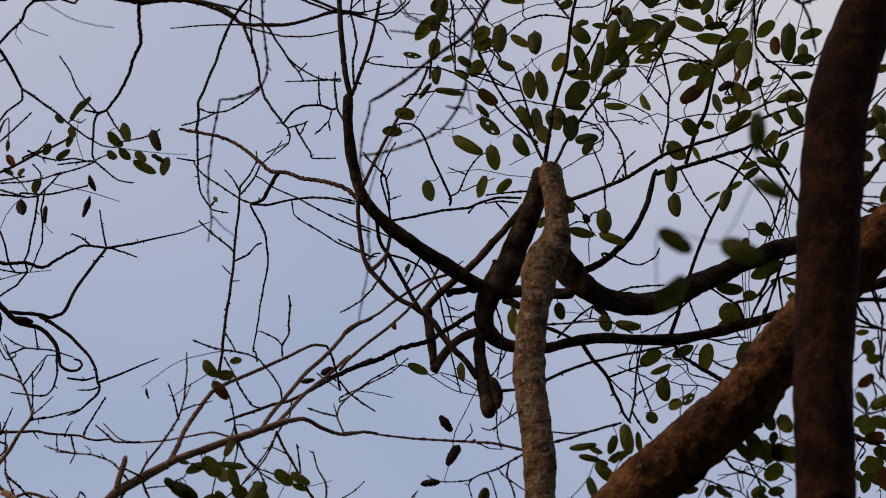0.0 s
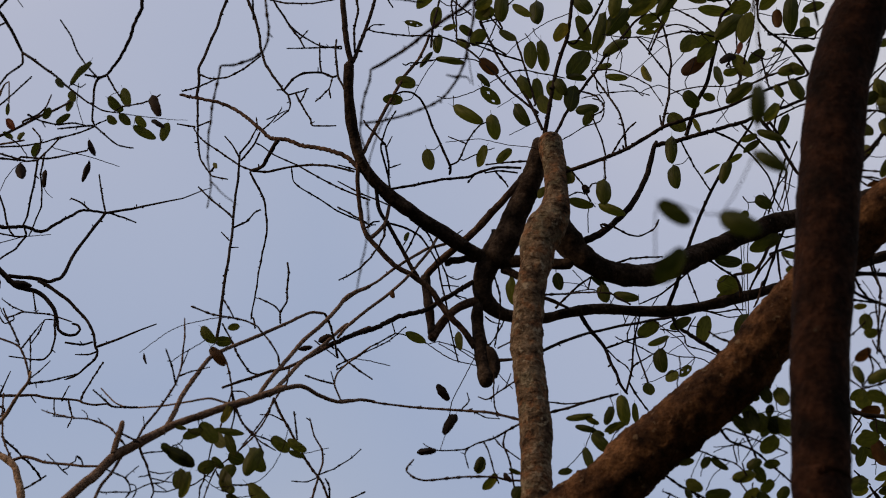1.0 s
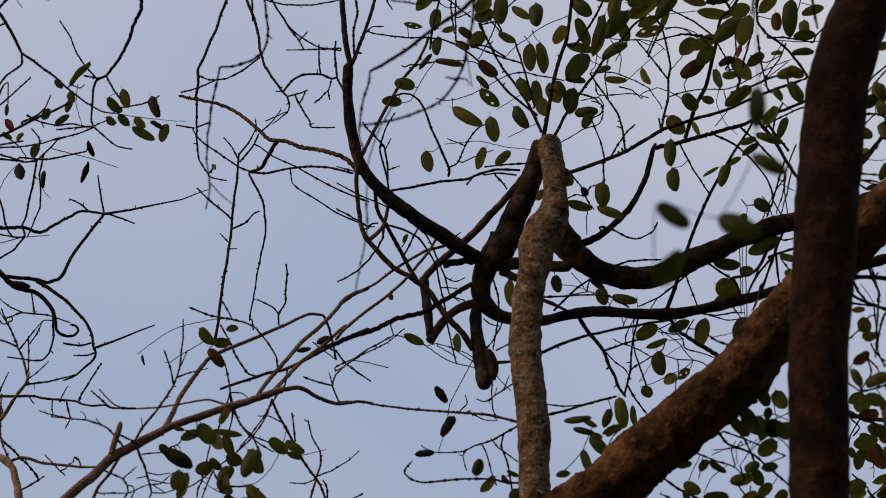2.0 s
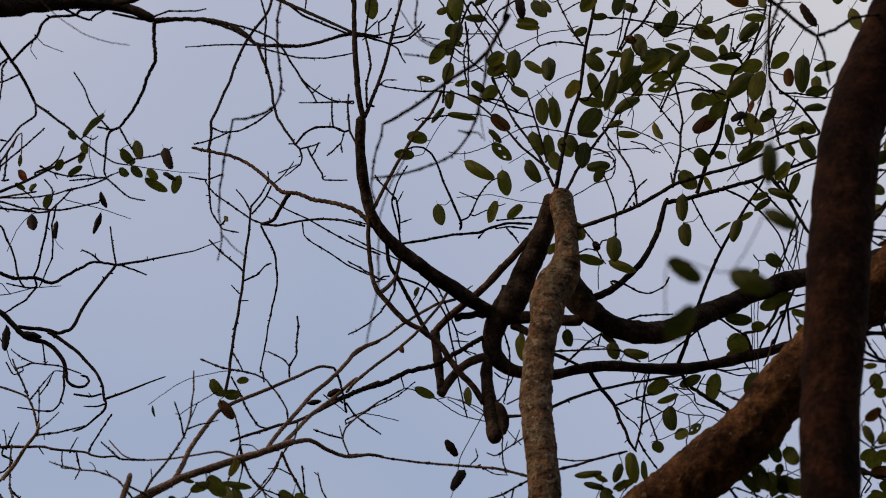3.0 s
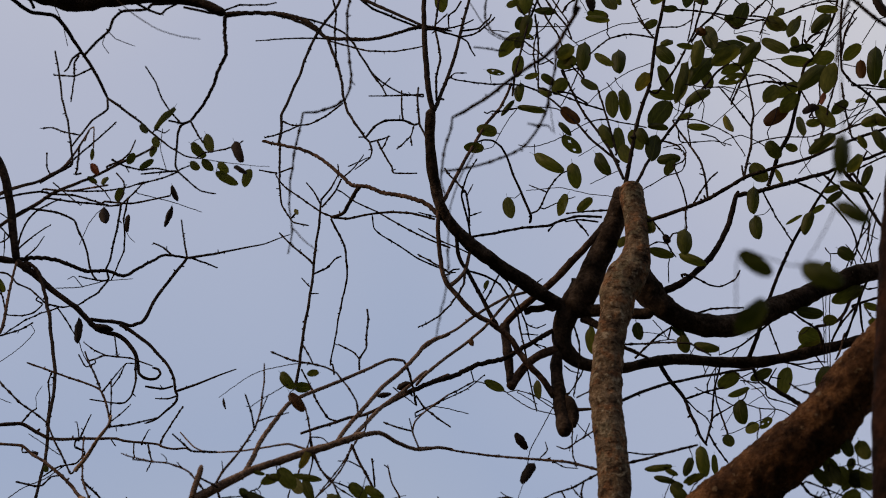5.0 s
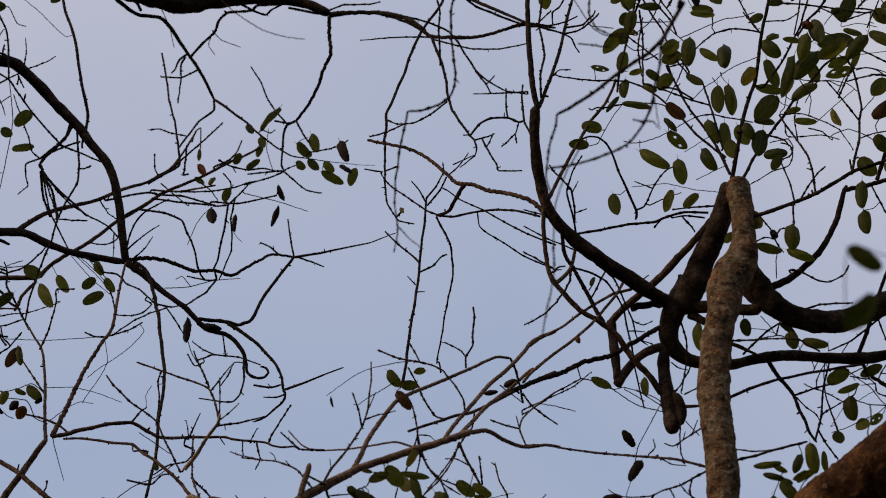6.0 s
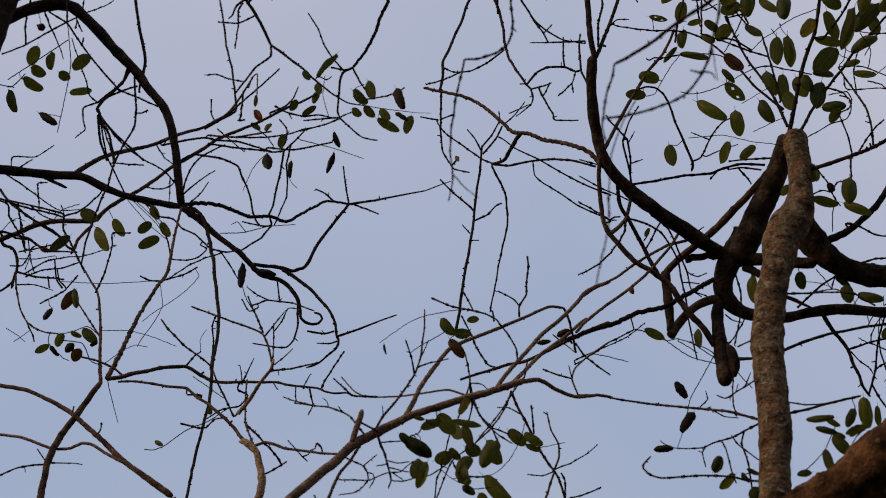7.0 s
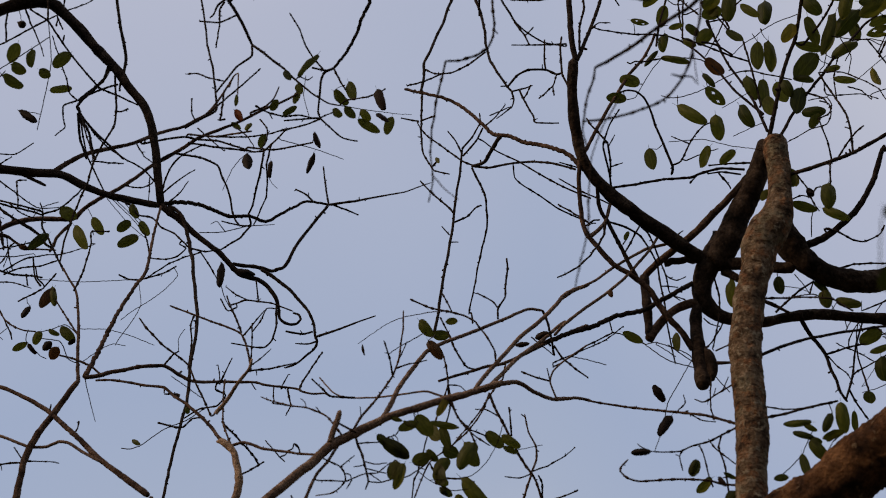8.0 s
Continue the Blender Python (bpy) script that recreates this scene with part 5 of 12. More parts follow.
b = twig(main, 1.3, 1.2, (0.718, 3.010, 3.145), (0.709, 3.012, 3.145), (0.689, 3.001, 3.117), (0.648, 2.981, 3.074))
leaf(b, 'green', (0.696, 3.004, 3.140), (0.699, 3.006, 3.109), 0.0216)
leaf(b, 'green', (0.688, 2.993, 3.097), (0.709, 2.984, 3.095), 0.0176)
b = branch(main, 5.1, 4.5, (0.831, 3.899, 3.384), (0.868, 3.890, 3.360), (0.910, 3.882, 3.348), (0.967, 3.870, 3.334))
leaf(b, 'green', (0.849, 3.893, 3.396), (0.885, 3.897, 3.416), 0.0225)
leaf(b, 'green', (0.864, 3.889, 3.373), (0.887, 3.878, 3.403), 0.0348)
leaf(b, 'brown', (0.867, 3.886, 3.360), (0.915, 3.898, 3.369), 0.0273)
leaf(b, 'green', (0.922, 3.875, 3.356), (0.944, 3.867, 3.302), 0.0323)
b = branch(main, 2.3, 1.8, (0.951, 4.014, 4.192), (1.000, 3.998, 4.238), (1.022, 3.990, 4.260), (1.047, 3.980, 4.288), (1.092, 3.966, 4.322), (1.083, 3.965, 4.327))
leaf(b, 'green', (1.027, 3.985, 4.258), (1.030, 3.991, 4.203), 0.0336)
leaf(b, 'green', (1.024, 3.991, 4.222), (0.986, 3.993, 4.198), 0.0279)
leaf(b, 'green', (1.022, 3.985, 4.263), (1.039, 3.983, 4.210), 0.0280)
leaf(b, 'green', (0.988, 4.000, 4.209), (1.024, 3.994, 4.221), 0.0195)
b = twig(main, 1.3, 1.3, (0.778, 3.003, 3.530), (0.759, 2.996, 3.532), (0.730, 2.990, 3.500), (0.706, 2.986, 3.480))
leaf(b, 'green', (0.728, 2.986, 3.498), (0.745, 2.983, 3.475), 0.0186)
leaf(b, 'green', (0.722, 2.985, 3.484), (0.740, 2.991, 3.488), 0.0165)
b = twig(main, 1.8, 1.8, (0.991, 3.969, 4.362), (1.052, 3.958, 4.353), (1.092, 3.951, 4.344), (1.083, 3.965, 4.327))
leaf(b, 'green', (1.060, 3.953, 4.346), (1.030, 3.954, 4.331), 0.0169)
b = twig(main, 1.6, 1.2, (0.649, 2.929, 3.003), (0.666, 2.941, 2.978), (0.677, 2.943, 2.978))
leaf(b, 'brown', (0.654, 2.925, 3.017), (0.684, 2.926, 3.036), 0.0170)
leaf(b, 'green', (0.651, 2.925, 3.007), (0.660, 2.918, 2.975), 0.0151)
leaf(b, 'green', (0.669, 2.941, 2.967), (0.701, 2.944, 2.955), 0.0208)
b = twig(main, 1.6, 1.1, (0.868, 3.890, 3.360), (0.868, 3.893, 3.354), (0.845, 3.885, 3.319), (0.832, 3.877, 3.277))
leaf(b, 'green', (0.846, 3.877, 3.291), (0.896, 3.868, 3.300), 0.0296)
leaf(b, 'green', (0.841, 3.873, 3.260), (0.838, 3.872, 3.284), 0.0147)
b = twig(main, 1.6, 1.1, (0.896, 3.886, 3.350), (0.900, 3.911, 3.304), (0.893, 3.933, 3.263))
leaf(b, 'green', (0.906, 3.901, 3.314), (0.940, 3.905, 3.329), 0.0298)
leaf(b, 'green', (0.872, 3.912, 3.296), (0.854, 3.914, 3.251), 0.0248)
leaf(b, 'green', (0.876, 3.922, 3.279), (0.905, 3.924, 3.300), 0.0323)
leaf(b, 'brown', (0.894, 3.906, 3.306), (0.907, 3.907, 3.247), 0.0323)
leaf(b, 'green', (0.918, 3.908, 3.299), (0.928, 3.901, 3.261), 0.0274)
branch(main, 1.6, 1.2, (0.680, 2.949, 3.041), (0.693, 2.941, 3.017), (0.701, 2.932, 2.983))
branch(main, 4.9, 4.5, (-0.200, 3.329, 4.163), (-0.206, 3.335, 4.211), (-0.209, 3.341, 4.275), (-0.213, 3.348, 4.341))
branch(main, 4.4, 3.6, (-0.200, 3.331, 4.178), (-0.205, 3.324, 4.202), (-0.215, 3.318, 4.220), (-0.221, 3.309, 4.250), (-0.230, 3.295, 4.298))
b = twig(main, 3.1, 2.6, (-0.200, 3.330, 4.171), (-0.173, 3.317, 4.185), (-0.144, 3.302, 4.207), (-0.121, 3.290, 4.226), (-0.104, 3.277, 4.253))
leaf(b, 'green', (-0.146, 3.291, 4.235), (-0.102, 3.303, 4.236), 0.0144)
twig(main, 1.6, 2.1, (-0.099, 3.444, 4.289), (-0.126, 3.444, 4.297))
twig(main, 2.1, 1.6, (-0.162, 3.329, 4.169), (-0.139, 3.316, 4.181), (-0.127, 3.304, 4.201), (-0.119, 3.290, 4.226))
twig(main, 1.5, 2.0, (-0.145, 3.331, 4.082), (-0.146, 3.328, 4.086), (-0.146, 3.324, 4.107), (-0.132, 3.320, 4.118), (-0.121, 3.316, 4.137))
twig(main, 2.1, 1.6, (-0.123, 3.408, 4.134), (-0.117, 3.409, 4.132), (-0.088, 3.421, 4.147), (-0.065, 3.434, 4.183), (-0.062, 3.438, 4.195))
twig(main, 1.6, 1.5, (-0.175, 3.395, 4.139), (-0.152, 3.380, 4.153))
b = branch(main, 1.4, 1.2, (0.242, 3.406, 4.114), (0.212, 3.397, 4.110), (0.180, 3.388, 4.092), (0.163, 3.384, 4.074))
leaf(b, 'green', (0.133, 3.372, 4.135), (0.183, 3.377, 4.132), 0.0144)
branch(main, 2.1, 1.6, (0.252, 3.528, 4.328), (0.204, 3.534, 4.349), (0.155, 3.539, 4.360), (0.106, 3.545, 4.387), (0.062, 3.550, 4.394), (0.046, 3.555, 4.389))
b = branch(main, 2.1, 2.2, (0.173, 3.410, 4.253), (0.151, 3.423, 4.309), (0.116, 3.438, 4.360))
leaf(b, 'green', (0.094, 3.434, 4.350), (0.089, 3.440, 4.325), 0.0226)
b = branch(main, 2.1, 1.6, (0.293, 3.386, 4.175), (0.316, 3.386, 4.165), (0.342, 3.387, 4.163), (0.369, 3.388, 4.160), (0.392, 3.389, 4.156), (0.415, 3.389, 4.152), (0.462, 3.390, 4.141), (0.508, 3.391, 4.137))
leaf(b, 'green', (0.425, 3.385, 4.138), (0.450, 3.397, 4.123), 0.0170)
leaf(b, 'green', (0.503, 3.387, 4.141), (0.543, 3.386, 4.113), 0.0219)
leaf(b, 'green', (0.323, 3.383, 4.165), (0.291, 3.378, 4.157), 0.0146)
leaf(b, 'green', (0.440, 3.386, 4.142), (0.417, 3.381, 4.136), 0.0134)
leaf(b, 'green', (0.501, 3.387, 4.139), (0.540, 3.382, 4.112), 0.0292)
b = branch(main, 2.6, 2.7, (0.346, 3.377, 4.074), (0.372, 3.385, 4.122), (0.394, 3.390, 4.149), (0.412, 3.396, 4.185), (0.428, 3.403, 4.232), (0.437, 3.411, 4.298))
leaf(b, 'green', (0.377, 3.382, 4.116), (0.395, 3.376, 4.058), 0.0314)
leaf(b, 'green', (0.352, 3.373, 4.057), (0.315, 3.368, 4.061), 0.0120)
leaf(b, 'green', (0.366, 3.376, 4.080), (0.352, 3.368, 4.013), 0.0264)
leaf(b, 'green', (0.473, 3.407, 4.289), (0.432, 3.406, 4.248), 0.0424)
leaf(b, 'green', (0.463, 3.403, 4.261), (0.516, 3.398, 4.297), 0.0372)
leaf(b, 'green', (0.439, 3.401, 4.246), (0.455, 3.398, 4.199), 0.0173)
leaf(b, 'brown', (0.377, 3.379, 4.098), (0.355, 3.384, 4.109), 0.0169)
leaf(b, 'green', (0.428, 3.407, 4.333), (0.403, 3.402, 4.362), 0.0301)
leaf(b, 'green', (0.500, 3.407, 4.339), (0.477, 3.416, 4.380), 0.0276)
b = twig(main, 1.3, 1.2, (0.470, 3.391, 4.148), (0.483, 3.396, 4.169), (0.494, 3.399, 4.184))
leaf(b, 'green', (0.465, 3.392, 4.185), (0.441, 3.399, 4.125), 0.0293)
leaf(b, 'brown', (0.619, 3.405, 4.209), (0.567, 3.402, 4.252), 0.0369)
twig(main, 1.1, 1.0, (0.505, 3.386, 4.189), (0.516, 3.386, 4.173), (0.526, 3.387, 4.157))
b = branch(main, 2.1, 1.6, (0.645, 3.359, 4.160), (0.625, 3.362, 4.163), (0.603, 3.372, 4.165), (0.573, 3.385, 4.165), (0.551, 3.395, 4.162), (0.534, 3.401, 4.158))
leaf(b, 'green', (0.521, 3.397, 4.152), (0.544, 3.406, 4.182), 0.0158)
b = branch(main, 2.1, 1.6, (0.622, 3.169, 4.036), (0.617, 3.169, 4.036), (0.618, 3.169, 4.091), (0.624, 3.166, 4.161))
leaf(b, 'green', (0.598, 3.163, 4.145), (0.582, 3.156, 4.102), 0.0235)
leaf(b, 'green', (0.636, 3.163, 4.145), (0.647, 3.154, 4.106), 0.0141)
leaf(b, 'green', (0.553, 3.163, 4.143), (0.533, 3.174, 4.183), 0.0234)
b = twig(main, 1.6, 1.0, (0.618, 3.169, 4.091), (0.657, 3.146, 4.095), (0.710, 3.121, 4.110))
leaf(b, 'green', (0.608, 3.163, 4.081), (0.602, 3.152, 4.008), 0.0253)
leaf(b, 'green', (0.669, 3.135, 4.119), (0.692, 3.122, 4.140), 0.0233)
b = twig(main, 1.0, 1.0, (0.617, 3.173, 4.027), (0.640, 3.169, 4.032), (0.680, 3.162, 4.029))
leaf(b, 'dry', (0.677, 3.158, 4.020), (0.703, 3.166, 3.971), 0.0207)
b = twig(main, 1.6, 1.0, (0.706, 3.123, 4.109), (0.710, 3.128, 4.101), (0.751, 3.127, 4.072), (0.792, 3.126, 4.051), (0.832, 3.125, 4.015))
leaf(b, 'green', (0.704, 3.125, 4.084), (0.678, 3.113, 4.082), 0.0231)
leaf(b, 'green', (0.717, 3.124, 4.087), (0.735, 3.128, 4.044), 0.0278)
leaf(b, 'green', (0.758, 3.123, 4.065), (0.740, 3.125, 4.001), 0.0301)
leaf(b, 'green', (0.781, 3.123, 4.057), (0.791, 3.117, 3.999), 0.0253)
leaf(b, 'green', (0.762, 3.122, 3.981), (0.776, 3.117, 3.928), 0.0228)
twig(main, 1.0, 1.6, (0.803, 3.125, 4.043), (0.770, 3.114, 4.061), (0.739, 3.101, 4.092))
b = branch(main, 1.6, 2.2, (0.098, 3.548, 4.246), (0.104, 3.545, 4.250), (0.062, 3.551, 4.332), (0.043, 3.556, 4.398), (0.056, 3.560, 4.465))
leaf(b, 'green', (0.024, 3.554, 4.445), (0.058, 3.566, 4.437), 0.0312)
leaf(b, 'green', (0.049, 3.553, 4.413), (0.063, 3.550, 4.360), 0.0285)
leaf(b, 'green', (0.032, 3.556, 4.470), (-0.008, 3.549, 4.473), 0.0287)
leaf(b, 'green', (0.082, 3.556, 4.479), (0.055, 3.554, 4.452), 0.0261)
b = branch(main, 2.2, 1.6, (0.089, 3.547, 4.280), (0.092, 3.545, 4.282), (0.105, 3.536, 4.298), (0.154, 3.514, 4.319), (0.202, 3.491, 4.340), (0.233, 3.471, 4.378))
leaf(b, 'green', (0.190, 3.478, 4.376), (0.211, 3.484, 4.397), 0.0255)
leaf(b, 'dry', (0.147, 3.512, 4.316), (0.153, 3.506, 4.257), 0.0229)
leaf(b, 'green', (0.177, 3.504, 4.300), (0.201, 3.493, 4.248), 0.0278)
leaf(b, 'green', (0.142, 3.523, 4.261), (0.189, 3.531, 4.258), 0.0202)
leaf(b, 'green', (0.253, 3.467, 4.389), (0.226, 3.456, 4.406), 0.0280)
b = twig(main, 1.6, 1.6, (0.018, 3.545, 4.271), (0.006, 3.545, 4.275), (-0.018, 3.540, 4.317), (-0.043, 3.535, 4.355))
leaf(b, 'green', (-0.038, 3.531, 4.364), (0.009, 3.520, 4.388), 0.0333)
leaf(b, 'green', (-0.031, 3.537, 4.292), (-0.005, 3.524, 4.295), 0.0152)
leaf(b, 'green', (0.007, 3.541, 4.265), (-0.007, 3.553, 4.241), 0.0228)
b = branch(main, 2.7, 2.1, (0.021, 3.558, 4.277), (0.044, 3.554, 4.335), (0.068, 3.551, 4.294), (0.098, 3.548, 4.246), (0.109, 3.545, 4.206))
leaf(b, 'green', (0.078, 3.547, 4.283), (0.029, 3.545, 4.285), 0.0178)
twig(main, 1.0, 1.0, (-0.075, 3.404, 4.138), (-0.070, 3.407, 4.133), (-0.023, 3.388, 4.112))
b = twig(main, 1.1, 1.6, (0.433, 3.409, 4.278), (0.424, 3.408, 4.281), (0.403, 3.418, 4.312), (0.381, 3.427, 4.342))
leaf(b, 'green', (0.382, 3.423, 4.348), (0.326, 3.429, 4.296), 0.0302)
b = twig(main, 1.0, 1.0, (0.317, 3.424, 4.270), (0.377, 3.420, 4.271), (0.400, 3.418, 4.261), (0.398, 3.420, 4.259))
leaf(b, 'brown', (0.348, 3.418, 4.297), (0.322, 3.419, 4.274), 0.0149)
b = twig(main, 1.6, 1.1, (0.384, 3.426, 4.338), (0.384, 3.420, 4.301), (0.382, 3.420, 4.281), (0.384, 3.420, 4.268), (0.421, 3.420, 4.244), (0.439, 3.420, 4.221), (0.459, 3.420, 4.199))
leaf(b, 'green', (0.405, 3.435, 4.258), (0.432, 3.447, 4.269), 0.0112)
b = twig(main, 1.0, 1.6, (0.785, 3.119, 4.053), (0.791, 3.112, 4.060), (0.774, 3.120, 4.094))
leaf(b, 'green', (0.794, 3.108, 4.052), (0.827, 3.104, 4.004), 0.0277)
leaf(b, 'dry', (0.807, 3.108, 4.054), (0.805, 3.105, 4.072), 0.0139)
twig(main, 2.5, 2.5, (0.160, 3.495, 3.731), (0.113, 3.488, 3.729), (0.090, 3.485, 3.721), (0.068, 3.482, 3.711), (0.051, 3.480, 3.702), (0.001, 3.472, 3.693), (-0.054, 3.464, 3.676), (-0.100, 3.457, 3.664))
twig(main, 2.0, 1.5, (0.153, 3.504, 3.725), (0.113, 3.495, 3.725), (0.088, 3.489, 3.717), (0.086, 3.485, 3.720))
twig(main, 2.0, 1.5, (0.109, 3.494, 3.724), (0.110, 3.494, 3.720), (0.124, 3.504, 3.708), (0.133, 3.512, 3.697))
twig(main, 1.5, 1.5, (0.068, 3.482, 3.711), (0.052, 3.485, 3.692))
b = twig(main, 0.8, 0.9, (0.493, 3.146, 2.937), (0.510, 3.151, 2.961), (0.531, 3.157, 2.984), (0.557, 3.162, 3.004))
leaf(b, 'green', (0.531, 3.154, 2.987), (0.550, 3.148, 3.024), 0.0239)
leaf(b, 'green', (0.552, 3.157, 2.992), (0.560, 3.146, 3.022), 0.0240)
b = twig(main, 1.3, 1.3, (0.498, 3.149, 2.915), (0.494, 3.146, 2.936))
leaf(b, 'green', (0.500, 3.144, 2.927), (0.523, 3.132, 2.936), 0.0177)
b = twig(main, 1.7, 1.3, (0.502, 3.171, 2.999), (0.505, 3.169, 3.003), (0.520, 3.184, 2.976), (0.530, 3.196, 2.953))
leaf(b, 'green', (0.523, 3.192, 2.949), (0.535, 3.191, 2.920), 0.0200)
b = twig(main, 1.7, 1.2, (0.500, 3.148, 2.916), (0.489, 3.154, 2.906), (0.502, 3.145, 2.878), (0.515, 3.139, 2.862))
leaf(b, 'green', (0.476, 3.150, 2.911), (0.518, 3.155, 2.920), 0.0197)
leaf(b, 'green', (0.512, 3.134, 2.857), (0.525, 3.138, 2.828), 0.0176)
b = twig(main, 1.3, 1.2, (0.510, 3.156, 2.905), (0.502, 3.146, 2.861), (0.510, 3.142, 2.869))
leaf(b, 'green', (0.519, 3.149, 2.890), (0.487, 3.142, 2.866), 0.0197)
leaf(b, 'green', (0.516, 3.147, 2.884), (0.535, 3.155, 2.860), 0.0216)
leaf(b, 'green', (0.499, 3.143, 2.843), (0.466, 3.131, 2.823), 0.0273)
b = branch(main, 2.1, 2.6, (0.342, 3.201, 2.980), (0.373, 3.213, 2.944), (0.400, 3.218, 2.925), (0.437, 3.223, 2.906), (0.465, 3.227, 2.881), (0.487, 3.231, 2.861))
leaf(b, 'green', (0.438, 3.218, 2.909), (0.483, 3.221, 2.913), 0.0200)
leaf(b, 'green', (0.483, 3.224, 2.891), (0.521, 3.216, 2.865), 0.0340)
leaf(b, 'green', (0.407, 3.215, 2.922), (0.411, 3.202, 2.897), 0.0140)
b = twig(main, 1.3, 1.3, (0.426, 3.210, 2.899), (0.421, 3.212, 2.896), (0.393, 3.211, 2.901), (0.365, 3.211, 2.915))
leaf(b, 'green', (0.406, 3.208, 2.874), (0.429, 3.200, 2.882), 0.0218)
twig(main, 1.7, 1.7, (0.410, 3.219, 2.920), (0.412, 3.218, 2.923), (0.442, 3.200, 2.871))
b = twig(main, 1.3, 1.3, (0.377, 3.211, 2.908), (0.368, 3.219, 2.891), (0.390, 3.231, 2.866))
leaf(b, 'green', (0.388, 3.221, 2.886), (0.405, 3.229, 2.908), 0.0239)
leaf(b, 'green', (0.392, 3.228, 2.868), (0.402, 3.220, 2.876), 0.0199)
leaf(b, 'green', (0.416, 3.228, 2.873), (0.429, 3.215, 2.858), 0.0159)
b = twig(main, 0.8, 0.8, (0.434, 3.175, 2.971), (0.414, 3.161, 2.932), (0.407, 3.154, 2.913))
leaf(b, 'green', (0.398, 3.150, 2.908), (0.425, 3.150, 2.891), 0.0196)
twig(main, 0.8, 0.8, (0.437, 3.174, 2.968), (0.429, 3.193, 2.933))
twig(main, 0.8, 0.8, (0.475, 3.160, 2.945), (0.448, 3.177, 2.928), (0.436, 3.191, 2.906))
b = branch(main, 2.1, 1.6, (0.832, 3.949, 3.186), (0.863, 3.944, 3.190), (0.888, 3.940, 3.206), (0.913, 3.935, 3.224))
leaf(b, 'green', (0.941, 3.932, 3.245), (0.887, 3.928, 3.228), 0.0199)
leaf(b, 'green', (0.942, 3.931, 3.232), (0.904, 3.933, 3.206), 0.0249)
leaf(b, 'green', (0.841, 3.943, 3.206), (0.877, 3.945, 3.213), 0.0198)
leaf(b, 'green', (0.936, 3.931, 3.209), (0.894, 3.937, 3.202), 0.0199)
b = twig(main, 2.1, 1.6, (0.889, 3.957, 3.213), (0.923, 4.006, 3.201))
leaf(b, 'green', (0.954, 4.002, 3.220), (0.912, 4.012, 3.203), 0.0303)
twig(main, 1.6, 1.0, (0.837, 3.948, 3.187), (0.841, 3.958, 3.161), (0.859, 3.943, 3.152), (0.873, 3.925, 3.130))
twig(main, 1.6, 1.0, (0.284, 3.397, 4.127), (0.321, 3.412, 4.139), (0.337, 3.417, 4.147), (0.358, 3.425, 4.171))
twig(main, 1.6, 1.0, (0.392, 3.388, 4.154), (0.419, 3.377, 4.127), (0.436, 3.368, 4.100))
twig(main, 1.0, 1.0, (0.419, 3.377, 4.127), (0.400, 3.372, 4.097))
b = twig(main, 0.8, 0.8, (0.436, 3.368, 4.100), (0.434, 3.374, 4.092), (0.469, 3.372, 4.098), (0.505, 3.370, 4.086))
leaf(b, 'green', (0.484, 3.367, 4.066), (0.442, 3.363, 4.010), 0.0263)
leaf(b, 'green', (0.437, 3.370, 4.082), (0.474, 3.373, 4.071), 0.0120)
leaf(b, 'green', (0.487, 3.367, 4.072), (0.539, 3.357, 4.033), 0.0240)
twig(main, 1.5, 1.0, (0.416, 3.371, 3.927), (0.432, 3.361, 3.963))
b = twig(main, 1.0, 1.0, (0.382, 3.510, 4.052), (0.416, 3.472, 4.030), (0.446, 3.436, 3.995), (0.460, 3.412, 3.960))
leaf(b, 'green', (0.391, 3.496, 4.040), (0.339, 3.489, 4.002), 0.0269)
twig(main, 1.0, 1.0, (0.385, 3.511, 4.059), (0.382, 3.519, 4.039), (0.368, 3.530, 4.015))
twig(main, 1.5, 1.0, (0.307, 3.456, 3.869), (0.325, 3.455, 3.861), (0.329, 3.453, 3.833), (0.320, 3.452, 3.812), (0.288, 3.449, 3.797), (0.239, 3.445, 3.763))
twig(main, 2.0, 1.5, (0.288, 3.474, 3.898), (0.315, 3.458, 3.877), (0.322, 3.450, 3.857))
b = twig(main, 0.8, 0.8, (0.380, 3.459, 3.918), (0.420, 3.438, 3.947), (0.454, 3.421, 3.969), (0.456, 3.419, 3.971))
leaf(b, 'yellow', (0.411, 3.440, 3.934), (0.423, 3.430, 3.885), 0.0167)
twig(main, 1.0, 1.0, (0.487, 3.373, 3.834), (0.484, 3.365, 3.846), (0.498, 3.353, 3.868), (0.505, 3.343, 3.890))
twig(main, 1.0, 1.6, (0.619, 3.391, 4.106), (0.611, 3.388, 4.107), (0.597, 3.393, 4.103), (0.586, 3.398, 4.095))
twig(main, 1.0, 1.1, (0.594, 3.397, 4.059), (0.597, 3.397, 4.063), (0.645, 3.412, 4.134), (0.682, 3.421, 4.180))
b = twig(main, 1.0, 1.0, (0.615, 3.219, 3.904), (0.645, 3.222, 3.898))
leaf(b, 'brown', (0.651, 3.217, 3.910), (0.652, 3.226, 3.873), 0.0195)
b = twig(main, 1.0, 1.0, (0.652, 3.242, 3.864), (0.694, 3.245, 3.861), (0.741, 3.250, 3.866))
leaf(b, 'green', (0.729, 3.244, 3.877), (0.684, 3.240, 3.870), 0.0194)
b = twig(main, 1.1, 1.1, (0.715, 3.498, 4.157), (0.745, 3.469, 4.195))
leaf(b, 'green', (0.712, 3.494, 4.148), (0.672, 3.499, 4.115), 0.0275)
b = twig(main, 1.1, 1.1, (0.735, 3.416, 4.054), (0.763, 3.444, 4.144), (0.773, 3.461, 4.198), (0.745, 3.469, 4.195))
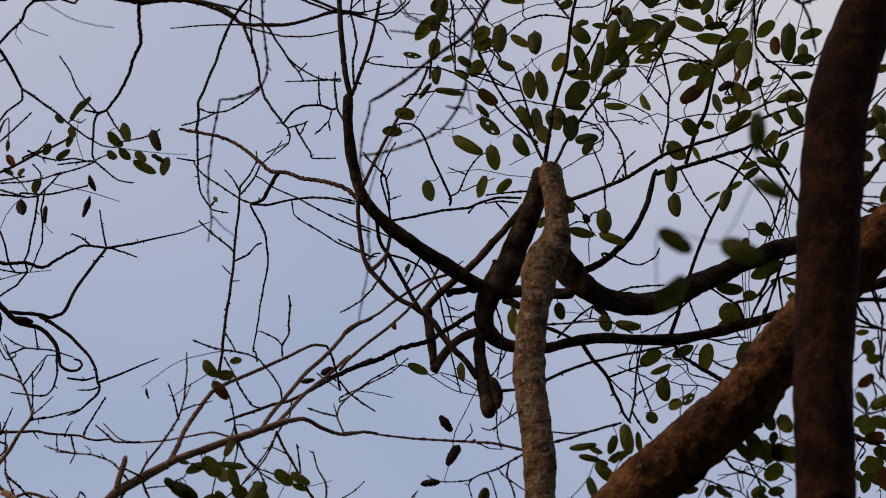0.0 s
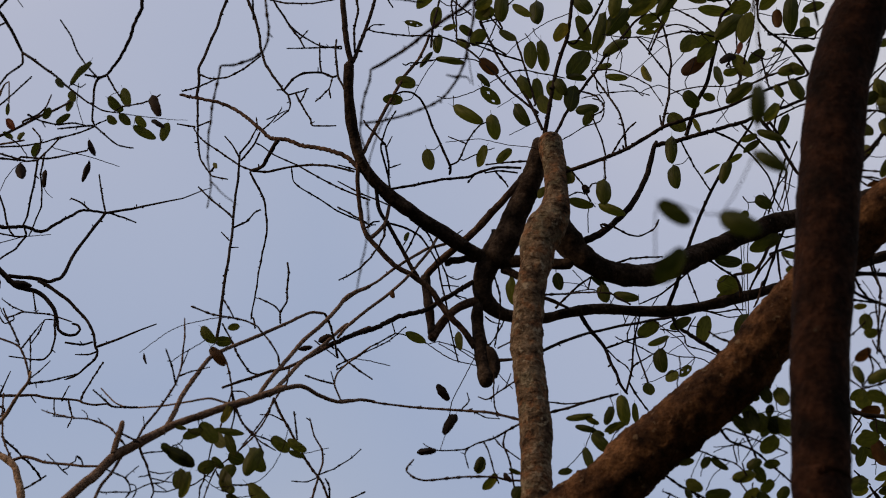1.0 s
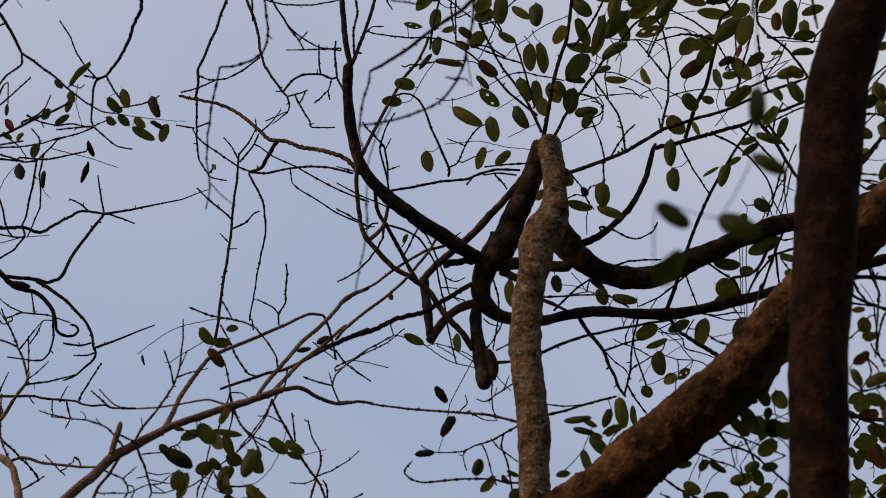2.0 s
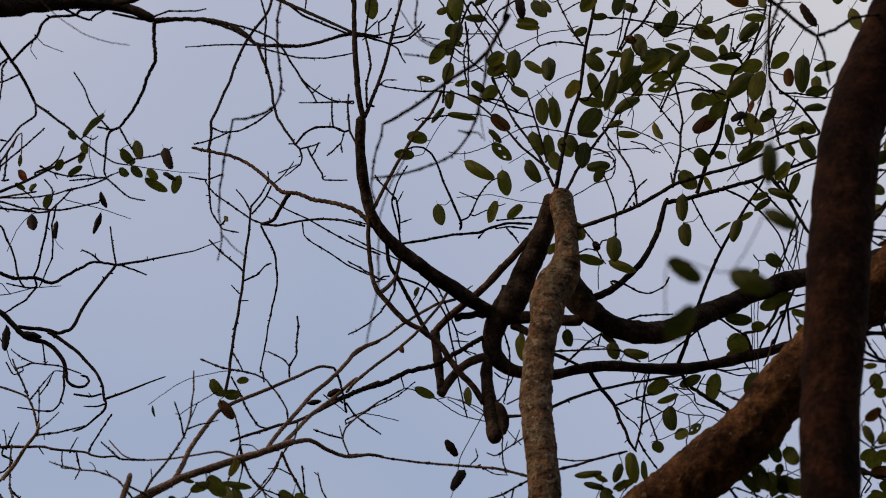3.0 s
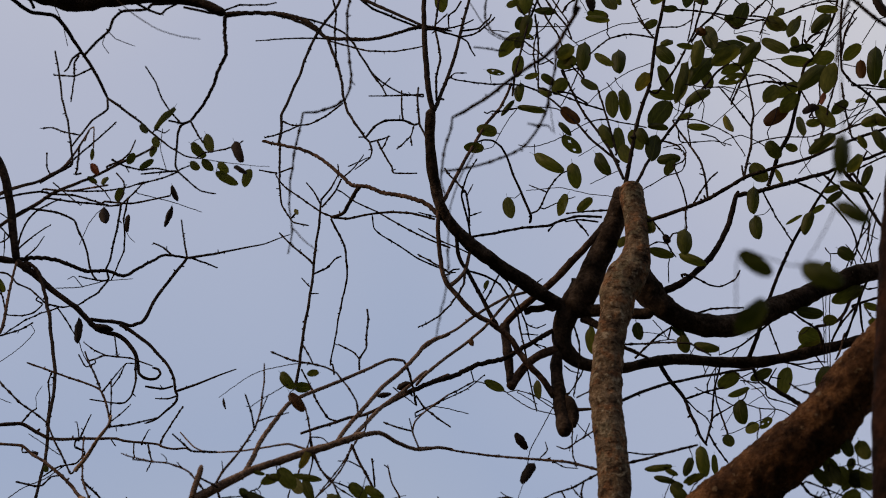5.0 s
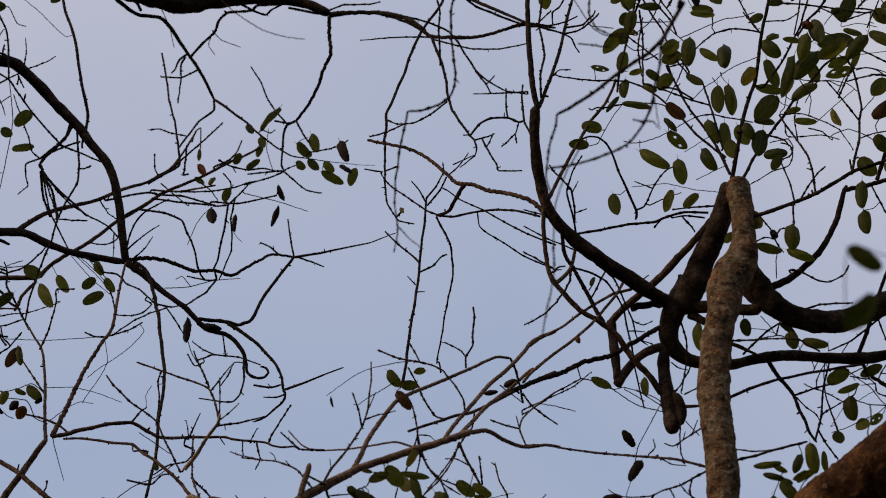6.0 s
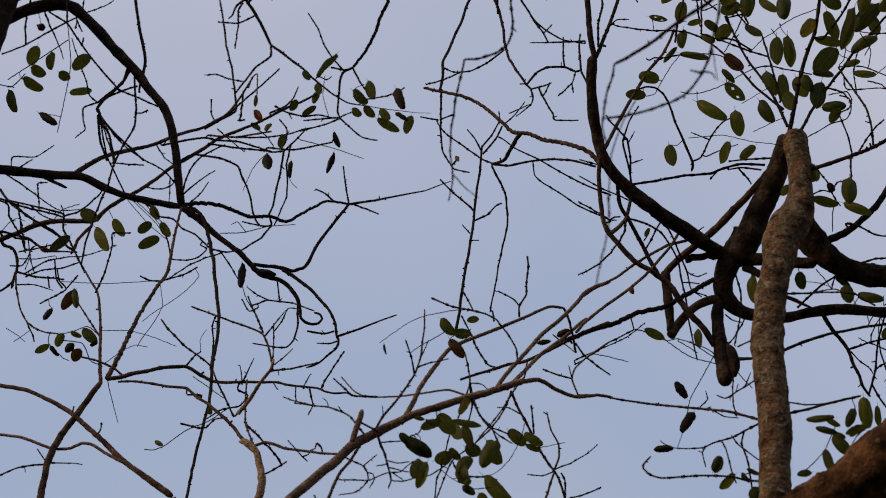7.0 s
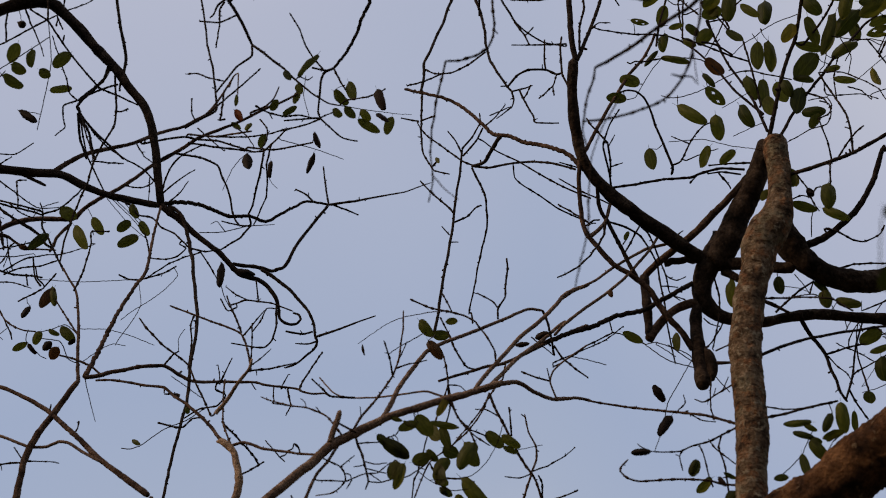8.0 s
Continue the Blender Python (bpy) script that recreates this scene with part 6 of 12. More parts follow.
leaf(b, 'green', (0.727, 3.424, 4.094), (0.718, 3.433, 4.012), 0.0304)
leaf(b, 'green', (0.792, 3.422, 4.071), (0.745, 3.419, 4.051), 0.0196)
leaf(b, 'green', (0.746, 3.412, 4.032), (0.743, 3.405, 3.991), 0.0205)
twig(main, 0.7, 0.7, (0.550, 3.345, 3.822), (0.540, 3.338, 3.784), (0.552, 3.329, 3.732), (0.572, 3.321, 3.699))
b = twig(main, 1.0, 1.0, (0.632, 3.286, 3.804), (0.675, 3.268, 3.831))
leaf(b, 'green', (0.671, 3.268, 3.817), (0.698, 3.261, 3.793), 0.0206)
twig(main, 1.0, 1.0, (0.655, 3.438, 3.893), (0.692, 3.463, 3.866), (0.718, 3.478, 3.852))
b = twig(main, 2.0, 2.0, (0.664, 3.476, 3.793), (0.669, 3.473, 3.795), (0.676, 3.455, 3.827), (0.690, 3.441, 3.848))
leaf(b, 'green', (0.680, 3.442, 3.840), (0.651, 3.442, 3.801), 0.0238)
twig(main, 3.1, 2.5, (0.655, 3.471, 3.808), (0.662, 3.467, 3.811), (0.682, 3.479, 3.789), (0.701, 3.492, 3.767))
twig(main, 2.2, 1.6, (0.031, 3.558, 4.284), (0.037, 3.554, 4.213), (0.036, 3.549, 4.135), (0.037, 3.547, 4.080), (0.039, 3.552, 4.077))
b = twig(main, 1.6, 1.6, (0.004, 3.528, 4.195), (0.042, 3.514, 4.147), (0.068, 3.506, 4.115))
leaf(b, 'green', (0.005, 3.522, 4.199), (-0.011, 3.519, 4.168), 0.0199)
twig(main, 1.1, 1.1, (0.040, 3.514, 4.148), (0.018, 3.519, 4.150), (-0.008, 3.527, 4.179))
twig(main, 1.6, 1.1, (0.036, 3.550, 4.147), (0.045, 3.550, 4.147), (0.069, 3.554, 4.165))
b = twig(main, 1.1, 1.1, (0.074, 3.555, 4.249), (0.073, 3.550, 4.255), (0.094, 3.547, 4.226), (0.117, 3.541, 4.194), (0.133, 3.538, 4.177))
leaf(b, 'green', (0.113, 3.538, 4.183), (0.080, 3.526, 4.149), 0.0275)
twig(main, 1.1, 1.6, (0.183, 3.413, 4.112), (0.177, 3.406, 4.122), (0.179, 3.403, 4.127), (0.178, 3.404, 4.169))
twig(main, 1.0, 1.6, (0.082, 3.537, 4.030), (0.086, 3.537, 4.035), (0.101, 3.549, 4.075), (0.114, 3.558, 4.111), (0.128, 3.572, 4.163))
twig(main, 1.6, 1.6, (0.088, 3.570, 4.140), (0.124, 3.568, 4.149))
twig(main, 2.1, 2.1, (0.115, 3.556, 4.149), (0.118, 3.555, 4.150), (0.133, 3.549, 4.113), (0.129, 3.551, 4.110))
b = twig(main, 1.0, 1.0, (0.135, 3.509, 4.011), (0.160, 3.486, 4.027), (0.183, 3.469, 4.033), (0.203, 3.453, 4.043), (0.229, 3.433, 4.046), (0.259, 3.416, 4.048), (0.272, 3.416, 4.056))
leaf(b, 'green', (0.200, 3.444, 4.050), (0.202, 3.455, 4.120), 0.0290)
leaf(b, 'green', (0.187, 3.466, 4.019), (0.187, 3.470, 3.953), 0.0265)
leaf(b, 'green', (0.208, 3.454, 4.013), (0.218, 3.464, 3.948), 0.0265)
b = twig(main, 2.1, 2.1, (0.086, 3.570, 4.145), (0.108, 3.553, 4.078), (0.120, 3.542, 4.039))
leaf(b, 'green', (0.043, 3.562, 4.128), (0.072, 3.571, 4.110), 0.0176)
leaf(b, 'green', (0.097, 3.554, 4.110), (0.068, 3.560, 4.079), 0.0275)
b = twig(main, 2.1, 2.1, (0.074, 3.491, 4.035), (0.106, 3.499, 4.033), (0.137, 3.508, 4.015))
leaf(b, 'green', (0.062, 3.489, 4.024), (0.034, 3.498, 4.047), 0.0147)
b = branch(main, 3.2, 2.7, (0.853, 3.894, 3.370), (0.850, 3.897, 3.364), (0.878, 3.905, 3.364), (0.908, 3.915, 3.353), (0.954, 3.929, 3.339), (0.994, 3.941, 3.331))
leaf(b, 'green', (0.886, 3.906, 3.344), (0.925, 3.912, 3.331), 0.0274)
branch(main, 2.0, 1.6, (0.663, 2.949, 2.977), (0.688, 2.938, 2.979), (0.721, 2.924, 2.986), (0.748, 2.912, 2.989))
twig(main, 1.6, 1.2, (0.676, 2.924, 3.036), (0.682, 2.937, 3.003), (0.663, 2.949, 2.979))
twig(main, 1.2, 1.6, (0.667, 2.949, 2.977), (0.658, 2.955, 2.988), (0.648, 2.961, 3.000))
twig(main, 1.2, 1.6, (0.704, 2.935, 3.018), (0.710, 2.933, 3.020), (0.694, 2.933, 3.036), (0.687, 2.934, 3.057))
b = twig(main, 1.6, 1.6, (0.853, 3.898, 3.364), (0.853, 3.900, 3.360), (0.870, 3.910, 3.345), (0.856, 3.918, 3.329))
leaf(b, 'green', (0.868, 3.910, 3.328), (0.894, 3.909, 3.316), 0.0175)
b = twig(main, 1.6, 1.6, (0.841, 3.900, 3.236), (0.859, 3.923, 3.230), (0.881, 3.948, 3.224))
leaf(b, 'green', (0.829, 3.914, 3.207), (0.875, 3.922, 3.227), 0.0295)
branch(main, 2.7, 2.7, (0.880, 3.949, 3.221), (0.900, 3.972, 3.198), (0.912, 3.989, 3.180))
twig(main, 0.8, 0.8, (0.895, 3.932, 3.264), (0.896, 3.952, 3.248))
twig(main, 0.8, 0.8, (0.688, 2.939, 2.979), (0.694, 2.934, 2.959))
b = twig(main, 0.8, 0.8, (0.701, 2.933, 2.980), (0.709, 2.942, 2.963))
leaf(b, 'green', (0.720, 2.937, 2.953), (0.693, 2.948, 2.943), 0.0246)
leaf(b, 'green', (0.701, 2.938, 2.945), (0.711, 2.928, 2.898), 0.0283)
branch(main, 3.6, 3.0, (0.693, 3.026, 3.224), (0.721, 3.017, 3.222), (0.763, 3.002, 3.206), (0.799, 2.989, 3.192))
branch(main, 2.6, 2.1, (0.891, 3.735, 3.634), (0.892, 3.724, 3.600), (0.898, 3.707, 3.558), (0.890, 3.697, 3.530))
branch(main, 3.0, 2.6, (0.649, 3.026, 3.235), (0.689, 3.037, 3.199), (0.708, 3.042, 3.190), (0.737, 3.049, 3.181), (0.768, 3.058, 3.165), (0.798, 3.066, 3.152))
twig(main, 2.1, 2.1, (0.701, 3.061, 3.238), (0.706, 3.052, 3.211), (0.714, 3.043, 3.189))
branch(main, 1.7, 1.6, (0.722, 3.026, 3.168), (0.708, 2.974, 3.091), (0.691, 2.931, 3.030))
branch(main, 2.1, 1.6, (0.769, 3.009, 3.158), (0.730, 2.987, 3.137), (0.713, 2.969, 3.099), (0.700, 2.949, 3.057))
twig(main, 0.6, 0.6, (0.707, 3.038, 3.221), (0.728, 3.045, 3.186))
branch(main, 3.0, 1.8, (0.717, 2.987, 3.421), (0.710, 2.987, 3.429), (0.736, 2.984, 3.447), (0.750, 2.982, 3.463), (0.763, 2.981, 3.474), (0.789, 2.979, 3.466))
b = twig(main, 1.8, 1.8, (0.773, 3.012, 3.494), (0.778, 3.003, 3.530), (0.763, 2.998, 3.534), (0.736, 2.991, 3.530))
leaf(b, 'green', (0.764, 2.994, 3.542), (0.782, 2.985, 3.529), 0.0167)
leaf(b, 'green', (0.767, 3.002, 3.517), (0.772, 2.993, 3.481), 0.0147)
leaf(b, 'green', (0.767, 2.994, 3.558), (0.781, 2.993, 3.531), 0.0209)
leaf(b, 'green', (0.766, 3.004, 3.510), (0.802, 3.013, 3.525), 0.0187)
twig(main, 0.7, 0.7, (0.732, 2.994, 3.440), (0.753, 2.984, 3.430), (0.783, 2.972, 3.430))
b = twig(main, 1.7, 1.3, (0.697, 2.942, 3.367), (0.738, 2.945, 3.362), (0.764, 2.960, 3.325))
leaf(b, 'green', (0.739, 2.941, 3.366), (0.757, 2.942, 3.400), 0.0160)
b = twig(main, 1.7, 1.3, (0.706, 2.943, 3.366), (0.705, 2.947, 3.362), (0.717, 2.954, 3.356))
leaf(b, 'brown', (0.715, 2.950, 3.353), (0.737, 2.959, 3.367), 0.0080)
branch(main, 2.4, 1.8, (0.976, 3.948, 4.211), (1.013, 3.954, 4.257), (1.044, 3.959, 4.287), (1.083, 3.965, 4.327))
twig(main, 0.9, 0.9, (0.552, 3.182, 2.959), (0.579, 3.187, 2.971))
b = twig(main, 0.9, 0.9, (0.555, 3.161, 3.002), (0.559, 3.163, 2.998), (0.573, 3.167, 2.989), (0.586, 3.173, 2.976))
leaf(b, 'green', (0.562, 3.161, 2.986), (0.530, 3.158, 2.963), 0.0260)
b = twig(main, 0.9, 0.9, (0.562, 3.153, 3.033), (0.585, 3.162, 3.026))
leaf(b, 'green', (0.553, 3.149, 3.044), (0.545, 3.150, 3.022), 0.0140)
leaf(b, 'green', (0.589, 3.158, 3.017), (0.560, 3.152, 2.994), 0.0200)
leaf(b, 'green', (0.551, 3.149, 3.044), (0.552, 3.152, 3.028), 0.0120)
b = twig(main, 0.9, 0.9, (0.566, 3.155, 3.032), (0.562, 3.154, 3.025), (0.586, 3.144, 3.033))
leaf(b, 'green', (0.543, 3.151, 3.019), (0.565, 3.145, 2.993), 0.0240)
leaf(b, 'green', (0.557, 3.151, 3.018), (0.578, 3.138, 2.984), 0.0220)
twig(main, 0.8, 0.9, (0.451, 3.170, 2.967), (0.483, 3.182, 2.985), (0.513, 3.194, 2.987))
twig(main, 0.9, 0.8, (0.506, 3.176, 2.988), (0.505, 3.174, 2.990), (0.503, 3.173, 2.993), (0.491, 3.156, 2.970), (0.487, 3.133, 2.935))
twig(main, 0.9, 0.8, (0.529, 3.166, 2.994), (0.514, 3.156, 2.970), (0.504, 3.149, 2.951))
twig(main, 1.5, 1.0, (0.691, 3.491, 3.709), (0.685, 3.510, 3.681), (0.671, 3.531, 3.646))
twig(main, 1.5, 1.0, (0.705, 3.497, 3.725), (0.693, 3.523, 3.681), (0.681, 3.545, 3.647))
twig(main, 2.0, 1.5, (0.690, 3.490, 3.741), (0.684, 3.528, 3.726), (0.676, 3.581, 3.704), (0.668, 3.619, 3.688))
twig(main, 1.0, 1.0, (0.682, 3.515, 3.704), (0.685, 3.515, 3.702), (0.706, 3.505, 3.682))
twig(main, 1.0, 1.0, (0.680, 3.619, 3.685), (0.671, 3.613, 3.716), (0.660, 3.609, 3.732))
b = twig(main, 1.0, 1.0, (0.637, 3.572, 3.694), (0.648, 3.589, 3.688), (0.672, 3.614, 3.690))
leaf(b, 'green', (0.636, 3.568, 3.698), (0.665, 3.565, 3.674), 0.0239)
branch(main, 4.0, 3.0, (0.684, 3.633, 3.650), (0.664, 3.630, 3.616), (0.648, 3.626, 3.584), (0.629, 3.622, 3.561), (0.607, 3.619, 3.550), (0.586, 3.616, 3.545), wood='mid')
twig(main, 2.1, 1.5, (0.671, 3.624, 3.634), (0.652, 3.651, 3.597), (0.631, 3.683, 3.557))
b = twig(main, 2.1, 1.5, (0.689, 3.626, 3.646), (0.676, 3.652, 3.603), (0.665, 3.667, 3.579), (0.646, 3.690, 3.545))
leaf(b, 'green', (0.689, 3.624, 3.638), (0.628, 3.626, 3.606), 0.0289)
twig(main, 1.0, 1.0, (0.604, 3.604, 3.626), (0.604, 3.626, 3.557), (0.602, 3.651, 3.481))
twig(main, 1.0, 1.0, (0.620, 3.612, 3.624), (0.605, 3.574, 3.516), (0.593, 3.532, 3.404))
branch(main, 2.6, 2.0, (0.659, 3.686, 3.565), (0.654, 3.686, 3.566), (0.641, 3.675, 3.525), (0.629, 3.668, 3.499), wood='mid')
b = twig(main, 1.6, 1.0, (0.581, 3.060, 3.284), (0.591, 3.047, 3.253), (0.593, 3.036, 3.226))
leaf(b, 'green', (0.594, 3.042, 3.251), (0.584, 3.051, 3.244), 0.0120)
twig(main, 1.6, 1.5, (0.696, 3.647, 3.652), (0.703, 3.648, 3.648), (0.721, 3.640, 3.648))
twig(main, 1.1, 1.0, (0.400, 3.454, 3.363), (0.418, 3.440, 3.336), (0.427, 3.429, 3.321), (0.443, 3.419, 3.301), (0.457, 3.414, 3.274), (0.466, 3.414, 3.265))
b = twig(main, 0.8, 0.7, (0.466, 3.414, 3.264), (0.465, 3.432, 3.263), (0.462, 3.440, 3.259))
leaf(b, 'green', (0.462, 3.440, 3.259), (0.438, 3.434, 3.235), 0.0154)
twig(main, 1.4, 1.4, (0.428, 3.610, 3.423), (0.447, 3.620, 3.424), (0.468, 3.646, 3.435))
b = twig(main, 1.2, 0.8, (0.480, 3.636, 3.420), (0.462, 3.626, 3.413), (0.448, 3.615, 3.406))
leaf(b, 'green', (0.404, 3.611, 3.389), (0.450, 3.622, 3.411), 0.0139)
twig(main, 0.7, 0.7, (0.480, 3.631, 3.404), (0.456, 3.635, 3.391), (0.444, 3.640, 3.384))
b = twig(main, 0.9, 0.8, (0.490, 3.592, 3.350), (0.473, 3.592, 3.334), (0.443, 3.598, 3.322), (0.417, 3.609, 3.313), (0.386, 3.619, 3.306))
leaf(b, 'green', (0.458, 3.615, 3.331), (0.434, 3.623, 3.316), 0.0230)
twig(main, 1.0, 1.2, (0.368, 3.620, 3.398), (0.353, 3.620, 3.404), (0.339, 3.621, 3.413))
twig(main, 1.4, 1.0, (0.363, 3.619, 3.405), (0.364, 3.619, 3.419), (0.368, 3.619, 3.428), (0.374, 3.621, 3.442), (0.385, 3.623, 3.462))
b = twig(main, 1.5, 1.0, (0.257, 3.425, 3.678), (0.272, 3.428, 3.656), (0.281, 3.431, 3.640), (0.289, 3.434, 3.617), (0.299, 3.436, 3.603))
leaf(b, 'green', (0.304, 3.432, 3.607), (0.353, 3.424, 3.580), 0.0182)
leaf(b, 'dry', (0.276, 3.425, 3.647), (0.288, 3.432, 3.633), 0.0137)
twig(main, 1.5, 1.0, (0.245, 3.426, 3.622), (0.265, 3.429, 3.633), (0.281, 3.431, 3.631), (0.291, 3.434, 3.615))
twig(main, 1.0, 1.0, (0.289, 3.433, 3.617), (0.286, 3.467, 3.602), (0.288, 3.503, 3.584))
twig(main, 2.0, 1.0, (0.276, 3.388, 3.619), (0.283, 3.392, 3.614), (0.291, 3.398, 3.633), (0.317, 3.396, 3.633))
b = shaped_limb(main, 'limb', (0.120, 3.559, 3.535, 0.0090), (0.141, 3.547, 3.518, 0.0073), (0.160, 3.534, 3.493, 0.0052))
leaf(b, 'green', (0.133, 3.546, 3.511), (0.134, 3.557, 3.456), 0.0230)
branch(main, 2.0, 1.4, (0.101, 3.572, 3.531), (0.108, 3.569, 3.503), (0.112, 3.567, 3.478), (0.112, 3.564, 3.448), (0.107, 3.560, 3.409), (0.098, 3.555, 3.362))
twig(main, 1.5, 1.0, (0.082, 3.582, 3.442), (0.096, 3.571, 3.424), (0.111, 3.560, 3.414), (0.108, 3.561, 3.415))
twig(main, 1.5, 1.4, (0.122, 3.588, 3.450), (0.119, 3.594, 3.438), (0.105, 3.573, 3.400), (0.089, 3.554, 3.366))
branch(main, 1.9, 1.4, (0.099, 3.388, 3.276), (0.114, 3.380, 3.280), (0.128, 3.371, 3.282))
twig(main, 1.0, 1.0, (0.066, 3.548, 3.333), (0.050, 3.555, 3.351), (0.028, 3.564, 3.366), (-0.010, 3.578, 3.386), (-0.032, 3.586, 3.386), (-0.057, 3.595, 3.401))
twig(main, 1.0, 1.0, (-0.008, 3.577, 3.385), (-0.010, 3.577, 3.381), (0.012, 3.565, 3.361), (0.028, 3.556, 3.345))
b = twig(main, 1.0, 1.5, (-0.067, 3.521, 3.369), (-0.079, 3.519, 3.374), (-0.094, 3.516, 3.376), (-0.101, 3.503, 3.401))
leaf(b, 'green', (-0.074, 3.516, 3.376), (-0.035, 3.528, 3.361), 0.0169)
twig(main, 1.5, 1.4, (-0.094, 3.516, 3.376), (-0.096, 3.517, 3.373), (-0.119, 3.512, 3.357), (-0.140, 3.506, 3.342), (-0.161, 3.500, 3.321), (-0.182, 3.494, 3.302), (-0.204, 3.488, 3.285))
twig(main, 0.9, 0.9, (-0.172, 3.496, 3.312), (-0.140, 3.498, 3.307), (-0.103, 3.501, 3.298))
b = twig(main, 1.5, 1.0, (-0.077, 3.485, 3.552), (-0.070, 3.489, 3.567), (-0.065, 3.492, 3.582))
leaf(b, 'green', (-0.075, 3.483, 3.561), (-0.066, 3.488, 3.583), 0.0091)
twig(main, 1.5, 1.0, (0.028, 3.520, 3.594), (0.040, 3.522, 3.605))
twig(main, 1.9, 1.5, (-0.143, 3.462, 3.585), (-0.134, 3.466, 3.595), (-0.123, 3.470, 3.598))
twig(main, 1.5, 1.0, (-0.139, 3.464, 3.586), (-0.130, 3.468, 3.589))
shaped_limb(main, 'limb', (0.157, 3.533, 3.618, 0.0053), (0.151, 3.539, 3.602, 0.0090), (0.146, 3.543, 3.586, 0.0053))
twig(main, 1.5, 1.6, (0.270, 3.404, 4.110), (0.253, 3.406, 4.144), (0.237, 3.407, 4.185), (0.222, 3.409, 4.229), (0.209, 3.410, 4.276))
twig(main, 1.6, 1.1, (0.231, 3.408, 4.194), (0.260, 3.408, 4.215), (0.270, 3.408, 4.221))
b = twig(main, 1.1, 1.1, (0.115, 3.542, 4.195), (0.166, 3.526, 4.210), (0.208, 3.512, 4.221), (0.243, 3.502, 4.218), (0.272, 3.493, 4.223))
leaf(b, 'green', (0.136, 3.532, 4.190), (0.131, 3.529, 4.120), 0.0300)
b = twig(main, 1.1, 1.6, (0.096, 3.548, 4.244), (0.070, 3.556, 4.250), (0.016, 3.571, 4.262))
leaf(b, 'green', (0.006, 3.564, 4.237), (0.028, 3.565, 4.224), 0.0115)
b = twig(main, 1.6, 2.2, (0.140, 3.551, 4.087), (0.126, 3.551, 4.116), (0.110, 3.550, 4.139), (0.091, 3.550, 4.183), (0.079, 3.550, 4.225), (0.057, 3.549, 4.265), (0.017, 3.548, 4.357))
leaf(b, 'green', (0.118, 3.546, 4.157), (0.076, 3.550, 4.142), 0.0300)
leaf(b, 'green', (0.104, 3.546, 4.138), (0.088, 3.549, 4.180), 0.0249)
leaf(b, 'green', (0.127, 3.547, 4.104), (0.162, 3.539, 4.072), 0.0198)
leaf(b, 'green', (0.011, 3.543, 4.391), (0.046, 3.553, 4.351), 0.0335)
leaf(b, 'green', (0.013, 3.544, 4.345), (0.006, 3.545, 4.282), 0.0358)
leaf(b, 'green', (-0.005, 3.544, 4.366), (-0.026, 3.533, 4.383), 0.0282)
twig(main, 1.6, 1.6, (0.038, 3.556, 4.263), (0.027, 3.552, 4.181), (0.033, 3.548, 4.107), (0.037, 3.548, 4.107))
b = twig(main, 1.1, 1.6, (0.007, 3.530, 4.202), (0.016, 3.530, 4.199), (0.052, 3.514, 4.219), (0.088, 3.485, 4.282))
leaf(b, 'green', (0.099, 3.482, 4.307), (0.063, 3.477, 4.303), 0.0252)
leaf(b, 'green', (0.078, 3.482, 4.295), (0.054, 3.471, 4.267), 0.0176)
leaf(b, 'green', (0.101, 3.482, 4.302), (0.122, 3.480, 4.304), 0.0176)
b = twig(main, 1.5, 1.6, (0.339, 3.377, 4.077), (0.350, 3.377, 4.127), (0.361, 3.378, 4.198))
leaf(b, 'green', (0.357, 3.374, 4.189), (0.382, 3.364, 4.164), 0.0195)
b = twig(main, 1.1, 1.1, (0.385, 3.426, 4.341), (0.381, 3.409, 4.275), (0.356, 3.396, 4.228))
leaf(b, 'green', (0.359, 3.394, 4.234), (0.340, 3.395, 4.176), 0.0246)
b = twig(main, 1.1, 1.0, (0.282, 3.563, 4.350), (0.254, 3.555, 4.350), (0.219, 3.546, 4.327), (0.191, 3.534, 4.353))
leaf(b, 'green', (0.197, 3.536, 4.325), (0.215, 3.531, 4.291), 0.0153)
b = twig(main, 1.1, 1.1, (0.159, 3.418, 4.288), (0.162, 3.417, 4.290), (0.198, 3.433, 4.268), (0.229, 3.444, 4.295), (0.256, 3.459, 4.352))
leaf(b, 'brown', (0.181, 3.417, 4.296), (0.156, 3.425, 4.335), 0.0249)
leaf(b, 'green', (0.254, 3.451, 4.329), (0.273, 3.458, 4.280), 0.0352)
twig(main, 1.0, 1.1, (0.235, 3.550, 4.337), (0.267, 3.560, 4.350), (0.293, 3.569, 4.376))
b = twig(main, 1.0, 1.0, (0.456, 3.425, 4.024), (0.489, 3.417, 4.020), (0.521, 3.410, 4.002), (0.544, 3.402, 3.967))
leaf(b, 'green', (0.459, 3.420, 4.020), (0.401, 3.412, 3.998), 0.0216)
twig(main, 1.0, 1.0, (0.423, 3.367, 3.942), (0.419, 3.368, 3.944), (0.400, 3.366, 3.954), (0.367, 3.363, 3.953), (0.326, 3.359, 3.958))
b = twig(main, 1.5, 1.0, (0.338, 3.469, 3.933), (0.350, 3.490, 3.996), (0.372, 3.507, 4.045))
leaf(b, 'green', (0.353, 3.478, 3.966), (0.319, 3.486, 3.960), 0.0133)
twig(main, 1.0, 1.0, (0.409, 3.462, 3.883), (0.411, 3.462, 3.890), (0.445, 3.467, 3.906), (0.480, 3.473, 3.893), (0.499, 3.477, 3.878))
twig(main, 1.0, 1.5, (0.411, 3.462, 3.883), (0.410, 3.462, 3.877), (0.391, 3.470, 3.904), (0.366, 3.479, 3.918))
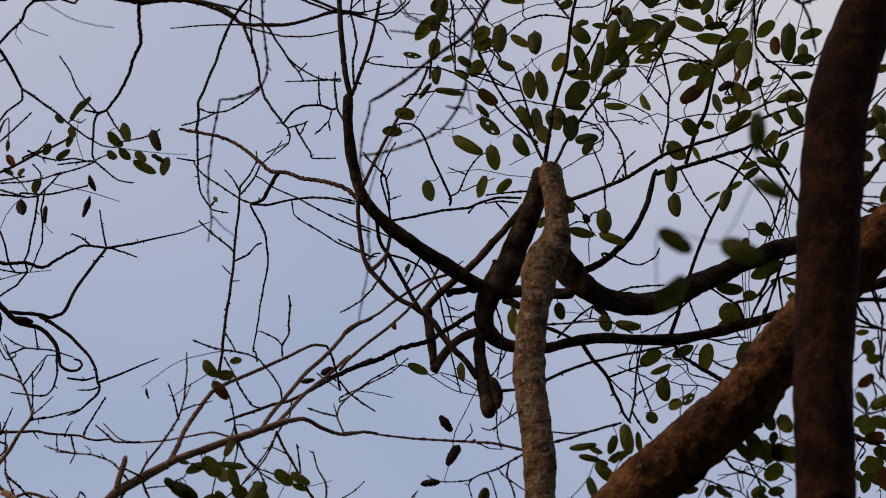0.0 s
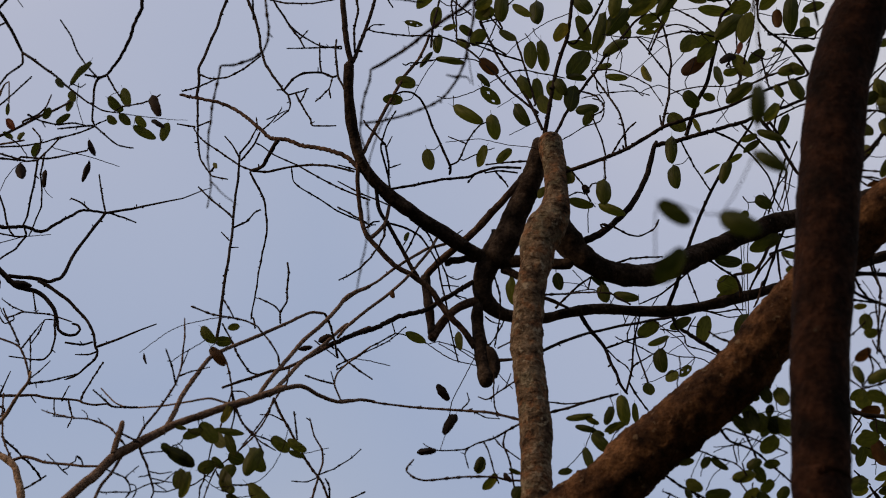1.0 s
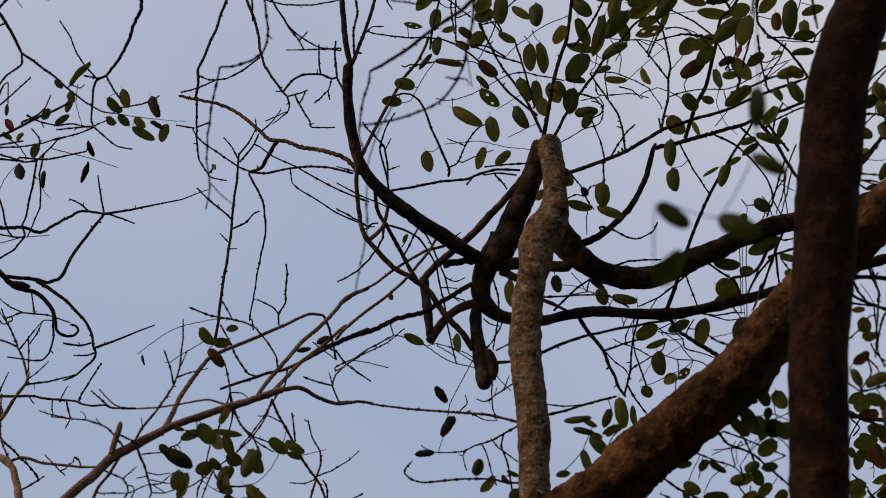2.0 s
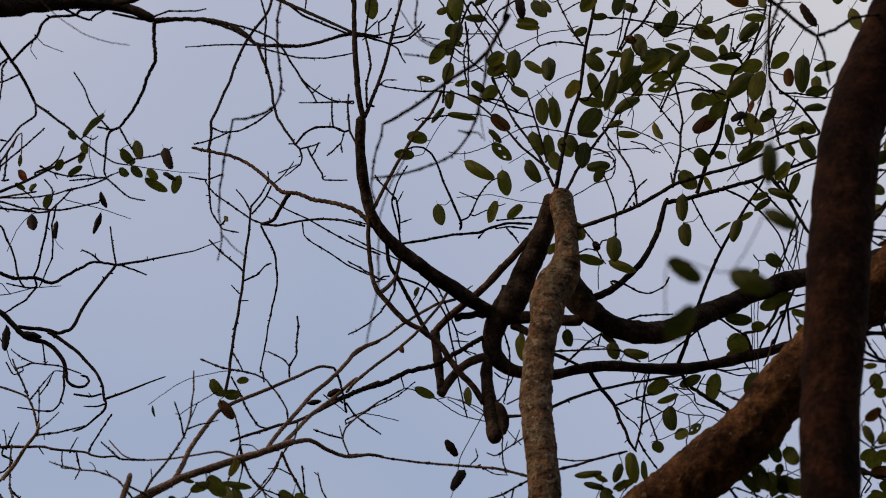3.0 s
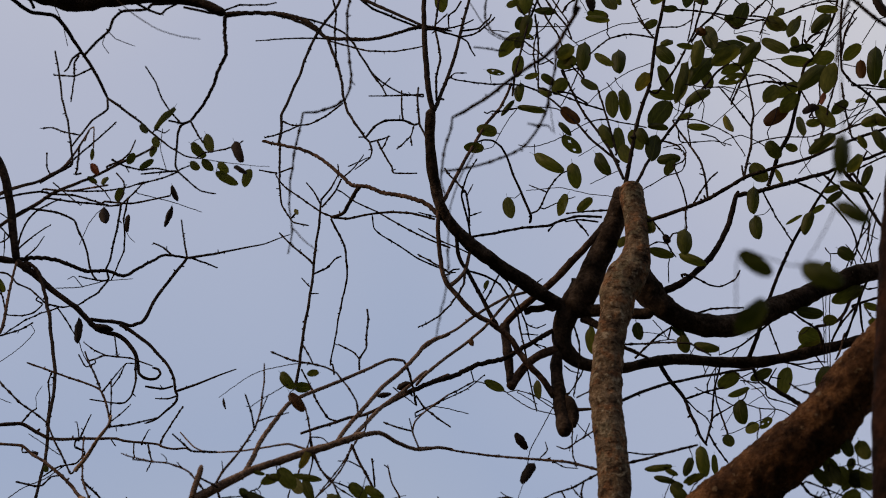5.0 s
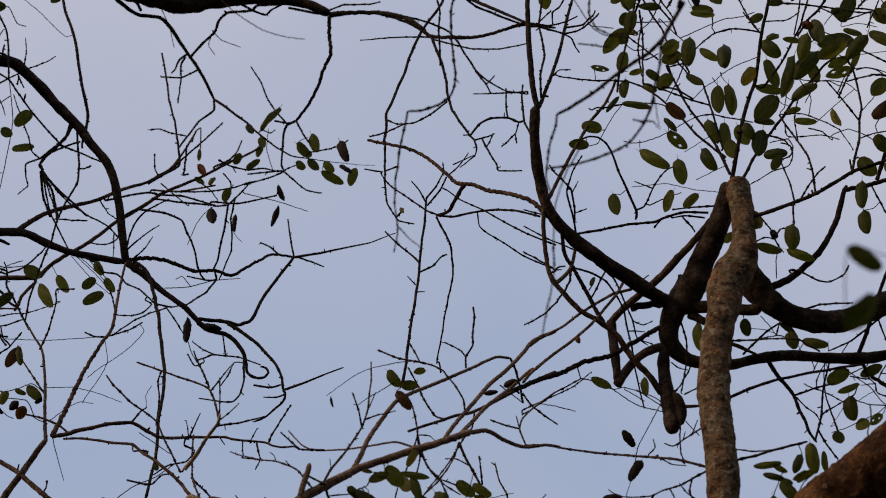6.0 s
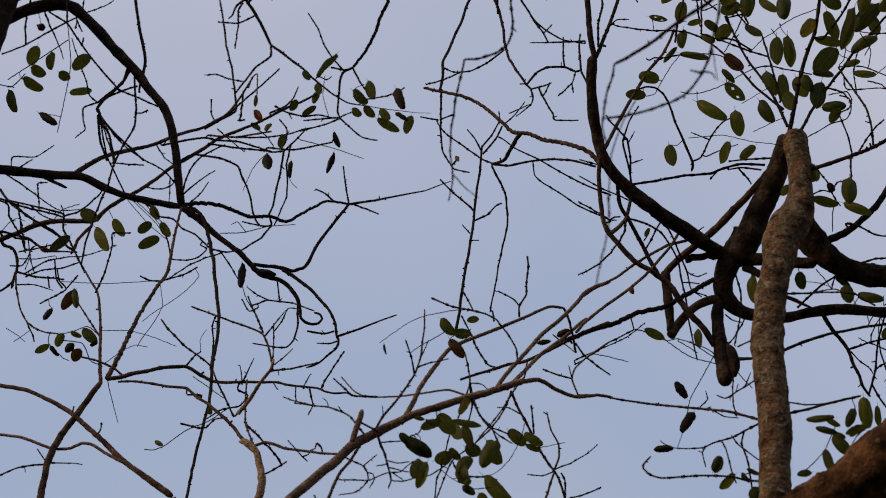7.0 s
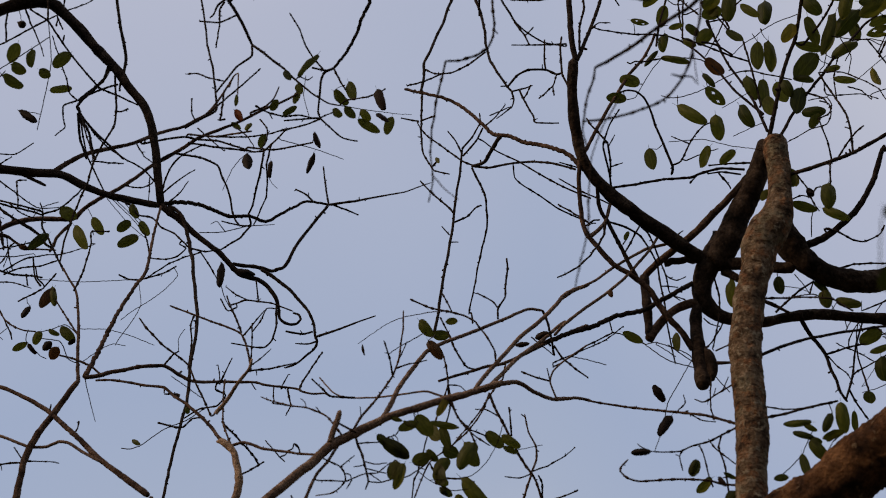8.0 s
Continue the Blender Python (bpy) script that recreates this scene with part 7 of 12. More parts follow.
b = branch(main, 2.5, 2.0, (0.563, 3.302, 3.783), (0.604, 3.293, 3.792), (0.642, 3.285, 3.806), (0.668, 3.279, 3.809), (0.675, 3.289, 3.792))
leaf(b, 'green', (0.603, 3.290, 3.789), (0.552, 3.292, 3.749), 0.0229)
twig(main, 2.0, 2.5, (0.574, 3.299, 3.785), (0.583, 3.303, 3.811), (0.577, 3.307, 3.841))
b = twig(main, 1.0, 1.0, (0.142, 3.524, 3.981), (0.117, 3.531, 3.970), (0.090, 3.543, 3.960), (0.066, 3.554, 3.953), (0.035, 3.568, 3.951), (0.011, 3.578, 3.955), (-0.007, 3.584, 3.964))
leaf(b, 'green', (0.078, 3.540, 3.991), (0.102, 3.534, 3.957), 0.0135)
leaf(b, 'green', (0.084, 3.542, 3.957), (0.124, 3.552, 3.922), 0.0243)
leaf(b, 'green', (0.026, 3.568, 3.929), (0.083, 3.555, 3.880), 0.0243)
b = twig(main, 0.8, 0.8, (0.186, 3.503, 3.929), (0.182, 3.503, 3.928), (0.116, 3.492, 3.874))
leaf(b, 'green', (0.151, 3.493, 3.882), (0.174, 3.490, 3.831), 0.0262)
twig(main, 0.8, 0.8, (0.200, 3.483, 3.834), (0.185, 3.483, 3.828), (0.137, 3.473, 3.795))
b = twig(main, 1.5, 1.6, (-0.077, 3.481, 3.978), (-0.070, 3.483, 3.975), (-0.061, 3.485, 3.982), (-0.039, 3.493, 3.988), (-0.008, 3.504, 4.002), (0.017, 3.513, 4.012))
leaf(b, 'green', (-0.008, 3.500, 4.003), (0.052, 3.502, 3.994), 0.0147)
b = twig(main, 0.9, 0.9, (-0.009, 3.501, 3.998), (-0.024, 3.500, 3.976), (-0.036, 3.493, 3.948), (-0.051, 3.488, 3.912), (-0.059, 3.488, 3.896), (-0.076, 3.488, 3.890))
leaf(b, 'green', (-0.050, 3.484, 3.928), (-0.091, 3.475, 3.933), 0.0239)
b = twig(main, 1.0, 1.0, (0.347, 3.377, 4.074), (0.359, 3.390, 4.054), (0.400, 3.381, 4.084), (0.438, 3.374, 4.052))
leaf(b, 'green', (0.444, 3.370, 4.055), (0.388, 3.369, 4.013), 0.0311)
twig(main, 1.0, 1.0, (0.460, 3.401, 3.900), (0.492, 3.409, 3.944), (0.513, 3.417, 3.998))
b = twig(main, 1.0, 1.0, (0.614, 3.213, 3.919), (0.610, 3.214, 3.920), (0.601, 3.210, 3.859), (0.583, 3.206, 3.820))
leaf(b, 'green', (0.598, 3.209, 3.900), (0.577, 3.218, 3.835), 0.0297)
twig(main, 1.0, 1.5, (0.666, 3.281, 3.856), (0.633, 3.279, 3.837), (0.604, 3.277, 3.853))
twig(main, 1.0, 1.0, (0.615, 3.265, 3.795), (0.643, 3.254, 3.829), (0.663, 3.245, 3.861), (0.663, 3.243, 3.863))
twig(main, 0.9, 0.7, (0.562, 3.153, 3.033), (0.542, 3.139, 3.026), (0.526, 3.124, 3.017))
twig(main, 0.9, 0.7, (0.562, 3.153, 3.033), (0.557, 3.128, 3.038), (0.558, 3.103, 3.053))
twig(main, 0.9, 0.7, (0.505, 3.169, 3.003), (0.507, 3.137, 3.006), (0.505, 3.105, 3.012))
twig(main, 0.9, 0.7, (0.605, 3.410, 2.963), (0.598, 3.408, 2.974), (0.593, 3.406, 2.978))
twig(main, 0.9, 0.7, (0.220, 3.518, 3.523), (0.222, 3.518, 3.512), (0.222, 3.518, 3.504))
twig(main, 0.9, 0.7, (0.575, 3.604, 3.541), (0.578, 3.604, 3.546), (0.569, 3.638, 3.546), (0.563, 3.672, 3.558))
twig(main, 0.9, 0.7, (0.291, 3.348, 3.368), (0.293, 3.348, 3.378), (0.295, 3.348, 3.384))
twig(main, 0.9, 0.7, (0.316, 3.444, 3.393), (0.320, 3.396, 3.381), (0.318, 3.347, 3.363))
twig(main, 0.9, 0.7, (-0.092, 3.457, 4.351), (-0.076, 3.455, 4.345), (-0.060, 3.453, 4.342))
twig(main, 0.9, 0.7, (-0.090, 3.464, 4.381), (-0.062, 3.462, 4.370), (-0.042, 3.460, 4.370))
twig(main, 0.9, 0.7, (0.555, 3.441, 3.949), (0.545, 3.439, 3.949), (0.537, 3.437, 3.951))
twig(main, 0.9, 0.7, (0.306, 3.368, 4.248), (0.295, 3.366, 4.247), (0.283, 3.364, 4.247))
twig(main, 0.9, 0.7, (0.311, 3.360, 4.283), (0.310, 3.358, 4.294), (0.315, 3.356, 4.307))
twig(main, 0.9, 0.7, (0.342, 3.496, 3.998), (0.328, 3.494, 4.005), (0.319, 3.492, 4.017))
twig(main, 0.9, 0.7, (0.333, 3.492, 3.981), (0.317, 3.490, 3.987), (0.306, 3.488, 4.001))
twig(main, 0.9, 0.7, (0.401, 3.517, 4.087), (0.394, 3.515, 4.092), (0.385, 3.513, 4.102))
twig(main, 0.9, 0.7, (0.269, 3.466, 3.866), (0.258, 3.464, 3.869), (0.252, 3.462, 3.875))
twig(main, 0.9, 0.7, (-0.011, 3.507, 4.095), (-0.001, 3.505, 4.086), (0.006, 3.503, 4.086))
twig(main, 0.9, 0.7, (-0.082, 3.472, 3.900), (-0.081, 3.470, 3.887), (-0.077, 3.468, 3.879))
twig(main, 0.9, 0.7, (-0.001, 3.524, 3.808), (-0.014, 3.522, 3.794), (-0.029, 3.520, 3.794))
twig(main, 0.9, 0.7, (-0.063, 3.453, 4.028), (-0.062, 3.454, 4.033), (-0.063, 3.452, 4.042), (-0.066, 3.450, 4.063))
twig(main, 0.9, 0.7, (0.501, 3.514, 3.763), (0.487, 3.512, 3.747), (0.467, 3.510, 3.741))
twig(main, 0.9, 0.7, (0.295, 3.325, 3.146), (0.300, 3.323, 3.128), (0.299, 3.321, 3.123))
twig(main, 0.9, 0.7, (0.613, 3.273, 3.922), (0.602, 3.271, 3.924), (0.591, 3.269, 3.933))
twig(main, 0.9, 0.7, (0.623, 3.591, 3.700), (0.624, 3.589, 3.689), (0.620, 3.588, 3.675))
twig(main, 0.9, 0.7, (0.571, 3.232, 2.954), (0.561, 3.230, 2.939), (0.556, 3.228, 2.937))
twig(main, 0.9, 0.7, (0.400, 3.410, 4.071), (0.395, 3.408, 4.060), (0.387, 3.406, 4.054))
twig(main, 0.9, 0.7, (0.572, 3.385, 4.075), (0.558, 3.383, 4.064), (0.547, 3.381, 4.059))
twig(main, 0.9, 0.7, (0.579, 3.366, 4.118), (0.568, 3.364, 4.118), (0.560, 3.362, 4.119))
twig(main, 0.9, 0.7, (0.269, 3.337, 3.100), (0.259, 3.335, 3.109), (0.251, 3.333, 3.110))
twig(main, 0.9, 0.7, (0.289, 3.195, 3.015), (0.300, 3.193, 3.024), (0.307, 3.191, 3.031))
twig(main, 0.9, 0.7, (0.289, 3.195, 3.015), (0.296, 3.193, 3.022), (0.295, 3.191, 3.034))
twig(main, 0.9, 0.7, (0.810, 3.032, 3.568), (0.800, 3.030, 3.573), (0.791, 3.028, 3.574))
twig(main, 0.9, 0.7, (0.698, 2.935, 2.996), (0.701, 2.937, 3.001), (0.711, 2.939, 3.004))
twig(main, 0.9, 0.7, (1.006, 3.995, 4.245), (1.015, 3.993, 4.235), (1.023, 3.991, 4.221))
twig(main, 0.9, 0.7, (0.649, 2.929, 3.003), (0.648, 2.927, 3.011), (0.655, 2.925, 3.018))
twig(main, 0.9, 0.7, (0.832, 3.877, 3.277), (0.839, 3.875, 3.262), (0.841, 3.873, 3.261))
twig(main, 0.9, 0.7, (0.898, 3.917, 3.293), (0.886, 3.915, 3.290), (0.871, 3.913, 3.295))
twig(main, 0.9, 0.7, (0.895, 3.927, 3.276), (0.888, 3.925, 3.281), (0.877, 3.923, 3.280))
twig(main, 0.9, 0.7, (0.900, 3.912, 3.302), (0.905, 3.910, 3.297), (0.918, 3.908, 3.298))
twig(main, 0.9, 0.7, (-0.171, 3.430, 4.347), (-0.158, 3.361, 4.295), (-0.144, 3.291, 4.235))
twig(main, 0.9, 0.7, (0.177, 3.403, 4.151), (0.160, 3.402, 4.156), (0.137, 3.401, 4.158))
twig(main, 0.9, 0.7, (0.116, 3.438, 4.360), (0.102, 3.436, 4.352), (0.094, 3.434, 4.349))
twig(main, 0.9, 0.7, (0.437, 3.411, 4.298), (0.457, 3.409, 4.295), (0.472, 3.407, 4.288))
twig(main, 0.9, 0.7, (0.431, 3.407, 4.271), (0.448, 3.405, 4.270), (0.464, 3.403, 4.262))
twig(main, 0.9, 0.7, (0.437, 3.411, 4.298), (0.435, 3.409, 4.319), (0.427, 3.407, 4.333))
twig(main, 0.9, 0.7, (0.437, 3.411, 4.298), (0.469, 3.409, 4.315), (0.499, 3.407, 4.341))
twig(main, 0.9, 0.7, (0.484, 3.396, 4.171), (0.481, 3.396, 4.174), (0.474, 3.394, 4.181), (0.465, 3.392, 4.186))
twig(main, 0.9, 0.9, (0.647, 3.212, 4.005), (0.642, 3.212, 4.019), (0.629, 3.212, 4.030), (0.611, 3.212, 4.041), (0.584, 3.212, 4.061))
twig(main, 0.9, 0.7, (0.623, 3.167, 4.148), (0.586, 3.165, 4.144), (0.553, 3.164, 4.144))
twig(main, 0.9, 0.7, (0.675, 3.138, 4.100), (0.669, 3.136, 4.110), (0.670, 3.134, 4.120))
twig(main, 0.9, 0.7, (0.800, 3.126, 4.044), (0.781, 3.125, 4.008), (0.762, 3.123, 3.979))
twig(main, 0.9, 0.7, (0.051, 3.558, 4.438), (0.035, 3.556, 4.441), (0.025, 3.554, 4.445))
twig(main, 0.9, 0.7, (0.056, 3.560, 4.465), (0.041, 3.558, 4.470), (0.031, 3.556, 4.470))
twig(main, 0.9, 0.7, (0.056, 3.560, 4.465), (0.067, 3.558, 4.474), (0.082, 3.556, 4.478))
twig(main, 0.9, 0.7, (0.216, 3.483, 4.357), (0.200, 3.481, 4.364), (0.191, 3.479, 4.377))
twig(main, 0.9, 0.7, (0.167, 3.508, 4.325), (0.174, 3.506, 4.310), (0.177, 3.504, 4.299))
twig(main, 0.9, 0.7, (0.124, 3.528, 4.307), (0.133, 3.526, 4.287), (0.143, 3.524, 4.262))
twig(main, 0.9, 0.7, (0.233, 3.471, 4.378), (0.240, 3.469, 4.386), (0.252, 3.467, 4.390))
twig(main, 0.9, 0.7, (-0.014, 3.541, 4.311), (-0.022, 3.539, 4.297), (-0.030, 3.537, 4.292))
twig(main, 0.9, 0.7, (0.349, 3.422, 4.271), (0.347, 3.420, 4.279), (0.348, 3.418, 4.296))
twig(main, 0.9, 0.7, (0.791, 3.112, 4.060), (0.800, 3.110, 4.055), (0.807, 3.108, 4.055))
twig(main, 0.9, 0.7, (0.489, 3.154, 2.906), (0.480, 3.152, 2.907), (0.477, 3.150, 2.911))
twig(main, 0.9, 0.7, (0.502, 3.146, 2.861), (0.497, 3.144, 2.848), (0.498, 3.142, 2.842))
twig(main, 0.9, 0.7, (0.470, 3.228, 2.877), (0.478, 3.226, 2.878), (0.484, 3.224, 2.890))
twig(main, 0.9, 0.7, (0.413, 3.212, 2.897), (0.409, 3.210, 2.882), (0.407, 3.208, 2.874))
twig(main, 0.9, 0.7, (0.390, 3.231, 2.866), (0.407, 3.229, 2.863), (0.416, 3.227, 2.873))
twig(main, 0.9, 0.7, (0.913, 3.935, 3.224), (0.926, 3.933, 3.232), (0.939, 3.931, 3.244))
twig(main, 0.9, 0.7, (0.913, 3.935, 3.224), (0.924, 3.933, 3.224), (0.941, 3.931, 3.231))
twig(main, 0.9, 0.7, (0.913, 3.935, 3.224), (0.924, 3.933, 3.215), (0.935, 3.931, 3.209))
twig(main, 0.9, 0.7, (0.923, 4.006, 3.201), (0.938, 4.004, 3.208), (0.953, 4.002, 3.219))
twig(main, 0.9, 0.7, (0.497, 3.391, 4.138), (0.495, 3.406, 4.118), (0.492, 3.404, 4.102), (0.488, 3.402, 4.090))
twig(main, 0.9, 0.7, (0.745, 3.427, 4.086), (0.765, 3.425, 4.078), (0.790, 3.423, 4.070))
twig(main, 0.9, 0.7, (0.182, 3.470, 4.033), (0.177, 3.467, 4.039), (0.181, 3.465, 4.030), (0.187, 3.463, 4.015))
twig(main, 0.9, 0.7, (0.197, 3.458, 4.040), (0.193, 3.455, 4.043), (0.198, 3.453, 4.025), (0.209, 3.451, 4.009))
twig(main, 0.9, 0.7, (0.702, 2.932, 2.982), (0.709, 2.942, 2.963), (0.717, 2.940, 2.958), (0.719, 2.938, 2.953))
twig(main, 0.9, 0.7, (0.709, 2.942, 2.963), (0.706, 2.940, 2.956), (0.702, 2.938, 2.943))
twig(main, 0.9, 0.7, (0.762, 2.998, 3.534), (0.762, 2.996, 3.549), (0.767, 2.994, 3.557))
twig(main, 0.9, 0.7, (0.562, 3.153, 3.033), (0.554, 3.151, 3.032), (0.551, 3.149, 3.044))
twig(main, 0.9, 0.7, (0.562, 3.154, 3.025), (0.550, 3.152, 3.021), (0.543, 3.150, 3.018))
twig(main, 0.9, 0.7, (0.017, 3.548, 4.357), (0.012, 3.546, 4.375), (0.012, 3.544, 4.390))
twig(main, 0.9, 0.7, (0.017, 3.548, 4.357), (0.003, 3.546, 4.362), (-0.006, 3.544, 4.366))
twig(main, 0.9, 0.7, (0.088, 3.485, 4.282), (0.098, 3.483, 4.294), (0.102, 3.481, 4.302))
twig(main, 0.9, 0.7, (0.088, 3.544, 3.960), (0.087, 3.544, 3.964), (0.086, 3.542, 3.970), (0.079, 3.540, 3.990))
twig(main, 0.9, 0.7, (0.028, 3.571, 3.952), (0.027, 3.571, 3.956), (0.027, 3.569, 3.938), (0.028, 3.567, 3.927))


twig(main, 1.7, 1.2, (0.474, 3.388, 4.147), (0.474, 3.385, 4.150), (0.509, 3.385, 4.190), (0.530, 3.385, 4.220))
twig(main, 1.6, 1.3, (0.487, 3.385, 4.097), (0.499, 3.385, 4.127), (0.516, 3.385, 4.168), (0.519, 3.385, 4.194), (0.515, 3.385, 4.199))
twig(main, 1.5, 1.4, (0.424, 3.388, 4.135), (0.439, 3.388, 4.116), (0.471, 3.388, 4.129), (0.506, 3.388, 4.142))
twig(main, 1.8, 1.8, (0.467, 3.388, 4.147), (0.484, 3.388, 4.146), (0.506, 3.388, 4.141), (0.506, 3.391, 4.137))
twig(main, 1.9, 1.4, (0.619, 3.212, 3.935), (0.623, 3.212, 3.960), (0.636, 3.212, 3.987), (0.652, 3.212, 4.009))
twig(main, 1.4, 1.0, (0.613, 3.391, 4.074), (0.607, 3.390, 4.079), (0.619, 3.393, 4.072), (0.664, 3.393, 4.127), (0.704, 3.393, 4.184))
twig(main, 2.2, 1.6, (0.582, 3.401, 4.088), (0.585, 3.399, 4.090), (0.598, 3.399, 4.105), (0.617, 3.399, 4.113))
twig(main, 2.3, 2.3, (0.579, 3.401, 4.096), (0.587, 3.401, 4.074), (0.596, 3.401, 4.052))
twig(main, 1.6, 1.4, (0.724, 3.249, 3.862), (0.729, 3.240, 3.873), (0.748, 3.240, 3.892), (0.760, 3.240, 3.899))
twig(main, 1.3, 1.0, (0.457, 3.381, 3.990), (0.478, 3.381, 3.995), (0.501, 3.381, 3.987), (0.520, 3.381, 3.968), (0.520, 3.379, 3.971))
twig(main, 1.7, 1.5, (0.436, 3.375, 3.958), (0.489, 3.375, 3.973), (0.531, 3.375, 3.970))
twig(main, 1.8, 1.6, (0.421, 3.374, 3.921), (0.418, 3.375, 3.920), (0.443, 3.375, 3.979), (0.454, 3.375, 3.993))
twig(main, 1.8, 1.6, (0.430, 3.372, 3.772), (0.432, 3.372, 3.752), (0.431, 3.368, 3.736))
twig(main, 1.0, 0.8, (0.250, 3.453, 3.473), (0.270, 3.487, 3.468), (0.283, 3.522, 3.467))
twig(main, 0.7, 0.7, (0.221, 3.355, 3.395), (0.256, 3.439, 3.436), (0.283, 3.523, 3.472))
twig(main, 1.1, 1.1, (0.230, 3.381, 3.384), (0.259, 3.423, 3.412), (0.279, 3.465, 3.437), (0.292, 3.507, 3.459), (0.309, 3.550, 3.474))
twig(main, 0.7, 0.7, (0.332, 3.628, 3.503), (0.336, 3.628, 3.495), (0.342, 3.628, 3.485))
twig(main, 0.8, 0.6, (0.394, 3.649, 3.499), (0.395, 3.649, 3.522))
twig(main, 1.2, 1.0, (0.433, 3.637, 3.511), (0.425, 3.698, 3.519))
branch(main, 3.0, 3.6, (0.586, 3.616, 3.547), (0.595, 3.631, 3.537), (0.600, 3.645, 3.526), (0.602, 3.660, 3.516), wood='mid')
twig(main, 1.0, 0.8, (0.358, 3.637, 3.474), (0.363, 3.637, 3.455), (0.360, 3.637, 3.447))
twig(main, 1.2, 1.0, (0.339, 3.424, 3.339), (0.349, 3.424, 3.361))
twig(main, 0.8, 0.8, (0.382, 3.642, 3.475), (0.395, 3.642, 3.452))
twig(main, 1.3, 1.3, (0.438, 3.590, 3.391), (0.434, 3.600, 3.380), (0.426, 3.610, 3.376), (0.421, 3.611, 3.375))
twig(main, 1.1, 1.2, (0.426, 3.610, 3.376), (0.440, 3.604, 3.366), (0.459, 3.598, 3.356), (0.488, 3.592, 3.351), (0.501, 3.586, 3.345), (0.517, 3.580, 3.332))
twig(main, 0.6, 0.6, (0.412, 3.621, 3.361), (0.400, 3.621, 3.341), (0.385, 3.621, 3.320), (0.394, 3.619, 3.323))
twig(main, 0.7, 0.7, (0.459, 3.100, 3.154), (0.480, 3.100, 3.158), (0.495, 3.100, 3.163))
twig(main, 1.5, 1.2, (0.489, 3.660, 3.442), (0.495, 3.655, 3.454), (0.506, 3.650, 3.470))
twig(main, 1.2, 1.2, (0.494, 3.655, 3.452), (0.513, 3.655, 3.449))
twig(main, 1.2, 1.3, (0.008, 3.510, 4.009), (0.049, 3.510, 4.008), (0.070, 3.510, 4.005), (0.085, 3.510, 3.998))
twig(main, 0.7, 0.7, (-0.043, 3.490, 3.929), (-0.054, 3.490, 3.930))
twig(near, 0.7, 0.7, (0.040, 2.400, 3.265), (0.043, 2.400, 3.225), (0.047, 2.400, 3.201))
twig(main, 1.0, 1.0, (0.327, 3.481, 4.006), (0.321, 3.481, 3.971), (0.313, 3.481, 3.961), (0.313, 3.484, 3.956))
twig(main, 1.2, 1.0, (0.409, 3.395, 4.175), (0.429, 3.395, 4.195))
twig(main, 0.8, 0.8, (0.537, 3.172, 4.007), (0.568, 3.172, 4.022), (0.605, 3.172, 4.027), (0.619, 3.172, 4.029))
twig(main, 0.7, 0.7, (0.575, 3.171, 4.024), (0.563, 3.171, 3.988), (0.550, 3.171, 3.947))
twig(main, 0.8, 0.8, (0.437, 3.423, 4.054), (0.435, 3.426, 4.051), (0.474, 3.426, 4.060), (0.534, 3.426, 4.067))
limb(main, 'limb', 6.8, 6.6, (0.004, 3.570, 3.557), (0.025, 3.570, 3.563), (0.048, 3.570, 3.566), (0.073, 3.570, 3.564))
# beyond the view the limbs go on and taper
limb(main, 'leaning', 42, 16, (0.883, 2.899, 3.380), (1.130, 2.800, 3.520), (1.420, 2.700, 3.860), (1.620, 2.660, 4.340))
branch(main, 9.7, 4.0, (0.966, 3.749, 3.669), (1.215, 3.799, 3.790), (1.484, 3.808, 4.011))
branch(main, 17.1, 4.0, (0.973, 3.698, 3.793), (1.222, 3.748, 3.913), (1.492, 3.758, 4.133))


# ---- the nearly bare tree with long dark branches ----
left = tree_at("bare_tree", -1.78, 3.80, "nearly bare tree with long dark crooked branches and a few leaves")
shaped_limb(left, 'trunk', (-1.800, 3.820, -0.050, 0.0880), (-1.780, 3.800, 0.800, 0.0750), (-1.820, 3.780, 1.900, 0.0650), (-1.740, 3.760, 2.900, 0.0540), (-1.664, 3.750, 3.553, 0.0466), (-1.637, 3.750, 3.892, 0.0448), (-1.612, 3.750, 4.165, 0.0435), (-1.582, 3.750, 4.388, 0.0425), (-1.555, 3.750, 4.520, 0.0418), (-1.529, 3.750, 4.665, 0.0412), (-1.507, 3.750, 4.849, 0.0405), (-1.479, 3.750, 5.050, 0.0397))
limb(left, 'limb', 40, 14, (-1.479, 3.750, 5.050), (-1.440, 3.760, 5.500), (-1.460, 3.800, 6.100))
limb(left, 'limb', 44.5, 9.7, (-1.537, 3.900, 4.938), (-1.311, 3.916, 4.700), (-1.167, 3.924, 4.641), (-1.083, 3.929, 4.615), (-1.017, 3.933, 4.626), (-0.950, 3.937, 4.636), (-0.882, 3.940, 4.637), (-0.813, 3.944, 4.631), (-0.765, 3.947, 4.616), (-0.718, 3.950, 4.592))
branch(left, 5.9, 3.4, (-0.718, 3.950, 4.592), (-0.641, 3.917, 4.568), (-0.576, 3.888, 4.543), (-0.525, 3.865, 4.512), (-0.481, 3.843, 4.469), (-0.451, 3.826, 4.426), (-0.395, 3.800, 4.402), (-0.341, 3.775, 4.383), (-0.301, 3.755, 4.377), (-0.248, 3.729, 4.377), (-0.219, 3.714, 4.372), (-0.169, 3.690, 4.344))
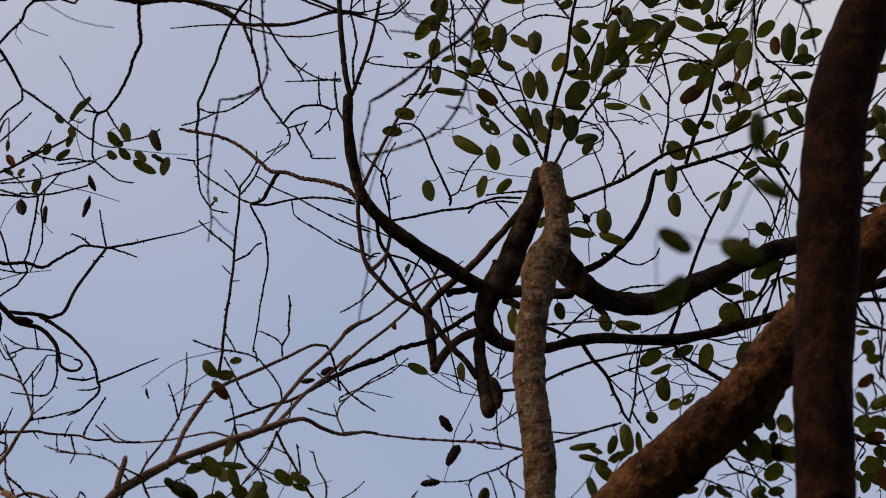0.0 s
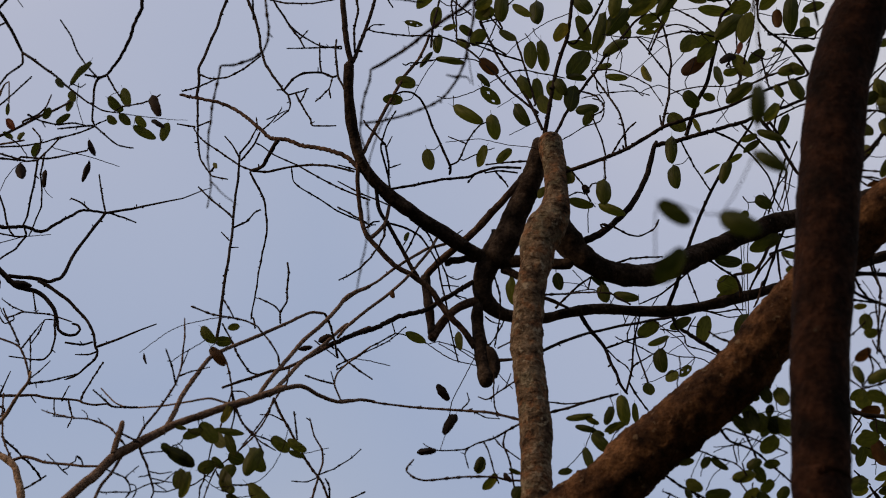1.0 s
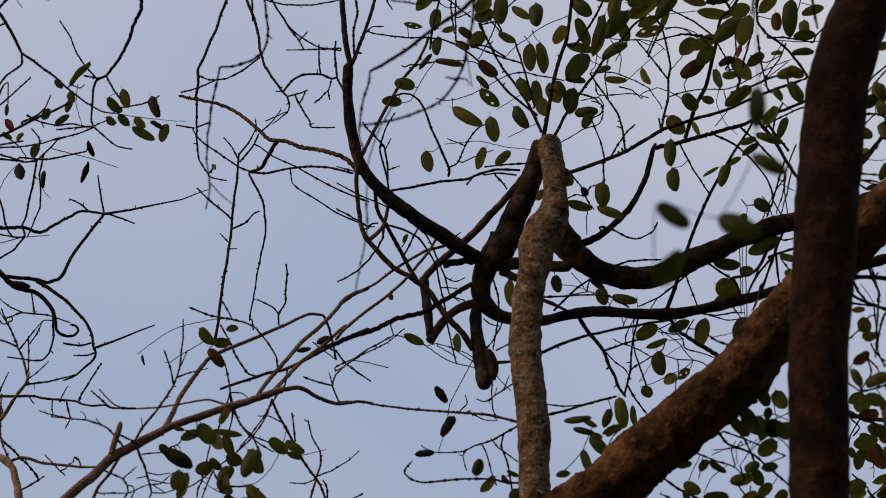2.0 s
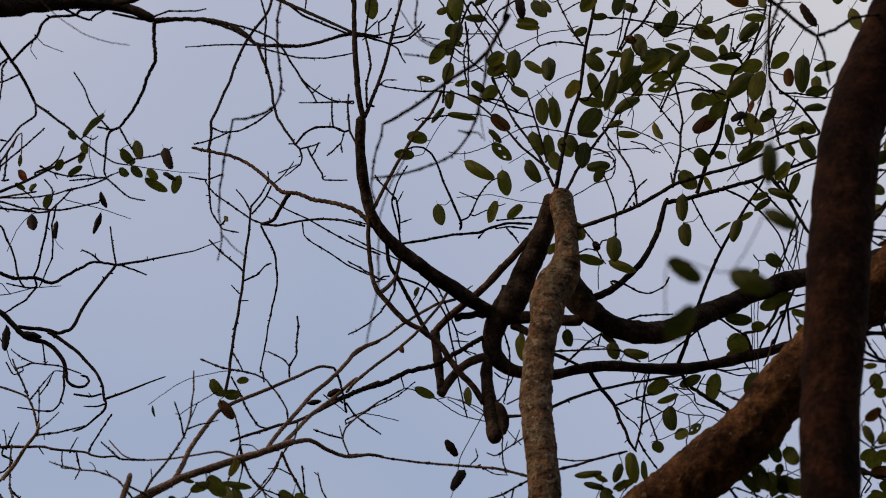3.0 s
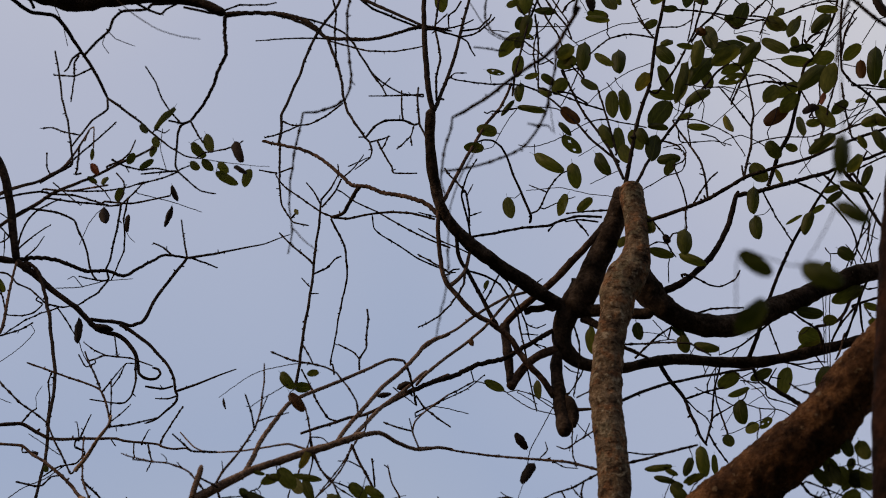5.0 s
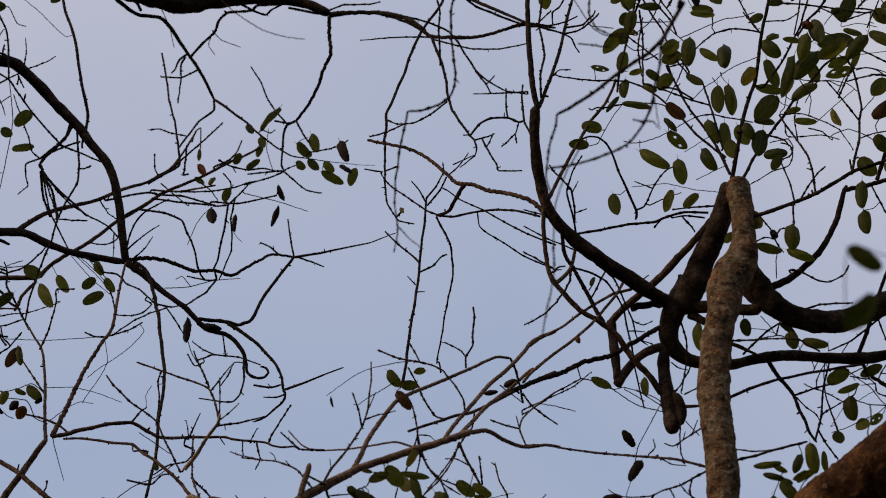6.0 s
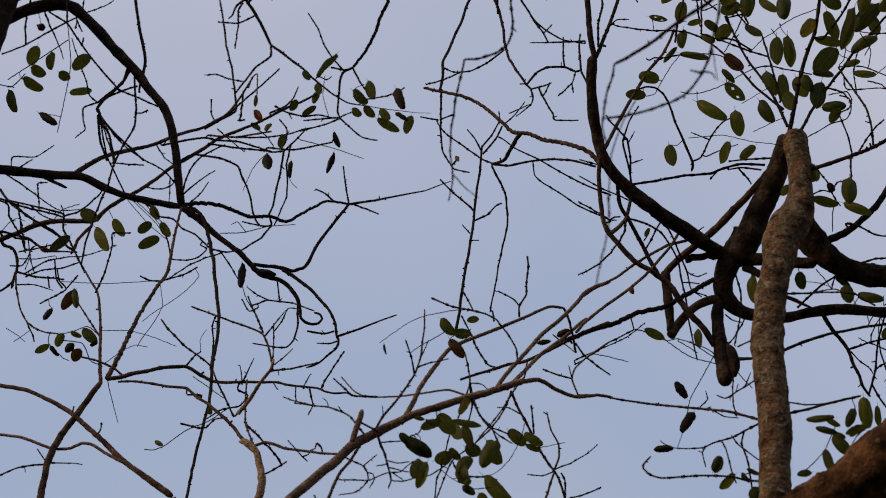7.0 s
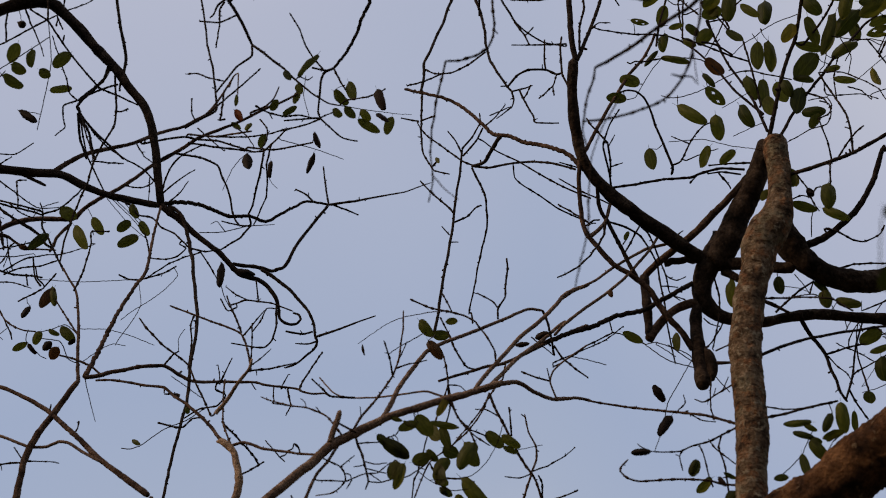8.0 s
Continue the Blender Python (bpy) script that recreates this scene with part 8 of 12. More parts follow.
branch(left, 7.2, 3.3, (-0.809, 3.920, 4.622), (-0.765, 3.899, 4.612), (-0.718, 3.874, 4.617), (-0.671, 3.848, 4.627), (-0.628, 3.825, 4.628), (-0.585, 3.803, 4.619), (-0.535, 3.779, 4.597), (-0.476, 3.748, 4.544), (-0.404, 3.708, 4.470), (-0.335, 3.670, 4.405), (-0.281, 3.639, 4.353), (-0.215, 3.600, 4.289))
branch(left, 5.2, 3.7, (-0.736, 3.886, 4.609), (-0.688, 3.875, 4.623), (-0.653, 3.868, 4.622), (-0.626, 3.861, 4.637), (-0.623, 3.856, 4.667), (-0.608, 3.849, 4.696), (-0.590, 3.837, 4.756))
twig(left, 3.0, 2.4, (-0.650, 3.867, 4.620), (-0.631, 3.865, 4.601), (-0.614, 3.864, 4.597), (-0.619, 3.861, 4.629))
branch(left, 3.5, 3.0, (-0.531, 3.777, 4.596), (-0.524, 3.784, 4.627), (-0.516, 3.802, 4.710))
twig(left, 3.0, 2.5, (-0.668, 3.846, 4.625), (-0.656, 3.858, 4.686), (-0.655, 3.869, 4.748))
twig(left, 2.4, 2.4, (-0.633, 3.829, 4.629), (-0.686, 3.829, 4.672))
branch(left, 4.2, 3.7, (-0.757, 3.894, 4.609), (-0.762, 3.885, 4.631), (-0.751, 3.871, 4.663), (-0.745, 3.860, 4.689), (-0.739, 3.839, 4.741))
branch(left, 3.7, 3.1, (-0.817, 3.934, 4.644), (-0.780, 3.923, 4.678), (-0.761, 3.917, 4.703), (-0.727, 3.908, 4.727), (-0.680, 3.894, 4.786))
b = branch(left, 6.5, 6.0, (-0.787, 3.912, 4.661), (-0.803, 3.903, 4.705), (-0.812, 3.891, 4.766))
leaf(b, 'green', (-0.818, 3.898, 4.702), (-0.877, 3.903, 4.697), 0.0144)
twig(left, 2.5, 1.9, (-0.843, 3.933, 4.646), (-0.820, 3.925, 4.662), (-0.824, 3.912, 4.678))
twig(left, 3.1, 3.1, (-0.774, 3.923, 4.684), (-0.769, 3.914, 4.731), (-0.767, 3.904, 4.777))
branch(left, 3.7, 2.6, (-0.861, 3.936, 4.642), (-0.915, 3.952, 4.679), (-0.962, 3.965, 4.707), (-1.011, 3.980, 4.751), (-1.060, 3.995, 4.798), (-1.128, 4.017, 4.870))
branch(left, 3.1, 2.5, (-0.997, 3.928, 4.637), (-1.031, 3.915, 4.656), (-1.085, 3.895, 4.688), (-1.154, 3.870, 4.734))
b = branch(left, 4.3, 3.7, (-0.946, 3.949, 4.621), (-0.957, 3.923, 4.687), (-0.965, 3.907, 4.727), (-0.970, 3.886, 4.780))
leaf(b, 'dry', (-0.954, 3.904, 4.725), (-0.913, 3.891, 4.699), 0.0204)
twig(left, 3.1, 2.5, (-0.950, 3.942, 4.629), (-0.907, 3.944, 4.604), (-0.872, 3.946, 4.589), (-0.859, 3.947, 4.605), (-0.830, 3.948, 4.627))
branch(left, 3.7, 3.7, (-0.841, 3.950, 4.624), (-0.900, 3.969, 4.636), (-0.915, 3.976, 4.627), (-0.981, 3.998, 4.638), (-1.002, 4.008, 4.623), (-1.012, 4.018, 4.596), (-1.043, 4.033, 4.573), (-1.077, 4.051, 4.540))
twig(left, 3.1, 3.1, (-0.818, 3.944, 4.608), (-0.756, 3.948, 4.594), (-0.726, 3.950, 4.593))
twig(left, 2.4, 1.8, (-0.722, 3.950, 4.598), (-0.690, 3.952, 4.617), (-0.676, 3.952, 4.619), (-0.622, 3.955, 4.621), (-0.594, 3.957, 4.629))
twig(left, 1.8, 1.8, (-0.470, 3.746, 4.546), (-0.432, 3.762, 4.555), (-0.408, 3.774, 4.585), (-0.384, 3.789, 4.631))
twig(left, 1.8, 1.2, (-0.397, 3.781, 4.607), (-0.389, 3.783, 4.600), (-0.348, 3.779, 4.580), (-0.328, 3.777, 4.569), (-0.284, 3.774, 4.564))
twig(left, 1.7, 1.2, (-0.379, 3.694, 4.451), (-0.364, 3.682, 4.469), (-0.314, 3.682, 4.508), (-0.263, 3.682, 4.552))
twig(left, 1.7, 1.1, (-0.328, 3.666, 4.402), (-0.327, 3.672, 4.431), (-0.333, 3.681, 4.470))
branch(left, 16.3, 9.0, (-1.649, 3.800, 4.207), (-1.632, 3.809, 4.293), (-1.563, 3.820, 4.354), (-1.507, 3.827, 4.381), (-1.447, 3.834, 4.383), (-1.418, 3.838, 4.364), (-1.375, 3.844, 4.323), (-1.329, 3.851, 4.272), (-1.296, 3.856, 4.239), (-1.266, 3.861, 4.208), (-1.242, 3.865, 4.175), (-1.205, 3.871, 4.135), (-1.186, 3.874, 4.106), (-1.169, 3.879, 4.063), (-1.156, 3.885, 4.012), (-1.144, 3.891, 3.956), (-1.132, 3.897, 3.899), (-1.127, 3.900, 3.871))
branch(left, 13.2, 7.3, (-1.664, 3.800, 3.916), (-1.597, 3.813, 3.922), (-1.497, 3.831, 3.922), (-1.422, 3.845, 3.922), (-1.360, 3.857, 3.926), (-1.306, 3.867, 3.902), (-1.254, 3.877, 3.886), (-1.190, 3.888, 3.876), (-1.127, 3.900, 3.870))
b = branch(left, 8.4, 4.7, (-1.127, 3.900, 3.870), (-1.086, 3.907, 3.842), (-1.059, 3.911, 3.819), (-1.025, 3.917, 3.792), (-0.991, 3.923, 3.769), (-0.962, 3.927, 3.741), (-0.945, 3.930, 3.723), (-0.927, 3.933, 3.712), (-0.893, 3.937, 3.704), (-0.873, 3.942, 3.692), (-0.857, 3.945, 3.674), (-0.848, 3.949, 3.659), (-0.841, 3.952, 3.637))
leaf(b, 'dry', (-0.975, 3.922, 3.736), (-0.973, 3.919, 3.673), 0.0183)
branch(left, 4.9, 3.4, (-1.439, 3.842, 3.915), (-1.414, 3.849, 3.904), (-1.387, 3.857, 3.895))
branch(left, 5.5, 2.9, (-1.130, 3.900, 3.873), (-1.092, 3.909, 3.885), (-1.052, 3.919, 3.887), (-1.010, 3.929, 3.876), (-0.975, 3.937, 3.866), (-0.932, 3.947, 3.873), (-0.896, 3.955, 3.864), (-0.867, 3.963, 3.887), (-0.832, 3.973, 3.916), (-0.810, 3.978, 3.931), (-0.760, 3.990, 3.930))
branch(left, 3.9, 2.8, (-0.841, 3.952, 3.637), (-0.838, 3.952, 3.618), (-0.827, 3.952, 3.607), (-0.811, 3.952, 3.601), (-0.798, 3.952, 3.603), (-0.790, 3.952, 3.615), (-0.796, 3.952, 3.626), (-0.809, 3.952, 3.630))
branch(left, 4.8, 2.2, (-0.889, 3.943, 3.733), (-0.849, 3.949, 3.708), (-0.823, 3.952, 3.689), (-0.802, 3.956, 3.666), (-0.779, 3.960, 3.642), (-0.765, 3.963, 3.616), (-0.757, 3.967, 3.583), (-0.752, 3.969, 3.570), (-0.758, 3.971, 3.551), (-0.776, 3.974, 3.534), (-0.794, 3.977, 3.519), (-0.818, 3.980, 3.509))
branch(left, 3.3, 1.6, (-0.754, 3.968, 3.581), (-0.715, 3.958, 3.590), (-0.664, 3.946, 3.607), (-0.622, 3.936, 3.618))
twig(left, 2.2, 1.1, (-0.755, 3.969, 3.569), (-0.772, 3.975, 3.566), (-0.803, 3.984, 3.571))
twig(left, 2.2, 2.2, (-0.763, 3.966, 3.592), (-0.785, 3.969, 3.587), (-0.825, 3.975, 3.596))
branch(left, 2.8, 1.6, (-0.847, 3.949, 3.648), (-0.839, 3.931, 3.586), (-0.842, 3.919, 3.546), (-0.854, 3.911, 3.525), (-0.874, 3.902, 3.520), (-0.897, 3.892, 3.519), (-0.923, 3.882, 3.519))
branch(left, 4.8, 3.4, (-0.953, 3.929, 3.739), (-0.926, 3.935, 3.737), (-0.889, 3.943, 3.738), (-0.867, 3.948, 3.732), (-0.852, 3.951, 3.739), (-0.840, 3.955, 3.749), (-0.825, 3.963, 3.794), (-0.812, 3.969, 3.830), (-0.791, 3.977, 3.870), (-0.779, 3.982, 3.895), (-0.761, 3.990, 3.932))
branch(left, 3.4, 1.1, (-0.761, 3.990, 3.930), (-0.716, 3.978, 3.930), (-0.676, 3.968, 3.932), (-0.622, 3.954, 3.936), (-0.582, 3.944, 3.938), (-0.550, 3.935, 3.947), (-0.520, 3.926, 3.953))
twig(left, 2.3, 1.7, (-0.762, 3.990, 3.931), (-0.772, 4.000, 3.970), (-0.782, 4.011, 4.015), (-0.789, 4.019, 4.049))
twig(left, 2.3, 1.7, (-0.757, 3.988, 3.930), (-0.726, 4.001, 3.925), (-0.695, 4.013, 3.917))
twig(left, 2.3, 1.7, (-0.798, 3.981, 3.934), (-0.818, 3.990, 3.957), (-0.845, 4.000, 3.976))
b = branch(left, 4.1, 3.8, (-1.252, 3.862, 4.198), (-1.253, 3.867, 4.244), (-1.261, 3.870, 4.278), (-1.281, 3.875, 4.340), (-1.300, 3.882, 4.410), (-1.316, 3.887, 4.473), (-1.336, 3.892, 4.528), (-1.357, 3.896, 4.575), (-1.373, 3.901, 4.631), (-1.398, 3.911, 4.744))
leaf(b, 'green', (-1.371, 3.897, 4.628), (-1.401, 3.904, 4.612), 0.0205)
b = branch(left, 2.9, 2.2, (-1.273, 3.860, 4.213), (-1.256, 3.850, 4.123), (-1.250, 3.847, 4.098), (-1.247, 3.842, 4.048), (-1.264, 3.834, 3.990), (-1.276, 3.828, 3.942), (-1.279, 3.821, 3.886), (-1.289, 3.814, 3.831), (-1.295, 3.808, 3.789), (-1.302, 3.800, 3.722), (-1.301, 3.792, 3.662))
leaf(b, 'green', (-1.286, 3.801, 3.760), (-1.251, 3.803, 3.703), 0.0260)
branch(left, 3.5, 2.4, (-1.290, 3.858, 4.218), (-1.297, 3.863, 4.184), (-1.322, 3.867, 4.162), (-1.354, 3.873, 4.135))
twig(left, 2.9, 2.3, (-1.354, 3.873, 4.135), (-1.307, 3.864, 4.156), (-1.259, 3.855, 4.168))
b = branch(left, 2.4, 2.4, (-1.306, 3.862, 4.165), (-1.345, 3.854, 4.206), (-1.383, 3.846, 4.249), (-1.422, 3.837, 4.300), (-1.446, 3.832, 4.332), (-1.489, 3.824, 4.358), (-1.488, 3.815, 4.371))
leaf(b, 'green', (-1.381, 3.842, 4.246), (-1.415, 3.842, 4.209), 0.0278)
twig(left, 2.4, 1.7, (-1.316, 3.866, 4.170), (-1.253, 3.869, 4.143), (-1.209, 3.872, 4.122))
b = twig(left, 2.4, 1.8, (-1.447, 3.832, 4.334), (-1.495, 3.846, 4.315), (-1.551, 3.862, 4.290), (-1.608, 3.876, 4.275))
leaf(b, 'green', (-1.515, 3.851, 4.281), (-1.529, 3.863, 4.233), 0.0282)
branch(left, 2.4, 2.5, (-1.414, 3.747, 4.276), (-1.431, 3.755, 4.372), (-1.446, 3.760, 4.425), (-1.473, 3.765, 4.479), (-1.497, 3.775, 4.589), (-1.541, 3.751, 4.597))
twig(left, 1.8, 1.2, (-1.447, 3.832, 4.334), (-1.408, 3.846, 4.371), (-1.372, 3.858, 4.398), (-1.353, 3.865, 4.420))
branch(left, 3.0, 2.4, (-1.454, 3.833, 4.383), (-1.461, 3.825, 4.398), (-1.485, 3.813, 4.398), (-1.531, 3.788, 4.387), (-1.550, 3.775, 4.359), (-1.593, 3.750, 4.331))
twig(left, 2.4, 1.2, (-1.507, 3.835, 4.369), (-1.488, 3.840, 4.328), (-1.463, 3.846, 4.283), (-1.446, 3.851, 4.243))
twig(left, 1.8, 1.8, (-1.354, 3.873, 4.135), (-1.378, 3.878, 4.159), (-1.393, 3.883, 4.202), (-1.414, 3.889, 4.246))
twig(left, 1.8, 1.2, (-1.411, 3.889, 4.245), (-1.432, 3.880, 4.289), (-1.443, 3.874, 4.318))
twig(left, 2.4, 1.2, (-1.354, 3.873, 4.135), (-1.390, 3.887, 4.129), (-1.389, 3.897, 4.101), (-1.384, 3.905, 4.082), (-1.408, 3.916, 4.065))
b = twig(left, 1.2, 1.2, (-1.444, 3.833, 4.330), (-1.437, 3.854, 4.280), (-1.433, 3.870, 4.241), (-1.437, 3.885, 4.204), (-1.447, 3.907, 4.155), (-1.459, 3.933, 4.091))
leaf(b, 'green', (-1.460, 3.875, 4.222), (-1.430, 3.874, 4.201), 0.0224)
leaf(b, 'green', (-1.431, 3.890, 4.174), (-1.381, 3.896, 4.186), 0.0181)
leaf(b, 'dry', (-1.504, 3.916, 4.134), (-1.455, 3.913, 4.100), 0.0182)
b = twig(left, 1.2, 1.2, (-1.441, 3.847, 4.294), (-1.483, 3.821, 4.231), (-1.543, 3.782, 4.139))
leaf(b, 'green', (-1.468, 3.825, 4.246), (-1.462, 3.814, 4.194), 0.0223)
leaf(b, 'green', (-1.502, 3.802, 4.187), (-1.466, 3.799, 4.164), 0.0249)
leaf(b, 'green', (-1.512, 3.790, 4.148), (-1.461, 3.783, 4.112), 0.0247)
twig(left, 1.2, 1.2, (-1.446, 3.760, 4.425), (-1.451, 3.754, 4.417), (-1.455, 3.722, 4.339))
b = twig(left, 1.2, 1.2, (-1.476, 3.767, 4.493), (-1.453, 3.772, 4.498), (-1.421, 3.758, 4.440), (-1.390, 3.737, 4.414))
leaf(b, 'green', (-1.459, 3.769, 4.499), (-1.516, 3.756, 4.487), 0.0284)
twig(left, 1.8, 1.2, (-1.416, 3.838, 4.369), (-1.422, 3.853, 4.426), (-1.435, 3.867, 4.478))
twig(left, 0.9, 0.9, (-1.326, 3.890, 4.502), (-1.344, 3.890, 4.496), (-1.375, 3.883, 4.522), (-1.413, 3.875, 4.560), (-1.459, 3.865, 4.597))
branch(left, 6.1, 2.4, (-1.373, 3.855, 3.931), (-1.344, 3.874, 3.971), (-1.313, 3.892, 4.003), (-1.269, 3.914, 4.031), (-1.224, 3.936, 4.059), (-1.175, 3.962, 4.103), (-1.129, 3.985, 4.135), (-1.102, 4.000, 4.165), (-1.080, 4.012, 4.191), (-1.061, 4.030, 4.244), (-1.039, 4.054, 4.325), wood='mid')
branch(left, 3.0, 2.5, (-1.123, 3.987, 4.133), (-1.096, 3.992, 4.157), (-1.057, 4.000, 4.193), (-1.066, 4.006, 4.245), (-1.084, 4.015, 4.325), (-1.105, 4.022, 4.388), (-1.124, 4.031, 4.470), (-1.145, 4.040, 4.551))
b = twig(left, 2.4, 1.8, (-1.079, 4.014, 4.189), (-1.044, 3.995, 4.213), (-0.994, 3.969, 4.244), (-0.950, 3.946, 4.275))
leaf(b, 'green', (-1.007, 3.982, 4.192), (-1.006, 3.977, 4.223), 0.0097)
branch(left, 6.1, 3.7, (-1.301, 3.916, 4.710), (-1.257, 3.940, 4.656), (-1.228, 3.953, 4.631), (-1.193, 3.967, 4.614), (-1.147, 3.983, 4.617), (-1.119, 3.996, 4.595), (-1.097, 4.009, 4.564), (-1.075, 4.021, 4.534), (-1.057, 4.031, 4.511), (-1.031, 4.047, 4.471), (-1.007, 4.065, 4.425))
b = branch(left, 3.7, 1.8, (-1.007, 4.065, 4.425), (-0.968, 4.052, 4.388), (-0.919, 4.035, 4.339), (-0.886, 4.023, 4.301), (-0.837, 4.005, 4.248), (-0.791, 3.989, 4.208), (-0.759, 3.979, 4.193))
leaf(b, 'green', (-0.910, 4.028, 4.326), (-0.892, 4.019, 4.292), 0.0169)
leaf(b, 'green', (-0.872, 4.014, 4.279), (-0.860, 4.012, 4.247), 0.0182)
b = twig(left, 1.2, 0.6, (-0.762, 3.981, 4.196), (-0.711, 4.004, 4.200), (-0.635, 4.037, 4.209), (-0.597, 4.053, 4.217))
leaf(b, 'green', (-0.747, 3.984, 4.193), (-0.720, 3.990, 4.166), 0.0192)
leaf(b, 'green', (-0.716, 4.000, 4.168), (-0.662, 4.006, 4.137), 0.0206)
leaf(b, 'green', (-0.711, 3.999, 4.195), (-0.688, 4.009, 4.172), 0.0193)
leaf(b, 'dry', (-0.676, 4.016, 4.196), (-0.645, 4.011, 4.172), 0.0138)
leaf(b, 'green', (-0.640, 4.031, 4.197), (-0.651, 4.036, 4.150), 0.0221)
branch(left, 3.1, 2.4, (-1.007, 4.065, 4.422), (-1.002, 4.056, 4.387), (-1.031, 4.038, 4.342), (-1.050, 4.020, 4.289), (-1.064, 4.006, 4.248))
twig(left, 1.8, 1.8, (-1.052, 4.020, 4.288), (-1.094, 4.026, 4.302), (-1.124, 4.030, 4.317), (-1.147, 4.033, 4.317))
twig(left, 3.1, 1.8, (-1.075, 4.021, 4.533), (-1.091, 4.011, 4.506), (-1.096, 4.002, 4.474), (-1.103, 3.996, 4.457))
twig(left, 2.5, 1.8, (-1.078, 4.016, 4.518), (-1.085, 4.009, 4.488), (-1.079, 4.001, 4.448), (-1.076, 3.991, 4.399), (-1.074, 3.983, 4.360))
twig(left, 2.5, 1.9, (-1.048, 4.037, 4.495), (-1.090, 4.043, 4.477), (-1.143, 4.049, 4.485))
twig(left, 1.2, 0.9, (-1.016, 4.017, 4.596), (-0.992, 4.018, 4.569), (-0.944, 4.021, 4.549))
twig(left, 1.2, 0.9, (-1.019, 4.020, 4.592), (-1.026, 4.026, 4.562), (-1.009, 4.032, 4.535))
twig(left, 1.2, 0.9, (-1.135, 3.936, 4.616), (-1.111, 3.955, 4.568), (-1.098, 3.975, 4.517))
b = branch(left, 3.0, 6.3, (-0.872, 4.055, 4.279), (-0.913, 4.050, 4.249), (-0.952, 4.045, 4.225), (-1.002, 4.039, 4.188), (-1.053, 4.033, 4.158), (-1.097, 4.028, 4.132), (-1.127, 4.024, 4.104), (-1.164, 4.019, 4.072), (-1.200, 4.015, 4.043), (-1.229, 4.010, 4.010), (-1.264, 4.006, 3.977), (-1.300, 4.001, 3.950), (-1.335, 3.996, 3.917), (-1.356, 3.992, 3.887), (-1.402, 3.987, 3.883), (-1.447, 3.982, 3.879), (-1.490, 3.978, 3.866), (-1.526, 3.973, 3.843), (-1.573, 3.967, 3.818), wood='mid')
leaf(b, 'green', (-1.311, 3.992, 3.891), (-1.283, 4.002, 3.851), 0.0219)
leaf(b, 'red', (-1.021, 4.035, 4.215), (-0.997, 4.032, 4.185), 0.0196)
leaf(b, 'green', (-1.025, 4.032, 4.178), (-1.002, 4.043, 4.167), 0.0126)
leaf(b, 'green', (-0.935, 4.043, 4.220), (-0.920, 4.033, 4.245), 0.0182)
leaf(b, 'green', (-0.874, 4.050, 4.281), (-0.885, 4.061, 4.251), 0.0197)
branch(left, 2.9, 2.3, (-1.144, 3.888, 3.982), (-1.116, 3.895, 4.006), (-1.065, 3.905, 4.004), (-1.041, 3.910, 4.000), (-1.014, 3.915, 3.987), (-1.003, 3.919, 3.964), (-0.989, 3.925, 3.938), (-0.979, 3.931, 3.911), (-0.971, 3.936, 3.880), (-0.961, 3.938, 3.856), (-0.949, 3.938, 3.841))
branch(left, 2.9, 2.3, (-1.210, 3.943, 4.071), (-1.208, 3.948, 4.065), (-1.144, 3.933, 4.069), (-1.101, 3.923, 4.069), (-1.072, 3.916, 4.058), (-1.015, 3.902, 4.044), (-0.972, 3.892, 4.025), (-0.929, 3.882, 4.004), (-0.901, 3.875, 4.002))
b = branch(left, 2.3, 1.7, (-1.093, 4.027, 4.137), (-1.029, 4.002, 4.119), (-0.969, 3.979, 4.105), (-0.911, 3.954, 4.098), (-0.875, 3.938, 4.100), (-0.832, 3.920, 4.097))
leaf(b, 'green', (-0.921, 3.954, 4.096), (-0.932, 3.964, 4.066), 0.0191)
branch(left, 2.8, 2.3, (-0.901, 3.875, 4.003), (-0.904, 3.886, 3.984), (-0.910, 3.902, 3.955), (-0.919, 3.921, 3.922), (-0.927, 3.938, 3.893), (-0.937, 3.950, 3.875))
twig(left, 2.3, 1.7, (-0.901, 3.875, 4.001), (-0.872, 3.849, 4.013), (-0.846, 3.825, 4.026))
b = twig(left, 2.3, 1.7, (-0.882, 3.858, 4.009), (-0.884, 3.860, 3.998), (-0.893, 3.883, 3.974), (-0.892, 3.896, 3.949), (-0.891, 3.906, 3.932), (-0.893, 3.919, 3.910), (-0.906, 3.936, 3.882), (-0.922, 3.955, 3.854))
leaf(b, 'dry', (-0.881, 3.870, 3.974), (-0.883, 3.882, 3.936), 0.0119)
twig(left, 2.3, 1.7, (-0.933, 3.946, 3.872), (-0.928, 3.954, 3.853), (-0.956, 3.964, 3.858), (-1.003, 3.981, 3.878))
twig(left, 2.3, 1.7, (-0.928, 3.955, 3.853), (-0.947, 3.942, 3.813), (-0.969, 3.931, 3.788), (-0.985, 3.923, 3.769))
twig(left, 1.1, 0.8, (-0.928, 3.955, 3.852), (-0.868, 3.930, 3.842))
twig(left, 1.1, 1.1, (-0.941, 3.959, 3.852), (-0.987, 3.937, 3.825), (-1.035, 3.915, 3.810))
twig(left, 1.1, 0.9, (-0.981, 3.939, 3.826), (-1.006, 3.949, 3.859), (-1.022, 3.955, 3.855))
